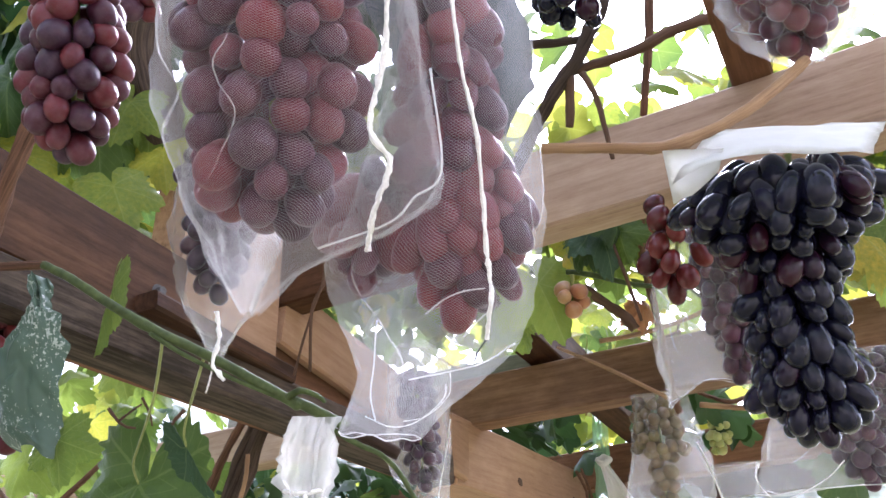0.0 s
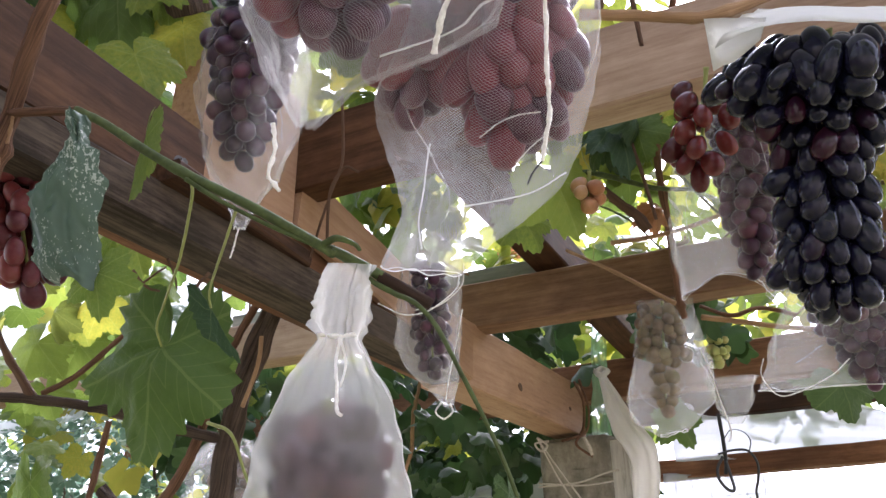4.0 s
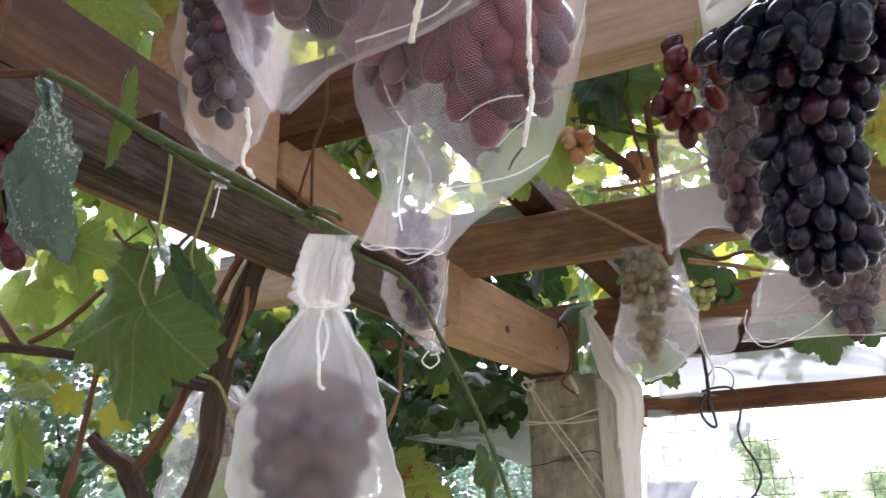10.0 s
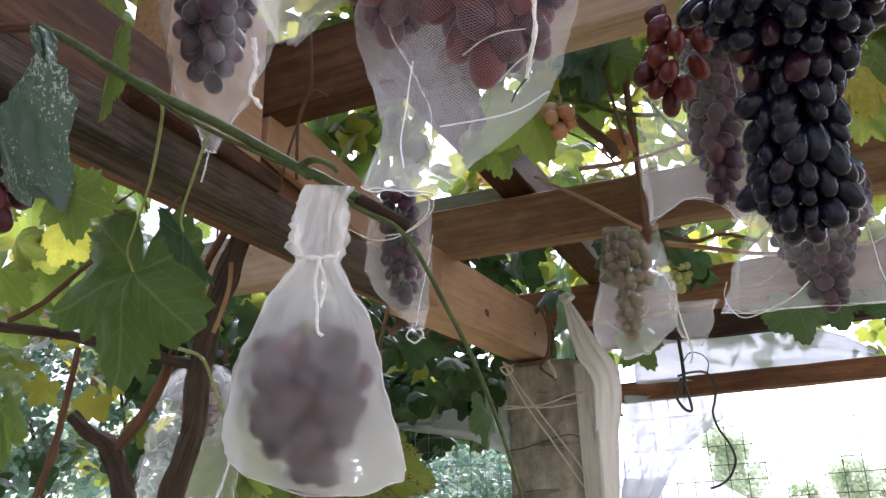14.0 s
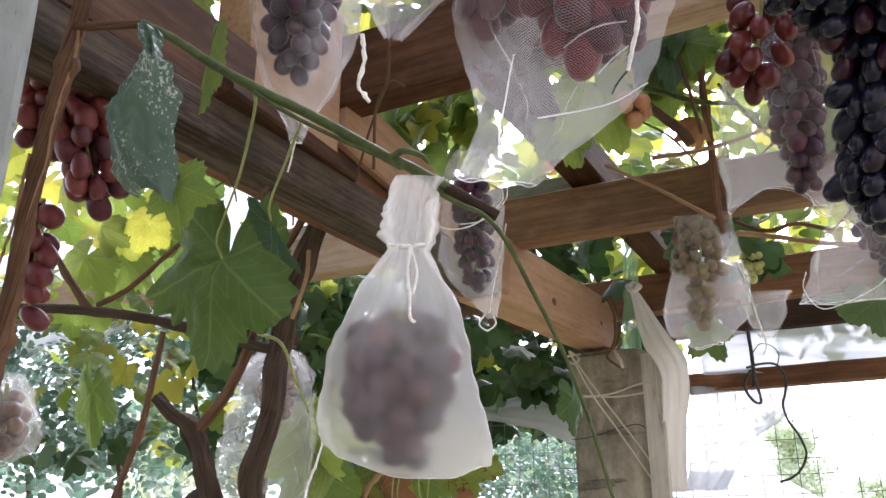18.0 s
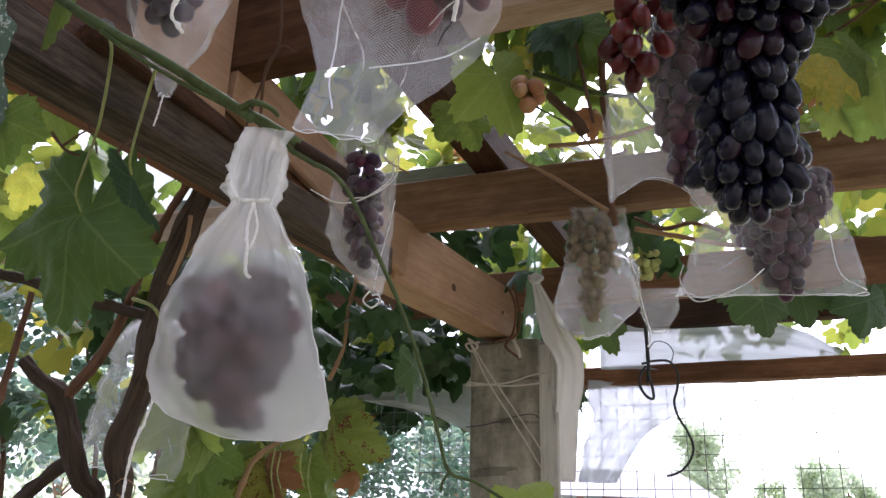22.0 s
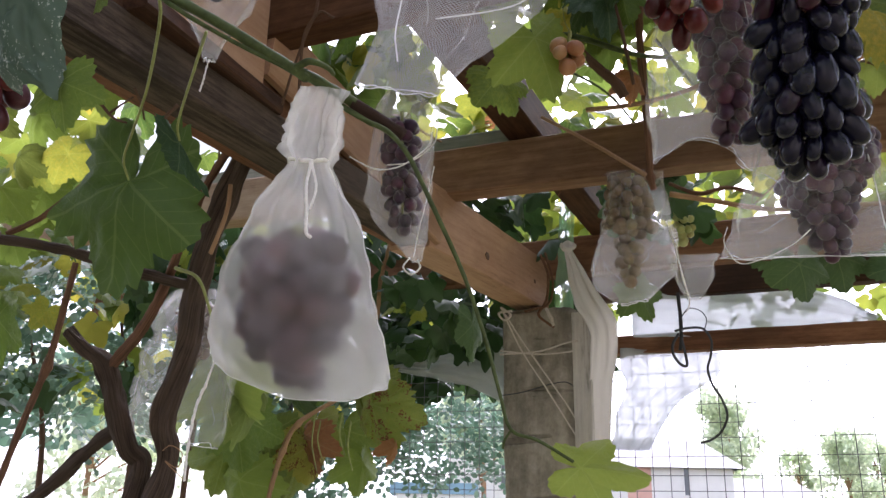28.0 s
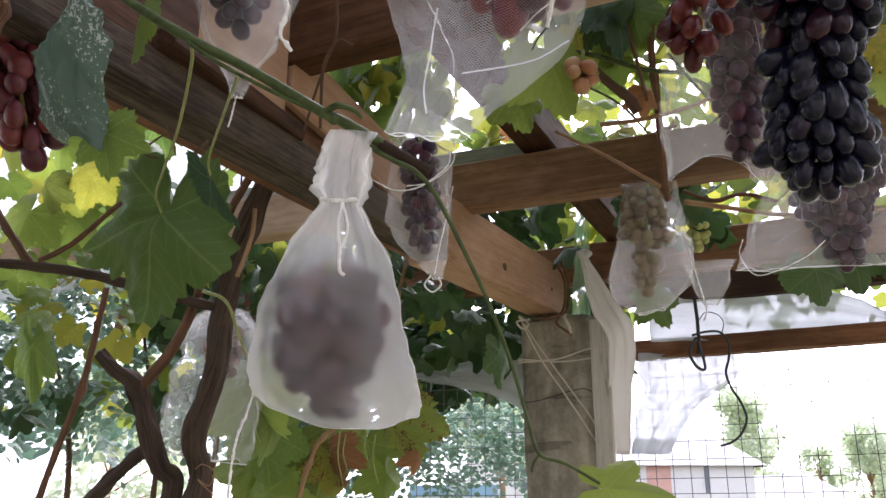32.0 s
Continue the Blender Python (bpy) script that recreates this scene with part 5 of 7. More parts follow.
sack((-0.485, 0.895, 1.747), (-0.495, 0.924, 1.662), ((0, 0.012), (0.4, 0.034), (0.8, 0.036), (1, 0.01)), ((0, 0.012), (0.6, 0.03), (1, 0.004)), NET_FINE, b, 11.0, 6, ((0, 0.2), (1, 0.05)), 0.005, rows=24, sides=44)
bunch((-0.487, 0.902, 1.728), (-0.494, 0.92, 1.674), ((0, 0.018), (0.5, 0.03), (1, 0.016)), 0.019, 0.02, G_PINK, "pale tan grapes inside a sheer bag", 25, limit=24)

# bag behind the old trunk
b = bag((-0.299, 1.244, 1.85), "crumpled white net bag behind the vine trunk")
sack((-0.287, 1.243, 1.854), (-0.324, 1.31, 1.647), ((0, 0.02), (0.12, 0.045), (0.5, 0.058), (0.85, 0.066), (1, 0.055)), ((0, 0.015), (0.5, 0.045), (0.85, 0.03), (1, 0.004)), NET_LOOSE, b, 12.0, 7, ((0, 0.2), (0.3, 0.06), (1, 0.05)), 0.009, yaw=0.1, folds=10)
bunch((-0.29, 1.26, 1.838), (-0.302, 1.29, 1.752), ((0, 0.022), (0.4, 0.03), (0.8, 0.022), (1, 0.014)), 0.02, 0.022, G_PINK, "pinkish tan grape bunch inside a crumpled bag", 26, limit=26)

# dark sheet and dark bunch over the long bag
cover = thing("dark_cover", (0.093, 0.395, 1.958), "dark green plastic cover hanging behind the long net bag", "plastic cover")
strip("film", [(0.048, 0.351, 2.011), (0.051, 0.37, 1.979), (0.065, 0.389, 1.947), (0.07, 0.404, 1.923), (0.083, 0.414, 1.905)], ((0, 0.09), (0.4, 0.086), (0.7, 0.07), (1, 0.012)), TEAL, cover, 17, folds=0.006)
bunch((0.172, 0.566, 2.223), (0.164, 0.596, 2.171), ((0, 0.04), (1, 0.03)), 0.02, 0.025, G_DARK, "dark grape bunch high among bare branches", 27, limit=26)


# ---- vines ----
vine = thing("grapevine", (-0.42, 1.22, 0), "old grapevine with a forked shaggy trunk and green leaves", "grapevine")
part("trunk", tube([(*(-0.191, 1.082, 2.025), 0.012), (*(-0.213, 1.086, 1.979), 0.0125), (*(-0.24, 1.1, 1.905), 0.013), (*(-0.264, 1.127, 1.821), 0.0135), (*(-0.274, 1.15, 1.751), 0.0145), (*(-0.301, 1.177, 1.667), 0.0145), (*(-0.301, 1.203, 1.589), 0.0148), (-0.355, 1.16, 1.35, 0.022), (-0.40, 1.2, 0.7, 0.04), (-0.42, 1.22, 0, 0.05)], 0.017, 48, 26, 0.45, 8, 4.0), BARK, vine, "shaggy twisted trunk")
part("limb", tube([(*(-0.443, 1.186, 1.777), 0.0072), (*(-0.418, 1.193, 1.754), 0.0095), (*(-0.391, 1.199, 1.731), 0.0125), (*(-0.371, 1.206, 1.678), 0.0128), (*(-0.353, 1.212, 1.63), 0.0135), (*(-0.339, 1.226, 1.586), 0.014), (-0.37, 1.17, 1.35, 0.02)], 0.012, 20, 14, 0.5, 5, 5.0), BARK, vine, "sawn-off dark limb")
part("limb", tube([(-0.571, 1.306, 1.509), (-0.469, 1.275, 1.585), (-0.422, 1.258, 1.628), (-0.371, 1.233, 1.663)], (0.0095, 0.0085), 12, 10, 0.4, 4, 4.0), BARK, vine, "low grey limb")
part("limb", tube([(-0.23, 1.081, 1.992), (-0.258, 1.097, 1.948), (-0.283, 1.116, 1.897), (-0.306, 1.14, 1.832), (-0.342, 1.171, 1.775), (-0.39, 1.201, 1.728)], (0.0048, 0.0075), 12, 10, 0.3, 4, 4.0), CANE, vine, "reddish brown limb")
part("limb", tube([(-0.643, 1.108, 1.883), (-0.518, 1.109, 1.877), (-0.422, 1.114, 1.863), (-0.334, 1.122, 1.839), (-0.264, 1.127, 1.823)], (0.006, 0.0075), 12, 10, 0.35, 4, 3.0), BARK, vine, "level brown limb")
part("spur", tube([(-0.516, 1.109, 1.88), (-0.528, 1.091, 1.902), (-0.541, 1.072, 1.926), (-0.562, 1.059, 1.967)], (0.006, 0.004), 8, 8, 0.4), CANE_DARK, vine)
part("cane", tube([(-0.408, 1.099, 1.844), (-0.419, 1.109, 1.78), (-0.432, 1.119, 1.717), (-0.463, 1.143, 1.643), (-0.49, 1.159, 1.562)], (0.004, 0.0044), 8, 8, 0.25, nodes=((0.5, 0.6, 0.03),)), CANE, vine)
part("cane", tube([(-0.513, 1.127, 1.889), (-0.468, 1.119, 1.911), (-0.423, 1.116, 1.954), (-0.385, 1.115, 1.99)], (0.004, 0.003), 8, 8, 0.25), CANE, vine)
part("cane", tube([(-0.234, 1.065, 1.849), (-0.216, 1.05, 1.896), (-0.214, 1.049, 1.933)], 0.0028, 8, 8, 0.2), CANE_PALE, vine)
part("tendril", tube([(-0.279, 1.081, 1.835), (-0.245, 1.066, 1.817), (-0.228, 1.08, 1.774), (-0.212, 1.091, 1.737)], (0.0024, 0.0016), 6, 8, 0.2), STEM_YELLOW, vine)
part("tendril", tube([(-0.286, 1.139, 1.622), (-0.273, 1.127, 1.627), (-0.26, 1.13, 1.618), (-0.266, 1.136, 1.602), (-0.28, 1.133, 1.609), (-0.256, 1.14, 1.587)], 0.0007, 6, 8, 0.2), CANE_PALE, vine, "pale dry tendril")

# the second vine: trunk in front of the white post, dry cane and the long green shoot
vine2 = thing("grapevine", (-0.47, 0.46, 0), "grapevine with shaggy trunk, dry cane and long green shoot", "grapevine")
part("trunk", tube([(-0.364, 0.436, 1.935), (-0.338, 0.453, 1.896), (-0.33, 0.466, 1.864), (-0.329, 0.474, 1.841), (-0.344, 0.482, 1.814), (-0.363, 0.492, 1.778), (-0.393, 0.506, 1.729), (-0.408, 0.522, 1.68), (-0.47, 0.47, 1.3), (-0.47, 0.46, 0)], (0.018, 0.030), 64, 30, 0.4, 11, 3.0, nodes=((0.24, 0.25, 0.03),)), BARK_DARK, vine2, "thick shaggy trunk with a spur")
part("cane", tube([(-0.252, 0.524, 2.024), (-0.275, 0.548, 1.965), (-0.288, 0.565, 1.929), (-0.304, 0.583, 1.873), (-0.321, 0.603, 1.813), (-0.336, 0.625, 1.746), (-0.346, 0.638, 1.706), (-0.366, 0.658, 1.643), (-0.389, 0.678, 1.579)], (0.0062, 0.0072), 20, 14, 0.35, 4, 14.0, nodes=((0.31, 0.5, 0.012), (0.72, 0.55, 0.015))), CANE, vine2, "dry reddish brown cane with peeling bark")
for dx, dy, z0, z1 in ((0.006, -0.004, 1.93, 1.79), (-0.004, -0.006, 1.84, 1.70), (0.0065, -0.002, 1.74, 1.62)):
    line = [(-0.288 + 0.29 * (z - 1.929) + dx * (1 + 0.25 * math.sin(z * 90)), 0.565 - 0.32 * (z - 1.929) + dy, z) for z in [z0 + (z1 - z0) * k / 6 for k in range(7)]]
    part("peeling_bark", tube(line, (0.0018, 0.0009), 6, 6, 0.8, flat=0.35), CANE_PALE, vine2, "pale loose strip of bark")
part("spur", tube([(-0.287, 0.563, 1.928), (-0.261, 0.557, 1.924), (-0.23, 0.549, 1.919)], (0.0036, 0.003), 8, 8, 0.25), CANE, vine2)
part("shoot", tube([(-0.232, 0.549, 1.919), (-0.209, 0.546, 1.905), (-0.179, 0.547, 1.884), (-0.148, 0.547, 1.864), (-0.103, 0.55, 1.84), (-0.055, 0.556, 1.812), (-0.047, 0.557, 1.809), (-0.019, 0.564, 1.795)], (0.0031, 0.0036), 14, 10, 0.12, nodes=((0.76, 0.38, 0.035), (0.4, 0.15, 0.02))), STEM_GREEN, vine2, "long green shoot cut off at its end")
part("shoot", tube([(-0.148, 0.546, 1.86), (-0.126, 0.547, 1.845), (-0.092, 0.551, 1.827), (-0.059, 0.555, 1.812)], (0.0017, 0.0013), 8, 8, 0.15), STEM_GREEN, vine2)
part("shoot_end", tube([(-0.021, 0.5645, 1.7955), (-0.004, 0.569, 1.787), (0.0118, 0.5748, 1.7788)], (0.0043, 0.0041), 14, 6, 0.15), CANE_BLACK, vine2, "dark dried end of the shoot")
part("tendril", tube([(-0.056, 0.553, 1.813), (-0.047, 0.548, 1.815), (-0.036, 0.548, 1.811), (-0.032, 0.552, 1.808)], (0.0028, 0.0012), 8, 8, 0.2), STEM_GREEN, vine2)
part("thin_shoot", tube([(-0.028, 0.563, 1.793), (-0.012, 0.563, 1.783), (0.003, 0.563, 1.775), (0.016, 0.566, 1.76), (0.032, 0.573, 1.729), (0.051, 0.585, 1.691), (0.066, 0.598, 1.652), (0.076, 0.609, 1.619), (0.083, 0.615, 1.6), (0.1, 0.617, 1.594), (0.122, 0.621, 1.582)], (0.0019, 0.001), 8, 10, 0.2), STEM_GREEN, vine2, "thin drooping green shoot")
part("tendril", tube([(0.083, 0.615, 1.6), (0.079, 0.617, 1.594), (0.078, 0.619, 1.589)], 0.0009, 6, 6), STEM_GREEN, vine2)
lime = put_leaf((0.127, 0.622, 1.579), (0.95, -0.1, -0.1), (-0.1, -0.9, 0.4), 0.0295, L_LIME, vine2, 39, "lime green leaf with pointed lobes", lobe=1.9, droop=0.15, teeth=0.7, fold=0.2)
lime.matrix_basis = lime.matrix_basis @ Matrix.Diagonal((1.12, 0.86, 1, 1))
small = put_leaf((0.058, 0.6, 1.663), (0.1, 0.1, -1), (0.5, -0.9, 0.1), 0.022, L_SHADE, vine2, 4)
small.matrix_basis = small.matrix_basis @ Matrix.Diagonal((1.1, 0.55, 1, 1))
# leaves on the shoot
broad = put_leaf((-0.237, 0.785, 1.828), (-0.2, 0.15, -1), (-0.12, -1, 0.1), 0.112, L_MID, vine2, 7, "large hanging green leaf with a folded lobe", droop=0.12, fold=0.1, wave=0.16, lobe=0.8, teeth=1.2)
broad.matrix_basis = broad.matrix_basis @ Matrix.Diagonal((1, 0.78, 1, 1))
part("petiole", tube([(-0.16, 0.59, 1.885), (-0.171, 0.626, 1.888), (-0.2, 0.697, 1.873), (-0.226, 0.746, 1.855), (-0.239, 0.77, 1.842), (-0.237, 0.783, 1.828)], (0.0013, 0.001), 8, 8, 0.15), STEM_YELLOW, vine2)
part("petiole", tube([(-0.126, 0.592, 1.861), (-0.145, 0.636, 1.857), (-0.177, 0.713, 1.852), (-0.179, 0.728, 1.842)], (0.0012, 0.0009), 8, 8, 0.15), STEM_YELLOW, vine2)
side_leaf = put_leaf((-0.178, 0.728, 1.841), Vector((-0.143, 0.734, 1.788)) - Vector((-0.178, 0.728, 1.841)), (0.6, -0.5, 0.55), 0.055, L_SHADE, vine2, 8, "folded leaf seen from its grey side", droop=0.08, fold=0.25, wave=0.1)
side_leaf.matrix_basis = side_leaf.matrix_basis @ Matrix.Diagonal((1.0, 0.22, 1, 1))
slim = put_leaf((-0.184, 0.556, 1.9), (-0.08, 0, -1), (-0.3, -1, 0), 0.047, L_GREEN, vine2, 5, "narrow leaf seen nearly edge on", droop=0.05, fold=0.2, wave=0.03)
slim.matrix_basis = slim.matrix_basis @ Matrix.Diagonal((1.1, 0.21, 1, 1))
# curled leaf with pale spray drops
bm = bmesh.new()
uvl = bm.loops.layers.uv.verify()
grid = []
line = smooth_line([(-0.204, 0.492, 1.879), (-0.2, 0.494, 1.863), (-0.202, 0.498, 1.842), (-0.208, 0.505, 1.82), (-0.206, 0.515, 1.797), (-0.196, 0.523, 1.778)], 14)
for i, q in enumerate(line):
    f = i / (len(line) - 1)
    w = profile(((0, 0.013), (0.06, 0.016), (0.14, 0.010), (0.23, 0.0105), (0.27, 0.023), (0.33, 0.025), (0.39, 0.027), (0.43, 0.037), (0.55, 0.039), (0.66, 0.041), (0.77, 0.041), (0.87, 0.047), (0.95, 0.042), (1, 0.033)), f)
    row = []
    for k in range(25):
        x = k / 24 - 0.5
        tooth = 1 + ((0.24 if k == 0 else 0.1) * noise.noise(Vector((f * 21, k, 2))) + 0.05 * (1 - abs(2 * ((f * 11 + 0.2 * k) % 1.0) - 1)) if k in (0, 24) else 0)
        dep = 0.014 * (abs(x) * 2) ** 2 * (0.5 + f * 0.5) + 0.006 * noise.noise(Vector((x * 5, f * 6, 4))) + 0.0022 * noise.noise(Vector((x * 16, f * 22, 8)))
        row.append(bm.verts.new(Vector(q) + Vector((x * w * 1.1 * tooth, dep, 0.006 * noise.noise(Vector((x * 3, f * 4, 1))) - (0.012 * x * f)))))
    grid.append(row)
for i, (p, q) in enumerate(zip(grid, grid[1:])):
    for k in range(24):
        face = bm.faces.new((p[k], p[k + 1], q[k + 1], q[k]))
        for loop, (x, y) in zip(face.loops, ((k, i), (k + 1, i), (k + 1, i + 1), (k, i + 1))):
            loop[uvl].uv = (0.5 + (x / 24 - 0.5) * 0.2, y / len(line))
part("leaf", bm, L_CURL, vine2, "curled bluish green leaf with pale spray drops")
put_leaf((-0.186, 0.525, 1.784), (0.1, 0.1, -1), (-0.2, -1, 0.3), 0.028, L_GREEN, vine2, 6)

# canes among the rafters
vine3 = thing("grapevine", (0.75, 1.35, 0), "vine canes running through the rafters", "grapevine")
part("trunk", tube([(0.75, 1.35, 0), (0.86, 1.4, 1.0), (0.9, 1.3, 1.9), (0.8, 1.2, 2.25)], (0.03, 0.012), 14, 10, 0.4, 5, 4.0), BARK, vine3)
part("cane", tube([(0.329, 1.04, 2.342), (0.324, 1.08, 2.287), (0.322, 1.124, 2.222), (0.341, 1.185, 2.135), (0.358, 1.244, 2.052), (0.367, 1.263, 2.028)], (0.0052, 0.0054), 8, 10, 0.25, nodes=((0.5, 0.3, 0.02), (0.85, 0.4, 0.02))), CANE, vine3)
part("cane", tube([(0.196, 1.244, 2.135), (0.272, 1.245, 2.094), (0.353, 1.247, 2.044)], (0.0025, 0.0033), 8, 8, 0.25), CANE_PALE, vine3)
part("cane", tube([(0.246, 1.149, 2.099), (0.31, 1.143, 2.106), (0.381, 1.134, 2.124), (0.468, 1.117, 2.16)], (0.0035, 0.003), 8, 8, 0.2), CANE_PALE, vine3)
part("cane", tube([(0.15, 1.074, 2.175), (0.219, 1.073, 2.169), (0.297, 1.077, 2.147), (0.35, 1.076, 2.142)], (0.004, 0.003), 8, 8, 0.2), STEM_GREEN, vine3)
part("cane", tube([(0.479, 1.549, 2.137), (0.554, 1.549, 2.126), (0.663, 1.502, 2.093), (0.823, 1.444, 2.088)], (0.0055, 0.004), 8, 8, 0.25), CANE_PALE, vine3)
part("cane", tube([(0.492, 1.588, 2.174), (0.533, 1.546, 2.138), (0.586, 1.54, 2.149), (0.65, 1.541, 2.135)], 0.004, 8, 8, 0.25), CANE, vine3)
part("cane", tube([(0.72, 1.314, 2.171), (0.777, 1.319, 2.15), (0.831, 1.316, 2.151), (0.955, 1.315, 2.135)], 0.004, 8, 8, 0.2), STEM_YELLOW, vine3)
part("cane", tube([(-0.12, 0.938, 1.99), (-0.116, 0.915, 2.056), (-0.101, 0.902, 2.092), (-0.101, 0.877, 2.164)], 0.0018, 6, 8, 0.2), CANE_DARK, vine3)
part("cane", tube([(-0.139, 0.941, 1.987), (-0.122, 0.922, 2.038), (-0.101, 0.905, 2.083), (-0.082, 0.906, 2.079)], 0.0015, 6, 8, 0.2), CANE_DARK, vine3)
part("cane", tube([(-0.234, 1.576, 1.562), (-0.21, 1.548, 1.648), (-0.182, 1.531, 1.699), (-0.113, 1.516, 1.741)], (0.0046, 0.0034), 10, 10, 0.3, nodes=((0.36, 0.5, 0.03), (0.66, 0.6, 0.03))), CANE_PALE, vine)
part("cane", tube([(-0.057, 1.89, 2.14), (-0.077, 1.92, 2.055), (-0.083, 1.946, 1.983), (-0.111, 1.952, 1.907)], (0.004, 0.005), 8, 8, 0.6), CANE_PALE, vine3)
part("tendril", tube([(-0.137, 1.39, 1.697), (-0.141, 1.405, 1.656), (-0.133, 1.418, 1.616)], (0.0013, 0.0009), 6, 8, 0.2), STEM_YELLOW, vine)
part("tendril", tube([(-0.131, 1.413, 1.691), (-0.135, 1.424, 1.662), (-0.127, 1.433, 1.633)], (0.0013, 0.0009), 6, 8, 0.2), STEM_YELLOW, vine)
part("tendril", tube([(-0.099, 1.428, 1.706), (-0.103, 1.439, 1.675), (-0.095, 1.449, 1.643)], (0.0013, 0.0009), 6, 8, 0.2), STEM_YELLOW, vine)
part("tendril", tube([(-0.084, 1.411, 1.691), (-0.088, 1.424, 1.654), (-0.08, 1.436, 1.618)], (0.0013, 0.0009), 6, 8, 0.2), STEM_YELLOW, vine)
part("tendril", tube([(-0.249, 1.305, 1.712), (-0.253, 1.313, 1.692), (-0.246, 1.32, 1.671)], (0.0013, 0.0009), 6, 8, 0.2), STEM_YELLOW, vine)
part("cane", tube([(-0.272, 1.198, 2.027), (-0.267, 1.174, 2.095), (-0.277, 1.239, 2.214)], 0.0014, 6, 8), CANE_DARK, vine3)
part("cane", tube([(0.219, 1.052, 2.137), (0.246, 1.059, 2.113), (0.269, 1.064, 2.096), (0.281, 1.07, 2.078)], (0.006, 0.0075), 10, 8, 0.4), CANE_DARK, vine3, "thick dark cane stub")
part("cane", tube([(0.234, 0.95, 2.214), (0.245, 0.966, 2.168), (0.261, 0.983, 2.115), (0.276, 1.002, 2.059)], (0.0028, 0.0022), 8, 8, 0.25), CANE_DARK, vine3)
part("arm", tube([(-0.262, 0.70, 2.42), (-0.272, 0.715, 2.36), (-0.282, 0.738, 2.306), (-0.272, 0.762, 2.262), (-0.262, 0.80, 2.225)], (0.03, 0.023), 24, 12, 0.4, 5, 3.0), BARK, vine3, "thick brown old arm of the vine")
# bare branches over the rafter
part("branch", tube([(0.114, 0.794, 2.129), (0.158, 0.754, 2.2), (0.19, 0.732, 2.237), (0.214, 0.711, 2.275), (0.239, 0.681, 2.326)], (0.0065, 0.009), 12, 10, 0.4, 4, 3.0), BARK, vine3, "knotty bare branch")
part("branch", tube([(0.142, 0.734, 2.272), (0.198, 0.734, 2.274), (0.211, 0.73, 2.282)], (0.005, 0.0045), 10, 10, 0.4), BARK, vine3)
part("branch", tube([(0.184, 0.752, 2.243), (0.259, 0.743, 2.261), (0.309, 0.733, 2.281), (0.372, 0.726, 2.294)], (0.0055, 0.0065), 10, 10, 0.35), CANE_DARK, vine3)
part("spur", tube([(0.184, 0.735, 2.232), (0.185, 0.752, 2.204), (0.182, 0.765, 2.18)], (0.006, 0.0045), 8, 6, 0.3), CANE_DARK, vine3)
part("spur", tube([(0.196, 0.722, 2.216), (0.207, 0.727, 2.188), (0.213, 0.737, 2.152), (0.217, 0.744, 2.12)], (0.004, 0.002), 8, 6, 0.3), CANE_DARK, vine3)
part("spur", tube([(0.289, 0.725, 2.353), (0.283, 0.763, 2.287), (0.272, 0.803, 2.219)], (0.006, 0.004), 8, 6, 0.3), CANE, vine3)
part("cane", tube([(0.123, 0.557, 1.999), (0.174, 0.555, 1.994), (0.216, 0.553, 1.991), (0.264, 0.554, 2.011), (0.31, 0.567, 2.049), (0.353, 0.588, 2.095)], (0.004, 0.0048), 10, 10, 0.25, nodes=((0.45, 0.5, 0.02),)), CANE_PALE, vine3, "straw-coloured fruit stalk")

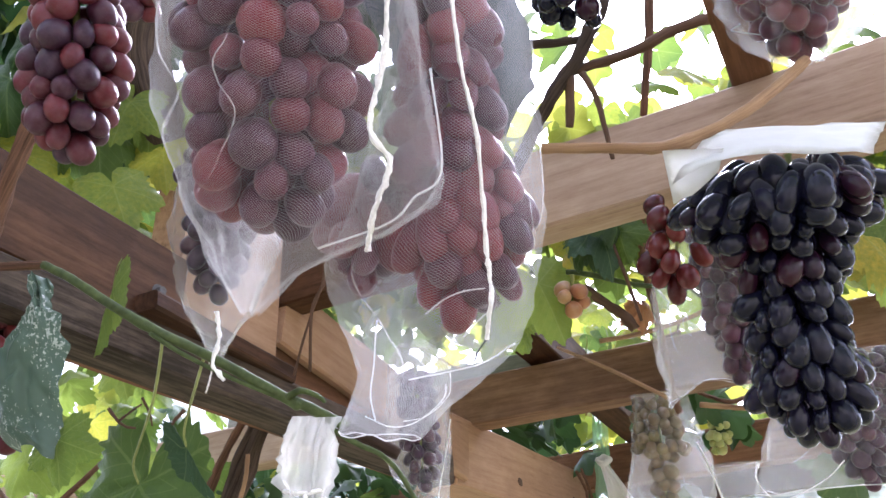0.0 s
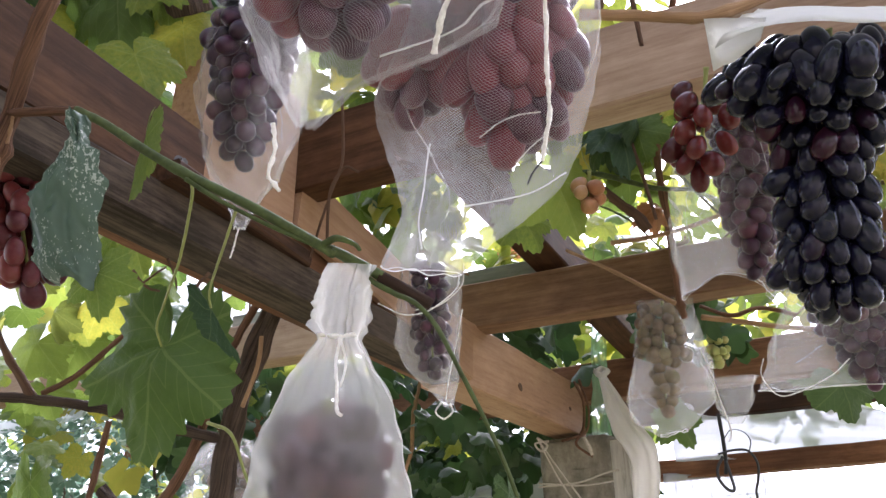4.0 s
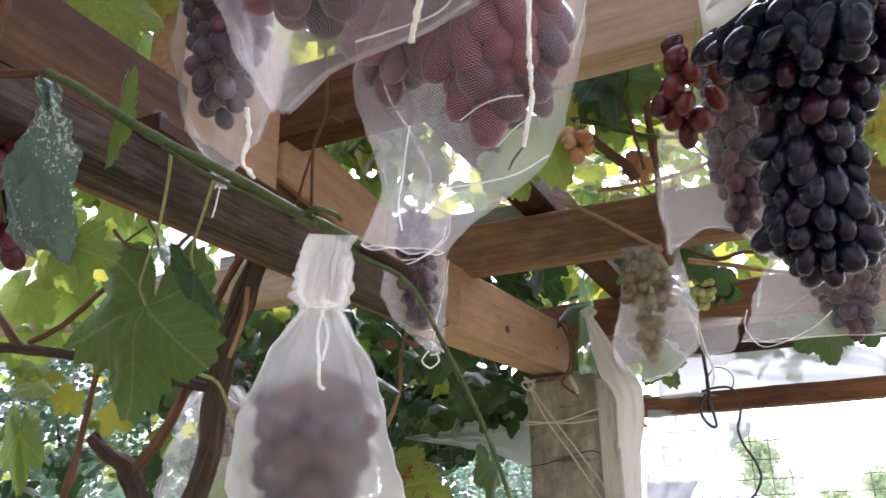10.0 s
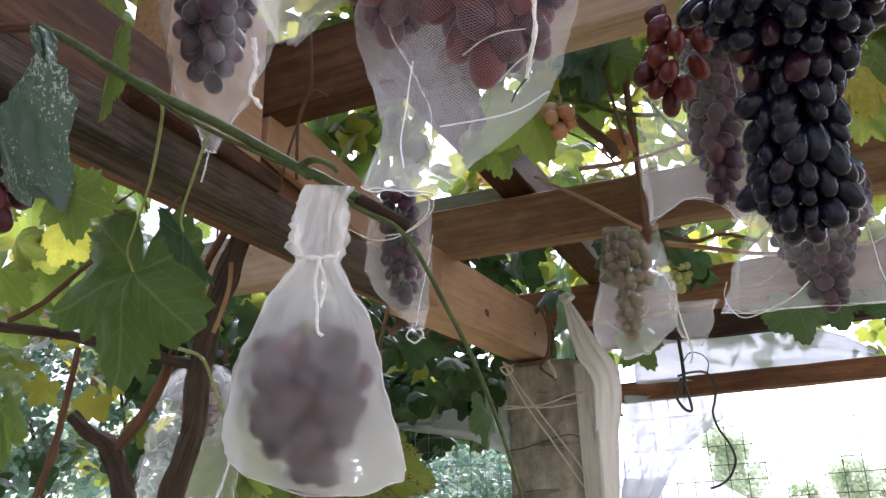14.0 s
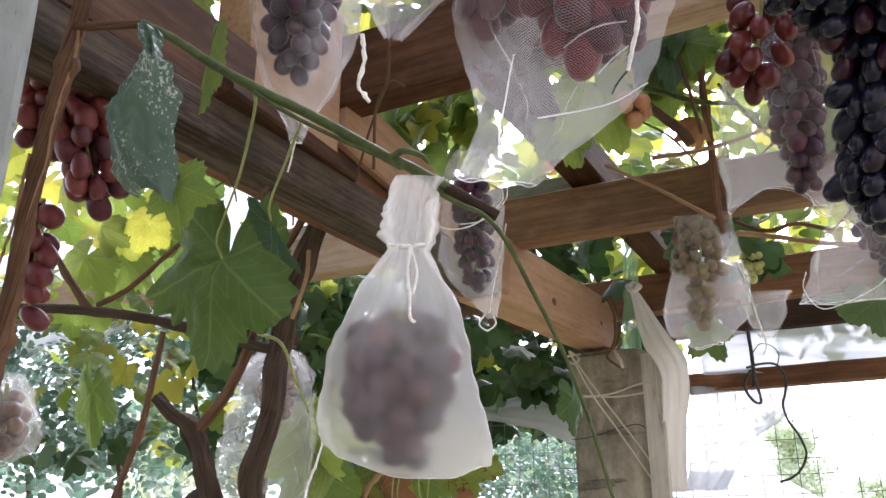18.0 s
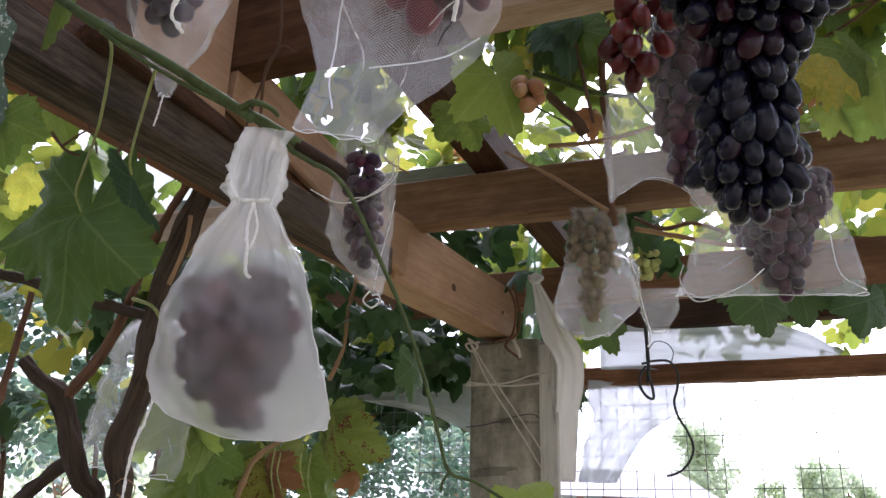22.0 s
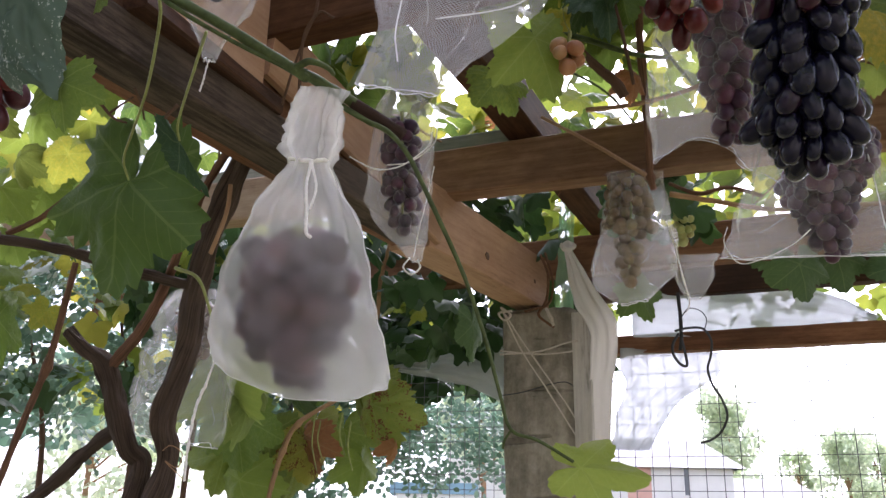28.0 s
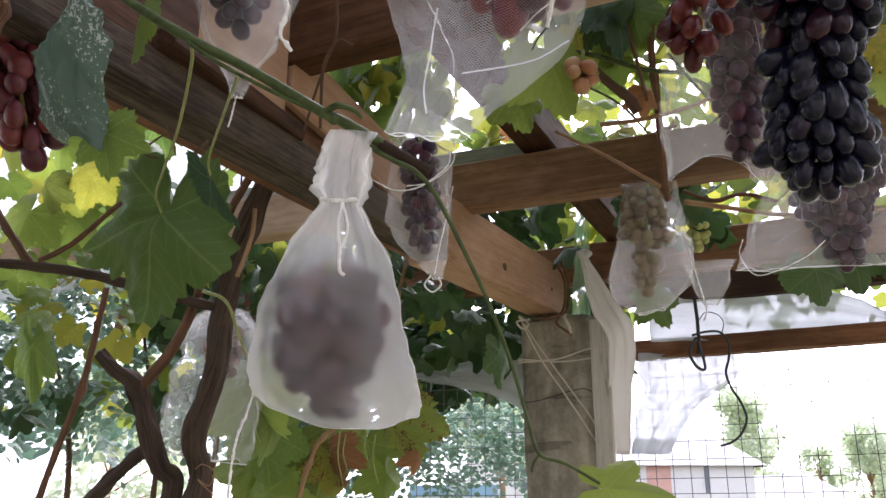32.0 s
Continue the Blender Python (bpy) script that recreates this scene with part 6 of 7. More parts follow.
# hanging leaves that can be told apart
for at, tip, face, size, material, kind, label in (
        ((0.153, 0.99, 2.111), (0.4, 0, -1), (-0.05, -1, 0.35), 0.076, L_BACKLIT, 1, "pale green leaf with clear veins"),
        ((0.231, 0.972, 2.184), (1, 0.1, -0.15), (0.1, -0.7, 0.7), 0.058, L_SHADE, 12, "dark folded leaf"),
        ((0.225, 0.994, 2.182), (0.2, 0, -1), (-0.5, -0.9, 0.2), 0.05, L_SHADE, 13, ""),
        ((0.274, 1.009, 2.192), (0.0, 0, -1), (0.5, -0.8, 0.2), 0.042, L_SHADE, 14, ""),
        ((0.301, 1.095, 2.124), (0.1, 0, -1), (0.1, -1, 0.2), 0.03, L_BROWN, 12, "orange-brown dry leaf"),
        ((0.258, 0.965, 2.168), (0.1, 0, -1), (-0.5, -0.8, 0.2), 0.045, L_GREEN, 3, ""),
        ((-0.267, 1.336, 1.766), (0.05, 0, -1), (-0.75, -0.7, 0.1), 0.085, L_LIME, 12, "drooping yellow-green leaf folded along its rib"),
        ((-0.236, 1.357, 1.762), (0.3, 0, -1), (0.75, -0.7, 0.1), 0.1, L_OLIVE, 14, "drooping yellow-green leaf"),
        ((-0.27, 1.462, 1.7), (0.15, 0, -1), (0.1, -1, 0.25), 0.085, L_GREEN, 15, "broad shaded green leaf"),
        ((-0.2, 1.56, 1.775), (0.2, 0, -1), (-0.4, -0.9, 0.3), 0.06, L_SHADE, 16, ""),
        ((-0.14, 1.58, 1.79), (-0.1, 0, -1), (0.5, -0.8, 0.3), 0.055, L_GREEN, 13, ""),
        ((-0.062, 1.59, 1.74), (0.1, 0, -1), (-0.55, -1, 0.2), 0.084, L_SPOT, 13, "yellowing leaf with brown spots"),
        ((-0.09, 1.64, 1.78), (-0.1, 0, -1), (-0.6, -0.7, 0.1), 0.08, L_OLIVE, 16, ""),
        ((-0.161, 1.615, 1.675), (0.15, 0, -1), (0.6, -0.8, 0.1), 0.07, L_SPOT, 15, "curled brown-spotted leaf"),
        ((-0.185, 1.61, 1.685), (-0.05, 0, -1), (-0.7, -0.7, 0.1), 0.06, L_BROWN, 14, "withered red-brown leaf"),
        ((-0.02, 1.62, 1.675), (0.1, 0, -1), (0.7, -0.7, 0.1), 0.034, L_BROWN, 14, "withered red-brown leaf tip"),
        ((-0.663, 1.485, 2.129), (-0.3, 0, -1), (0.2, -1, 0.3), 0.06, L_CANOPY, 3, ""),
        ((-0.603, 1.541, 2.115), (0.2, 0, -1), (-0.3, -1, 0.2), 0.06, L_CANOPY, 2, ""),
        ((-0.516, 1.503, 2.064), (0.5, 0, -0.8), (0.2, -1, 0.3), 0.05, L_CANOPY, 4, ""),
        ((-0.648, 1.459, 2.045), (0.1, 0, -1), (0.5, -1, 0.2), 0.055, L_GREEN, 1, ""),
        ((-0.429, 1.603, 2.076), (-0.3, 0, -1), (0.2, -1, 0.2), 0.05, L_GREEN, 6, ""),
        ((-0.661, 1.427, 1.982), (0.4, 0, -0.9), (0.3, -1, 0.2), 0.05, L_LIME, 5, ""),
        ((-0.657, 1.565, 2.204), (0.4, 0, -0.8), (0.1, -1, 0.4), 0.05, L_CANOPY, 6, ""),
        ((-0.252, 1.62, 1.687), (0.1, 0, -1), (-0.3, -1, 0.3), 0.075, L_OLIVE, 14, ""),
        ((-0.175, 1.712, 1.724), (-0.2, 0, -1), (0.3, -1, 0.2), 0.07, L_OLIVE, 12, ""),
        ((-0.126, 1.766, 1.714), (0.15, 0, -1), (-0.4, -1, 0.2), 0.07, L_GREEN, 15, ""),
        ((-0.208, 1.689, 1.634), (-0.1, 0, -1), (0.5, -1, 0.2), 0.065, L_OLIVE, 13, ""),
        ((-0.088, 1.734, 1.649), (0.1, 0, -1), (0.4, -1, 0.3), 0.06, L_LIME, 16, ""),
        ((-0.31, 1.579, 1.654), (-0.2, 0, -1), (0.3, -1, 0.3), 0.075, L_GREEN, 12, ""),
        ((-0.278, 1.542, 1.606), (0.2, 0, -1), (-0.4, -1, 0.3), 0.07, L_LIME, 14, ""),
        ((0.51, 0.881, 2.093), (1, 0, -0.25), (0.1, -0.6, 0.8), 0.06, L_CANOPY, 21, "broad half-shaded green leaf"),
        ((0.565, 0.919, 2.126), (0.5, 0, -0.9), (0.1, -1, 0.3), 0.06, L_CANOPY, 3, ""),
        ((0.604, 0.928, 2.1), (0.1, 0, -1), (-0.2, -1, 0.3), 0.06, L_LIME, 1, ""),
        ((0.627, 1.074, 2.135), (0.6, 0, -0.5), (0, -1, 0.4), 0.045, L_LIME, 6, ""),
        ((0.677, 1.072, 2.133), (-0.3, 0, -0.7), (0.2, -1, 0.3), 0.045, L_LIME, 2, ""),
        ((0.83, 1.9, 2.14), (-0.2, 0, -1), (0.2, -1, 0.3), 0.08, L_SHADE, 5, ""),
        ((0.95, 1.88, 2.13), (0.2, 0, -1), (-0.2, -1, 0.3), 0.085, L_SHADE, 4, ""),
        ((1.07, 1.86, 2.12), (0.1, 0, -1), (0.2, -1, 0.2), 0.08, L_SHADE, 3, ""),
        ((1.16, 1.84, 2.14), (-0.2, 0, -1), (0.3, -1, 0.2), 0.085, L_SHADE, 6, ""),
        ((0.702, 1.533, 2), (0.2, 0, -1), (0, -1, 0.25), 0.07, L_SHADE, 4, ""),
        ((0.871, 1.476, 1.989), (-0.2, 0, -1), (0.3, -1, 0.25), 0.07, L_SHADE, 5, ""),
        ((0.45, 1.709, 1.99), (0.5, 0, -0.9), (0, -1, 0.25), 0.062, L_MID, 6, ""),
        ((0.682, 1.08, 2.239), (0.7, 0, -0.5), (0, -0.8, -0.6), 0.045, L_CANOPY, 2, ""),
        ((0.751, 1.194, 2.206), (0.3, 0, -1), (0.2, -1, 0.3), 0.05, L_CANOPY, 3, ""),
        ((0.739, 1.248, 2.205), (-0.6, 0, -0.6), (0, -1, 0.3), 0.05, L_LIME, 6, "yellow leaf"),
        ((0.386, 0.946, 2.051), (-0.6, 0, -0.8), (0, -1, 0.3), 0.05, L_GREEN, 1, ""),
        ((-0.361, 0.726, 2.325), (0.2, 0, -1), (0.2, -1, -0.2), 0.075, L_MID, 4, ""),
        ((-0.655, 1.271, 2.14), (-0.3, 0, -1), (0.0, -1, 0.1), 0.05, L_OLIVE, 31, ""),
        ((-0.634, 1.316, 2.027), (-0.5, 0, -1), (0.3, -1, 0.1), 0.06, L_LIME, 33, ""),
        ((-0.594, 1.367, 2.044), (-0.3, 0, -1), (0.5, -1, 0.2), 0.065, L_LIME, 34, ""),
        ((-0.553, 1.398, 2.118), (0.3, 0, -1), (-0.0, -1, 0.3), 0.055, L_CANOPY, 35, ""),
        ((-0.622, 1.368, 2.178), (-0.3, 0, -1), (0.1, -1, 0.3), 0.05, L_LIME, 36, ""),
        ((-0.536, 1.474, 2.206), (0.0, 0, -1), (0.2, -1, 0.3), 0.06, L_CANOPY, 37, ""),
        ((-0.531, 1.45, 2.127), (-0.4, 0, -1), (0.3, -1, 0.2), 0.055, L_GREEN, 33, ""),
        ((-0.588, 1.256, 2.057), (-0.2, 0, -1), (-0.5, -1, 0.3), 0.045, L_OLIVE, 38, ""),
        ((-0.534, 1.549, 2.294), (0.3, 0, -1), (-0.1, -1, 0.4), 0.06, L_CANOPY, 35, ""),
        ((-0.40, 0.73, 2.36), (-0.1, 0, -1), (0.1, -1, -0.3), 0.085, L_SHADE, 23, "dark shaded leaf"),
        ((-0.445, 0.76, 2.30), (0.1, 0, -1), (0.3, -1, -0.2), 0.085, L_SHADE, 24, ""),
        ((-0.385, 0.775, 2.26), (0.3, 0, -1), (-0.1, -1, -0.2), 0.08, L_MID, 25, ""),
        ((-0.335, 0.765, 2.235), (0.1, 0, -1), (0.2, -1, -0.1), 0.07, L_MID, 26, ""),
        ((-0.285, 0.775, 2.262), (0.0, 0, -1), (-0.2, -1, -0.1), 0.062, L_GREEN, 4, ""),
        ((-0.27, 0.80, 2.21), (0.2, 0, -1), (0.2, -1, 0.1), 0.05, L_CANOPY, 6, ""),
        ((-0.43, 0.79, 2.215), (0.2, 0, -1), (0.2, -1, 0.1), 0.06, L_CANOPY, 2, ""),
        ((-0.32, 0.82, 2.264), (0.1, 0, -1), (-0.2, -1, 0.1), 0.055, L_GREEN, 1, ""),
        ((-0.283, 0.729, 2.223), (-0.3, 0, -0.9), (0.2, -1, 0.4), 0.05, L_CANOPY, 6, ""),
        ((-0.286, 0.733, 2.117), (0.4, 0, -0.9), (0.2, -1, 0.4), 0.055, L_CANOPY, 3, ""),
        ((-0.146, 0.957, 2.385), (0.3, 0, -0.9), (0.2, -1, 0.4), 0.06, L_GREEN, 1, ""),
        ((-0.087, 0.99, 2.434), (-0.4, 0, -0.9), (0.2, -1, 0.2), 0.065, L_CANOPY, 4, ""),
        ((-0.129, 1.062, 2.401), (0.1, 0, -1), (-0.2, -1, 0.3), 0.06, L_GREEN, 3, ""),
        ((-0.051, 1.057, 2.414), (0.4, 0, -0.8), (0, -1, 0.5), 0.06, L_CANOPY, 6, ""),
        ((0.121, 1.136, 2.14), (0.5, 0, -0.9), (0.2, -1, 0.4), 0.06, L_CANOPY, 3, ""),
        ((-0.511, 1.251, 2.058), (-0.4, 0, -0.9), (0.2, -1, 0.3), 0.05, L_CANOPY, 2, ""),
        ((-0.567, 1.305, 2.061), (0.3, 0, -0.9), (-0.2, -1, 0.1), 0.045, L_CANOPY, 4, ""),
        ((-0.363, 0.988, 2.031), (0.3, 0, -1), (0, -1, -0.2), 0.04, L_GREEN, 6, "")):
    put_leaf(at, tip, face, size, material, vine if Vector(at).x < 0.05 else vine3, kind, label, droop=0.7 if kind > 10 else 0.3, fold=0.45 if kind > 10 else 0.12, wave=0.2 if kind > 10 else 0.07)

hung = put_leaf((-0.449, 1.012, 1.753), (0.12, 0, -1), (0.3, -1, 0), 0.065, L_GREEN, vine, 17, "narrow drooping leaf", droop=0.3, fold=0.3, wave=0.15)
hung.matrix_basis = hung.matrix_basis @ Matrix.Diagonal((1, 0.42, 1, 1))
part("twig", tube([(-0.256, 0.74, 1.884), (-0.248, 0.743, 1.874), (-0.241, 0.747, 1.869), (-0.233, 0.75, 1.868)], (0.0016, 0.001), 7, 6, 0.3), CANE_DARK, vine2)
part("twig", tube([(-0.223, 0.73, 1.882), (-0.235, 0.737, 1.878), (-0.246, 0.743, 1.873)], (0.0008, 0.0012), 7, 6, 0.3), CANE_DARK, vine2)
part("twig", tube([(-0.215, 0.71, 1.88), (-0.212, 0.723, 1.871), (-0.213, 0.735, 1.864)], (0.0012, 0.0009), 7, 6, 0.3), CANE_DARK, vine2)
part("twig", tube([(-0.182, 0.722, 1.872), (-0.189, 0.724, 1.865), (-0.195, 0.727, 1.858)], (0.0018, 0.0014), 7, 6, 0.3), CANE_DARK, vine2)
put_leaf((0.254, 0.952, 2.177), (0.1, 0, -1), (0.6, -0.8, 0.1), 0.034, L_SHADE, vine3, 18, "withered dark leaf", droop=0.6, fold=0.5, wave=0.2)
put_leaf((0.249, 1.047, 2.207), (-0.5, 0, -1), (0.4, -0.8, 0.3), 0.03, L_BROWN, vine3, 18, "brown dry leaf", droop=0.6, fold=0.5, wave=0.2)

# canopy: single leaves over the near bays
rng = random.Random(21)


def canopy(count, s, n, z, material, parent, size=(0.036, 0.057), hang=0.6):
    for _ in range(count):
        p = PG(rng.uniform(*s), rng.uniform(*n), rng.uniform(*z))
        if noise.noise(Vector((p.x * 2.4, p.y * 2.4, p.z * 3))) < -0.22:
            continue
        if p.z < 2.29 and abs((p - ORIGIN).dot(N_AX) - 0.13) < 0.08 and (p - ORIGIN).dot(S_AX) < 0.1:
            continue  # the purlin stays clear of leaves
        th = rng.uniform(0, 6.283)
        tip = Vector((math.cos(th), math.sin(th), -rng.uniform(0.1, hang * 2)))
        face = Vector((rng.uniform(-0.7, 0.7), rng.uniform(-0.8, 0.6), rng.uniform(0.3, 1)))
        put_leaf(p, tip, face, rng.uniform(*size), material, parent, rng.randint(1, 6), droop=0.3)


canopy(202, (-0.9, -0.62), (-0.1, 1.3), (2.27, 2.45), L_CANOPY, vine3)
canopy(81, (-0.48, 0.05), (-0.1, 1.5), (2.25, 2.42), L_CANOPY, vine3)
canopy(81, (-0.5, -0.1), (-1.3, -0.15), (2.0, 2.4), L_CANOPY, vine)
canopy(22, (-1.0, -0.6), (-1.3, -0.72), (1.98, 2.3), L_CANOPY, vine, (0.032, 0.05))
canopy(75, (-1.0, -0.6), (-1.4, -0.70), (1.98, 2.38), L_GREEN, vine, (0.035, 0.055))
canopy(35, (-1.3, -0.9), (-0.5, -0.12), (2.12, 2.35), L_CANOPY, vine)

# thin canes and withered leaves between the rafters
for i in range(26):
    s0, n0 = rng.uniform(-1.0, 0.25), rng.uniform(-0.1, 1.3)
    z0 = rng.uniform(2.17, 2.3)
    ln, th = rng.uniform(0.12, 0.4), rng.uniform(0, 6.283)
    ds, dn = ln * math.cos(th), ln * math.sin(th)
    pts = [PG(s0, n0, z0), PG(s0 + ds * 0.4, n0 + dn * 0.4, z0 + rng.uniform(-0.03, 0.03)), PG(s0 + ds * 0.7 + 0.02, n0 + dn * 0.7, z0 + rng.uniform(-0.04, 0.04)), PG(s0 + ds, n0 + dn, z0 + rng.uniform(-0.05, 0.05))]
    part("cane", tube(pts, (rng.uniform(0.0022, 0.0035), 0.0014), 7, 6, 0.25, nodes=((0.4, 0.4, 0.03),)), rng.choice((CANE, CANE_PALE, CANE_DARK, STEM_GREEN)), vine3)
# curled tendrils hanging from the canopy
for i in range(24):
    c = PG(rng.uniform(-1.0, 0.2), rng.uniform(-0.6, 1.2), rng.uniform(2.2, 2.28))
    if abs((c - ORIGIN).dot(N_AX) + 0.04) < 0.09:
        continue
    ln, ph, rad = rng.uniform(0.04, 0.11), rng.uniform(0, 6.283), rng.uniform(0.004, 0.012)
    pts = [c + Vector((rad * math.sin(ph + 5 * k / 6) * k / 6, rad * math.cos(ph + 5 * k / 6) * k / 6, 0.03 - ln * k / 6)) for k in range(7)]
    part("tendril", tube(pts, (0.0011, 0.0006), 6, 5, 0.2), rng.choice((STEM_YELLOW, STEM_GREEN, CANE)), vine3)
canopy(22, (-0.85, 0.1), (-0.3, 1.3), (2.27, 2.4), L_BROWN, vine3, (0.03, 0.05))
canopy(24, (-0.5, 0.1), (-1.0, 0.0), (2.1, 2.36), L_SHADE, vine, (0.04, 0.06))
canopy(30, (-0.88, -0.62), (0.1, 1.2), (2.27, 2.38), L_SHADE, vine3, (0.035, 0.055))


canopy(24, (-1.0, -0.75), (-0.2, 0.3), (2.3, 2.5), L_CANOPY, vine3)
canopy(30, (-1.0, -0.8), (-0.22, 0.06), (2.4, 2.62), L_CANOPY, vine3)
canopy(14, (-1.0, -0.8), (-0.22, 0.06), (2.4, 2.62), L_SHADE, vine3)


def leaf_mass(name, count, box, size, material, parent, label, spokes=26, rings=2, hang=0.8, gap=-0.3, scale=2.0, pg=True, lobe=1.0):
    """Many leaves of one mass of foliage, joined."""
    verts, faces, uvs = [], [], []
    base = []
    for kind in range(4):
        bm = leaf_bm(kind + 10, rings, spokes, 0.3, 0.12, 0.1, lobe, 0.8 if lobe else 0.0)
        bm.verts.ensure_lookup_table()
        bm.verts.index_update()
        uvl = bm.loops.layers.uv.verify()
        base.append(([v.co.copy() for v in bm.verts], [[v.index for v in f.verts] for f in bm.faces], [tuple(lp[uvl].uv) for f in bm.faces for lp in f.loops]))
        bm.free()
    for _ in range(count):
        c = [rng.uniform(*q) for q in box]
        p = PG(*c) if pg else Vector(c)
        if noise.noise(p * scale) < gap:
            continue
        th = rng.uniform(0, 6.283)
        if p.z < 2.29 and abs((p - ORIGIN).dot(N_AX) - 0.13) < 0.08 and abs((p - ORIGIN).dot(S_AX) + 0.5) < 0.6:
            continue
        m = leaf_pose(p, (math.cos(th), math.sin(th), -rng.uniform(0, hang * 2)), (rng.uniform(-1, 1), rng.uniform(-1, 0.8), rng.uniform(0.1, 1)), rng.uniform(*size))
        vs, fs, us = rng.choice(base)
        uvs += us
        o = len(verts)
        verts += [tuple(m @ v) for v in vs]
        faces += [[i + o for i in f] for f in fs]
    me = bpy.data.meshes.new(name)
    me.from_pydata(verts, [], faces)
    me.uv_layers.new(name="UVMap").data.foreach_set("uv", np.array(uvs, np.float32).ravel())
    me.shade_smooth()
    me.materials.append(material)
    ob = new(name, me)
    if parent:
        ob.parent = parent
        ob.matrix_parent_inverse = parent.matrix_basis.inverted()
    return tagged(ob, label, kind="stuff")


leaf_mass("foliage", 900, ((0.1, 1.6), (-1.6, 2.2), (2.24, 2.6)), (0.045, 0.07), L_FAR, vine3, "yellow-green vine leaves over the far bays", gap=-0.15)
leaf_mass("foliage", 200, ((-1.0, 0.1), (0.9, 2.6), (2.15, 2.5)), (0.045, 0.07), L_FAR, vine3, "vine leaves over the outer bays")
leaf_mass("foliage", 260, ((-0.9, 1.2), (-2.2, -0.9), (1.9, 2.6)), (0.045, 0.07), L_FAR, vine, "backlit yellow-green vine leaves", gap=-0.2)
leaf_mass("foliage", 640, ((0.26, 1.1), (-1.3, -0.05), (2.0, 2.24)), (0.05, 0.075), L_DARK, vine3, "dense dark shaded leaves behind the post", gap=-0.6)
# out-of-view leaves overhead, added only to hold back light from behind
leaf_mass("foliage", 1900, ((-3.4, -1.45), (-2.8, 3.0), (2.3, 2.6)), (0.05, 0.08), L_FAR, vine3, "unseen leaf roof added to shade the near side", 14, 1, gap=-0.2, scale=3.5)
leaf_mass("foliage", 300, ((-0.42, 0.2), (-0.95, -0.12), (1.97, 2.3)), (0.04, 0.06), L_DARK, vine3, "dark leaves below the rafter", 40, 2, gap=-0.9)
leaf_mass("foliage", 210, ((-0.9, -0.6), (-0.1, 1.5), (2.27, 2.46)), (0.034, 0.056), L_CANOPY_MASS, vine3, "vine leaves lying over the near bay", 60, 3, gap=-0.9)
leaf_mass("foliage", 168, ((-0.48, 0.05), (-0.1, 1.6), (2.24, 2.46)), (0.034, 0.056), L_CANOPY_MASS, vine3, "vine leaves lying over the middle bay", 60, 3, gap=-0.9)
leaf_mass("foliage", 154, ((-1.55, -0.85), (-1.0, -0.1), (2.13, 2.45)), (0.034, 0.056), L_CANOPY_MASS, vine, "vine leaves beside the main beam", 60, 3, gap=-0.5)
leaf_mass("foliage", 420, ((-0.5, 0.6), (-0.2, 1.7), (2.4, 2.75)), (0.034, 0.056), L_CANOPY_MASS, vine3, "upper vine leaves over the middle bay", 40, 2, gap=-0.2, scale=3.0)
leaf_mass("foliage", 520, ((-1.0, 0.6), (-0.4, 1.8), (2.5, 2.9)), (0.036, 0.058), L_CANOPY_MASS, vine3, "topmost vine leaves over the near bays", 40, 2, gap=-0.3, scale=3.0)
leaf_mass("foliage", 420, ((0.4, 1.8), (-0.4, 2.4), (2.45, 3.0)), (0.045, 0.07), L_FAR, vine3, "upper vine leaves over the far bays", 24, 2, gap=-0.25, scale=2.5)
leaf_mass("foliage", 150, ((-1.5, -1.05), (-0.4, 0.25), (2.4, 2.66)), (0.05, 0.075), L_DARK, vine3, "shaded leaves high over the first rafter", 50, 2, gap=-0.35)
leaf_mass("foliage", 45, ((-0.95, -0.6), (-0.25, 0.02), (2.22, 2.34)), (0.034, 0.056), L_CANOPY_MASS, vine3, "vine leaves between beam and purlin", 60, 3, gap=-0.9)
leaf_mass("foliage", 70, ((-0.3, 0.02), (-0.1, 0.4), (2.16, 2.26)), (0.04, 0.06), L_DARK, vine3, "dark leaves over the end of the main beam", 50, 2, gap=-0.9)
leaf_mass("foliage", 45, ((-0.95, -0.6), (0.25, 0.7), (2.22, 2.3)), (0.034, 0.056), L_CANOPY_MASS, vine3, "vine leaves beside the first rafter", 60, 3, gap=-0.9)


# ---- beyond the pergola ----
def ground_mat():
    m, n, l, b = mat("dry_garden_soil", 0.95, 0.1)
    t = node(n, "ShaderNodeTexNoise", Scale=1.2, Detail=9.0, Roughness=0.7)
    l.new(mapped(n, l, (1, 1, 1)), t.inputs["Vector"])
    r = ramp(n, (0.35, (0.10, 0.13, 0.05)), (0.6, (0.24, 0.20, 0.13)))
    l.new(t.outputs["Fac"], r.inputs[0])
    l.new(r.outputs[0], b.inputs["Base Color"])
    return m


bm = bmesh.new()
bmesh.ops.create_grid(bm, x_segments=60, y_segments=60, size=600)
for v in bm.verts:
    r = v.co.length
    v.co.z = 0 if r < 25 else 0.4 * noise.noise(v.co * 0.01)
tagged(link_mesh("ground", bm, ground_mat()), "bare garden soil with thin grass", "ground", kind="structure")

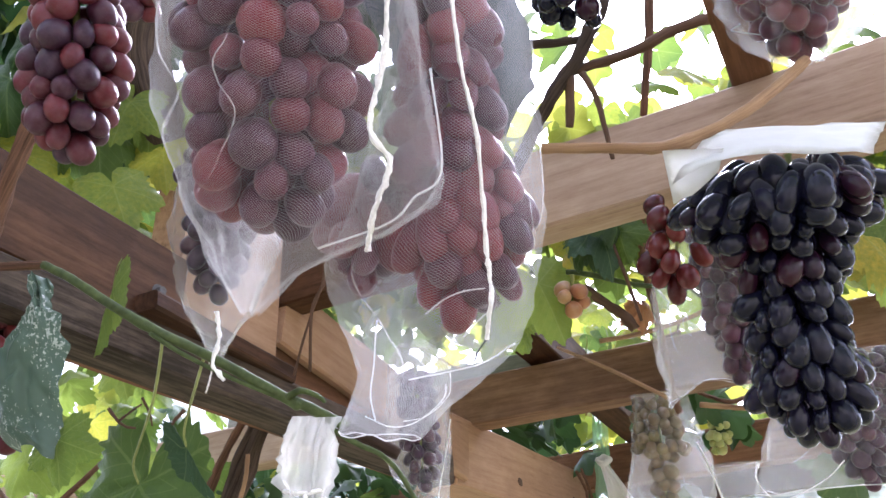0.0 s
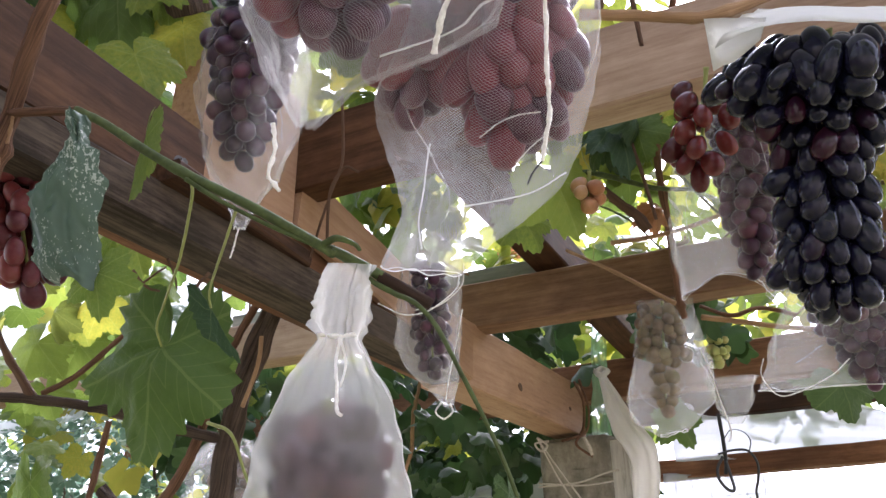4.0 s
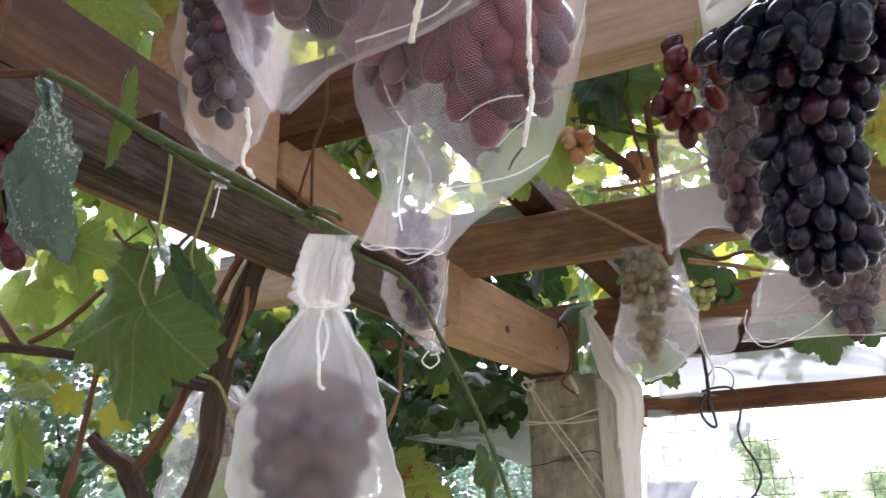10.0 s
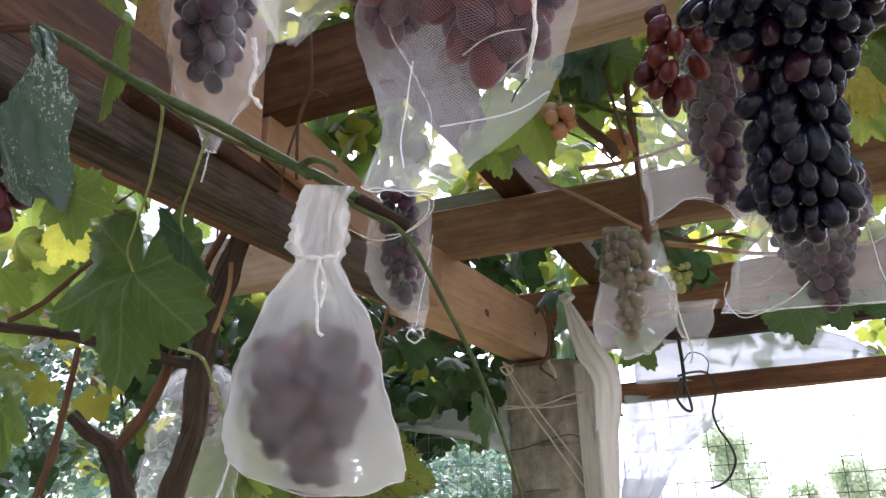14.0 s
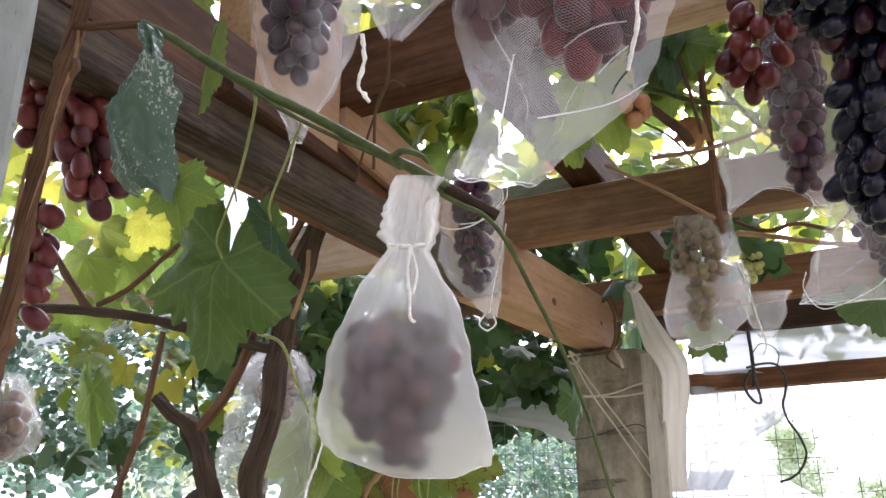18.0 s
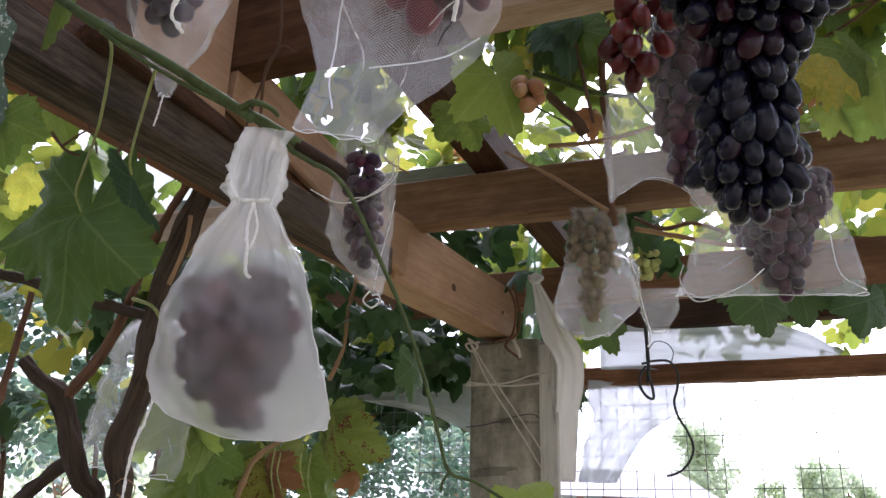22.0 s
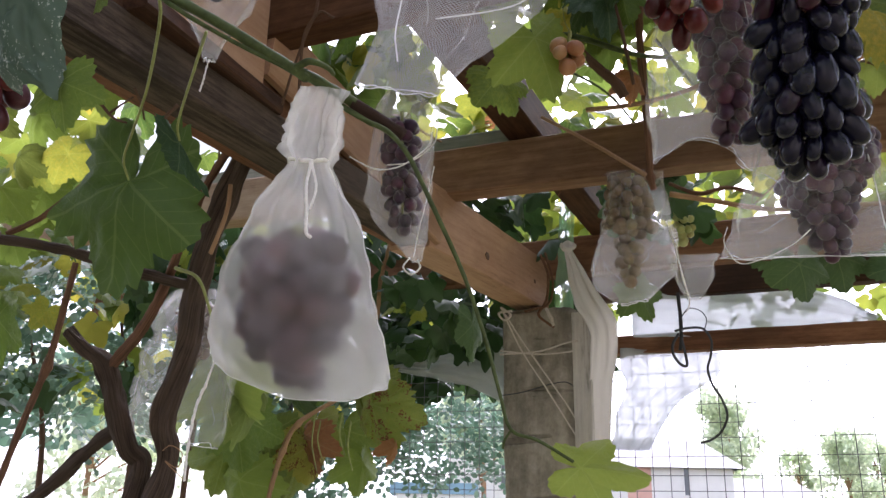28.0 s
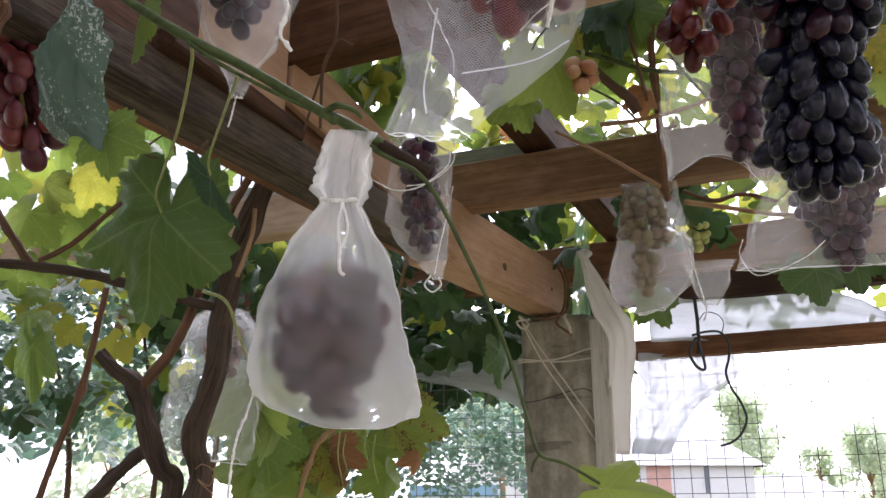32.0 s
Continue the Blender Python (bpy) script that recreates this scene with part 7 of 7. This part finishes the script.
# shrub with small round leaves
shrub = thing("shrub", (-0.95, 2.7, 0), "blue-green shrub with small round leaves", "shrub")
for k in range(4):
    x = -0.95 + 0.2 * (k - 1.5)
    part("stem", tube([(-0.95, 2.7, 0), (x - 0.05, 2.7, 0.9), (x * 1.15 + 0.1, 2.6 + 0.1 * (k % 3), 1.7), (x * 1.4 + 0.3, 2.6, 2.1)], (0.016, 0.005), 8, 8, 0.3), CANE_DARK, shrub)
def sprig_mass(count, box, size, material, parent, label, gap=-0.25, scale=3.0):
    """Twigs with pairs of small oval leaflets, joined; each leaflet is creased along its rib."""
    verts, faces = [], []
    for _ in range(count):
        p = Vector([rng.uniform(*q) for q in box])
        if noise.noise(p * scale) < gap:
            continue
        d = Vector((rng.uniform(-1, 1), rng.uniform(-0.8, 0.4), rng.uniform(-0.9, 0.6))).normalized()
        face = Vector((rng.uniform(-0.6, 0.6), rng.uniform(-1, 0.2), rng.uniform(0.2, 1)))
        side = d.cross(face).normalized()
        face = side.cross(d).normalized()
        s = rng.uniform(*size)
        pairs = rng.randint(4, 6)
        for k in range(2 * pairs + 1):
            sg = 0 if k == 2 * pairs else (1 if k % 2 else -1)
            at = p + d * (s * 0.95 * (k // 2)) + face * (-0.05 * s * (k // 2) ** 2 * 0.2)
            along = (d * (0.55 if sg else 1) + side * sg * 0.9 + face * rng.uniform(-0.35, 0.25)).normalized()
            wide = along.cross(face).normalized()
            up = wide.cross(along)
            ln, w = s * rng.uniform(0.9, 1.25), s * rng.uniform(0.3, 0.4)
            a, c = at + along * ln * 0.12, at + along * ln
            o = len(verts)
            verts += [tuple(q) for q in (a, c, a + along * ln * 0.28 + wide * w + up * w * 0.25, a + along * ln * 0.65 + wide * w * 0.9 + up * w * 0.2,
                                         a + along * ln * 0.28 - wide * w + up * w * 0.25, a + along * ln * 0.65 - wide * w * 0.9 + up * w * 0.2)]
            faces += [(o, o + 2, o + 3, o + 1), (o, o + 1, o + 5, o + 4)]
        o = len(verts)
        e2 = p + d * (s * 0.95 * pairs)
        verts += [tuple(q) for q in (p + side * 0.0009, p - side * 0.0009, e2 - side * 0.0006, e2 + side * 0.0006)]
        faces.append((o, o + 1, o + 2, o + 3))
    me = bpy.data.meshes.new("foliage")
    me.from_pydata(verts, [], faces)
    me.shade_smooth()
    me.materials.append(material)
    ob = new("foliage", me)
    ob.parent = parent
    ob.matrix_parent_inverse = parent.matrix_basis.inverted()
    return tagged(ob, label, kind="stuff")


sprig_mass(620, ((-1.75, -0.2), (2.15, 2.9), (1.80, 2.3)), (0.022, 0.032), L_SHRUB, shrub, "sprigs of small oval blue-green leaflets", -0.22)
sprig_mass(260, ((-0.2, 0.45), (3.4, 4.2), (1.72, 2.15)), (0.024, 0.036), L_SHRUB, shrub, "far sprigs of small blue-green leaflets", -0.3)
sprig_mass(150, ((-1.6, -0.5), (2.05, 2.5), (2.0, 2.3)), (0.018, 0.026), L_SHRUB_LIT, shrub, "sprigs coloured pale grey-green to look lit from above", -0.1)
leaf_mass("foliage", 26, ((-1.25, -0.6), (2.1, 2.5), (1.80, 1.95)), (0.04, 0.06), L_DARK, shrub, "shaded broad leaves low in the shrub", 40, 2, 0.8, -0.35, 3.0, False)
leaf_mass("foliage", 1500, ((-2.4, -0.25), (3.2, 4.6), (1.85, 2.8)), (0.04, 0.07), L_SHRUB, shrub, "dark leaves behind", 9, 1, 0.5, -0.2, 2.0, False, 0.0)


leaf_mass("foliage", 750, ((-0.62, -0.26), (2.9, 3.9), (1.5, 1.98)), (0.02, 0.034), L_SHRUB, shrub, "lower twigs of small round leaves", 9, 1, 0.5, -0.3, 3.2, False, 0.0)
leaf_mass("foliage", 520, ((-0.3, 0.06), (3.0, 3.9), (1.77, 2.06)), (0.018, 0.03), L_SHRUB, shrub, "loose outer twigs of small round leaves", 9, 1, 0.5, -0.25, 4.0, False, 0.0)


def far_tree(at, height, spread, seed, low=0.3, label="distant broad-leaved tree beyond the fence"):
    r = random.Random(seed)
    x, y = at
    root = thing("tree", (x, y, 0), label, "tree", "far trees")
    # trunk and limbs take the straw bark, pale in place of haze
    part("trunk", tube([(x, y, 0), (x + 0.1 * r.uniform(-1, 1), y, height * 0.4), (x, y, height * 0.8)], (height * 0.02, height * 0.005), 8, 6, 0.3), CANE_PALE, root)
    verts, faces = [], []
    for c in range(26):
        f = r.uniform(low, 1)
        th = r.uniform(0, 6.283)
        wide = spread * (1.05 - 0.75 * abs(f - 0.5) * 1.4) * r.uniform(0.2, 0.75)
        cx, cy, cz = x + wide * math.cos(th), y + wide * math.sin(th), height * f
        part("limb", tube([(x, y, height * f * 0.7), ((x + cx) / 2, (y + cy) / 2, height * f * 0.9), (cx, cy, cz)], (height * 0.006, height * 0.0015), 5, 3), CANE_PALE, root)
        rad = spread * r.uniform(0.22, 0.36)
        for _ in range(170):
            d = Vector((r.gauss(0, 1), r.gauss(0, 1), r.gauss(0, 1))).normalized() * rad * r.uniform(0.4, 1.05)
            p = Vector((cx, cy, cz)) + d
            s = height * r.uniform(0.012, 0.028)
            a = Vector((r.uniform(-1, 1), r.uniform(-1, 1), r.uniform(-1, 1))).normalized()
            q = a.cross(Vector((r.uniform(-1, 1), r.uniform(-1, 1), r.uniform(-1, 1)))).normalized()
            o = len(verts)
            verts += [tuple(p + a * s), tuple(p + q * s * 0.6), tuple(p - a * s), tuple(p - q * s * 0.6)]
            faces.append((o, o + 1, o + 2, o + 3))
    me = bpy.data.meshes.new("crown")
    me.from_pydata(verts, [], faces)
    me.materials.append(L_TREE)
    ob = new("crown", me)
    ob.parent = root
    ob.matrix_parent_inverse = root.matrix_basis.inverted()
    return root


far_tree((20.2, 57.0), 9.8, 3.6, 1)
far_tree((25.5, 52.0), 7.2, 2.6, 2)
far_tree((29.5, 56.0), 7.0, 2.8, 3)
far_tree((26.0, 60.0), 6.4, 2.2, 4)
far_tree((15.5, 60.0), 6.6, 3.5, 5)
far_tree((1.5, 22.0), 5.2, 1.8, 6, 0.66)
far_tree((3.2, 26.0), 5.2, 1.6, 7, 0.64)
far_tree((-9.0, 24.0), 6.0, 3.0, 8)
far_tree((-15.0, 22.0), 5.5, 3.0, 9)

WALL = plain("white_plaster_wall", (0.8, 0.79, 0.76), 0.9, 0.2, 0.06, 1.5, 0)
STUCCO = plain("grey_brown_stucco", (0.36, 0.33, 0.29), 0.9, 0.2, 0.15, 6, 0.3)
ROOF_RED = plain("red_roof_tile", (0.42, 0.13, 0.09), 0.85, 0.2, 0.2, 3, 0)
ROOF_PALE = plain("pale_sheet_roof", (0.78, 0.77, 0.74), 0.7, 0.3, 0.1, 1.2, 0)
PINK = plain("pink_wall", (0.68, 0.42, 0.35), 0.85, 0.2, 0.1, 2, 0)
GLASS_DARK = plain("window_glass_dark", (0.14, 0.15, 0.16), 0.15, 0.6, 0.2, 1, 0)
BLUE = plain("blue_sheet", (0.22, 0.36, 0.44), 0.6, 0.3, 0.15, 1, 0)


def box_bm(x0, x1, y0, y1, z0, z1, bm=None):
    bm = bm or bmesh.new()
    v = [bm.verts.new((x, y, z)) for z in (z0, z1) for y in (y0, y1) for x in (x0, x1)]
    for f in ((0, 2, 3, 1), (4, 5, 7, 6), (0, 1, 5, 4), (2, 6, 7, 3), (0, 4, 6, 2), (1, 3, 7, 5)):
        bm.faces.new([v[i] for i in f])
    return bm


def house(x, y, wide, deep, wall, roof_top, wall_mat, roof_mat, windows, label, doors=()):
    root = thing("house", (x, y, 0), label, "house", "far houses")
    part("wall", box_bm(x - wide / 2, x + wide / 2, y, y + deep, 0, wall), wall_mat, root, "", False)
    bm = bmesh.new()
    e = 0.4
    a = [bm.verts.new(p) for p in ((x - wide / 2 - e, y - e, wall - 0.1), (x + wide / 2 + e, y - e, wall - 0.1), (x + wide / 2 + e, y + deep + e, wall - 0.1), (x - wide / 2 - e, y + deep + e, wall - 0.1),
                                   (x - wide / 2 + 0.2, y + deep / 2, roof_top), (x + wide / 2 - 0.2, y + deep / 2, roof_top))]
    for f in ((0, 1, 5, 4), (2, 3, 4, 5), (0, 4, 3), (1, 2, 5), (3, 2, 1, 0)):
        bm.faces.new([a[i] for i in f])
    bmesh.ops.solidify(bm, geom=list(bm.faces), thickness=0.08)
    part("roof", bm, roof_mat, root, "", False)
    for wx, wz, ww, wh in windows:
        w = part("window", box_bm(x + wx - ww / 2, x + wx + ww / 2, y - 0.05, y + 0.02, wz, wz + wh), WALL, root, "", False)
        part("pane", box_bm(x + wx - ww / 2 + 0.06, x + wx + ww / 2 - 0.06, y - 0.07, y - 0.045, wz + 0.06, wz + wh - 0.06), GLASS_DARK, w, "", False)
    for wx, ww, wh in doors:
        part("door", box_bm(x + wx - ww / 2, x + wx + ww / 2, y - 0.05, y + 0.02, 0, wh), PINK, root, "", False)
    return root


house(8.3, 33.0, 7.0, 6.0, 3.75, 4.95, WALL, ROOF_PALE, ((1.7, 2.6, 0.3, 1.1),), "low white house with a pale sheet roof", ((-0.1, 0.9, 3.7), (-1.4, 0.25, 3.7)))
house(14.5, 36.0, 4.0, 5.0, 2.6, 3.6, PINK, ROOF_PALE, ((-0.6, 1.4, 0.6, 0.9), (0.8, 1.4, 0.6, 0.9)), "small pinkish house with a pale roof")
house(2.6, 30.0, 3.2, 4.0, 4.4, 6.0, WALL, ROOF_RED, ((0.4, 2.6, 0.7, 1.0),), "white house with a red roof beyond the fence")
shed = thing("shed", (0.3, 21.0, 0), "low pale shed with a blue sheet-metal roof", "shed")
part("wall", box_bm(-0.6, 1.3, 21.0, 23.0, 0, 2.18), WALL, shed, "", False)
part("roof", box_bm(-0.75, 1.35, 20.9, 23.1, 2.18, 2.44), BLUE, shed, "blue sheet-metal roof", False)

# welded wire fence behind the posts
fence = thing("wire_fence", PG(0.75, 0, 0), "galvanised welded wire fence behind the pergola", "fence", kind="structure")
for k in range(62):
    n = -1.1 + 0.05 * k
    part("wire", tube([PG(0.75, n, 0.4), PG(0.75 + 0.004 * math.sin(k), n, 1.2), PG(0.75, n + 0.003, 2.08)], 0.0012, 4, 2), STEEL, fence)
for k in range(31):
    z = 0.55 + 0.05 * k
    part("wire", tube([PG(0.752, -1.2, z), PG(0.752, 0.4, z - 0.012 + 0.004 * math.sin(k * 2.1)), PG(0.752, 2.0, z)], 0.0012, 4, 4), STEEL, fence)
for n in (-1.2, 2.0):
    part("post", tube([PG(0.76, n, 0), PG(0.76, n, 2.1)], 0.022, 10, 1), STEEL, fence, "steel fence post")

# unseen plain walls, added to cut the light from behind and from the left
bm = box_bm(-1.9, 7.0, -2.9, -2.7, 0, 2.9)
tagged(link_mesh("wall_south", bm, STUCCO, False), "unseen plain wall added to dim the near side", "wall", kind="structure")
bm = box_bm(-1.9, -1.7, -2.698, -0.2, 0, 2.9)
tagged(link_mesh("wall_west", bm, STUCCO, False), "unseen plain wall added to dim the near side", "wall", kind="structure")
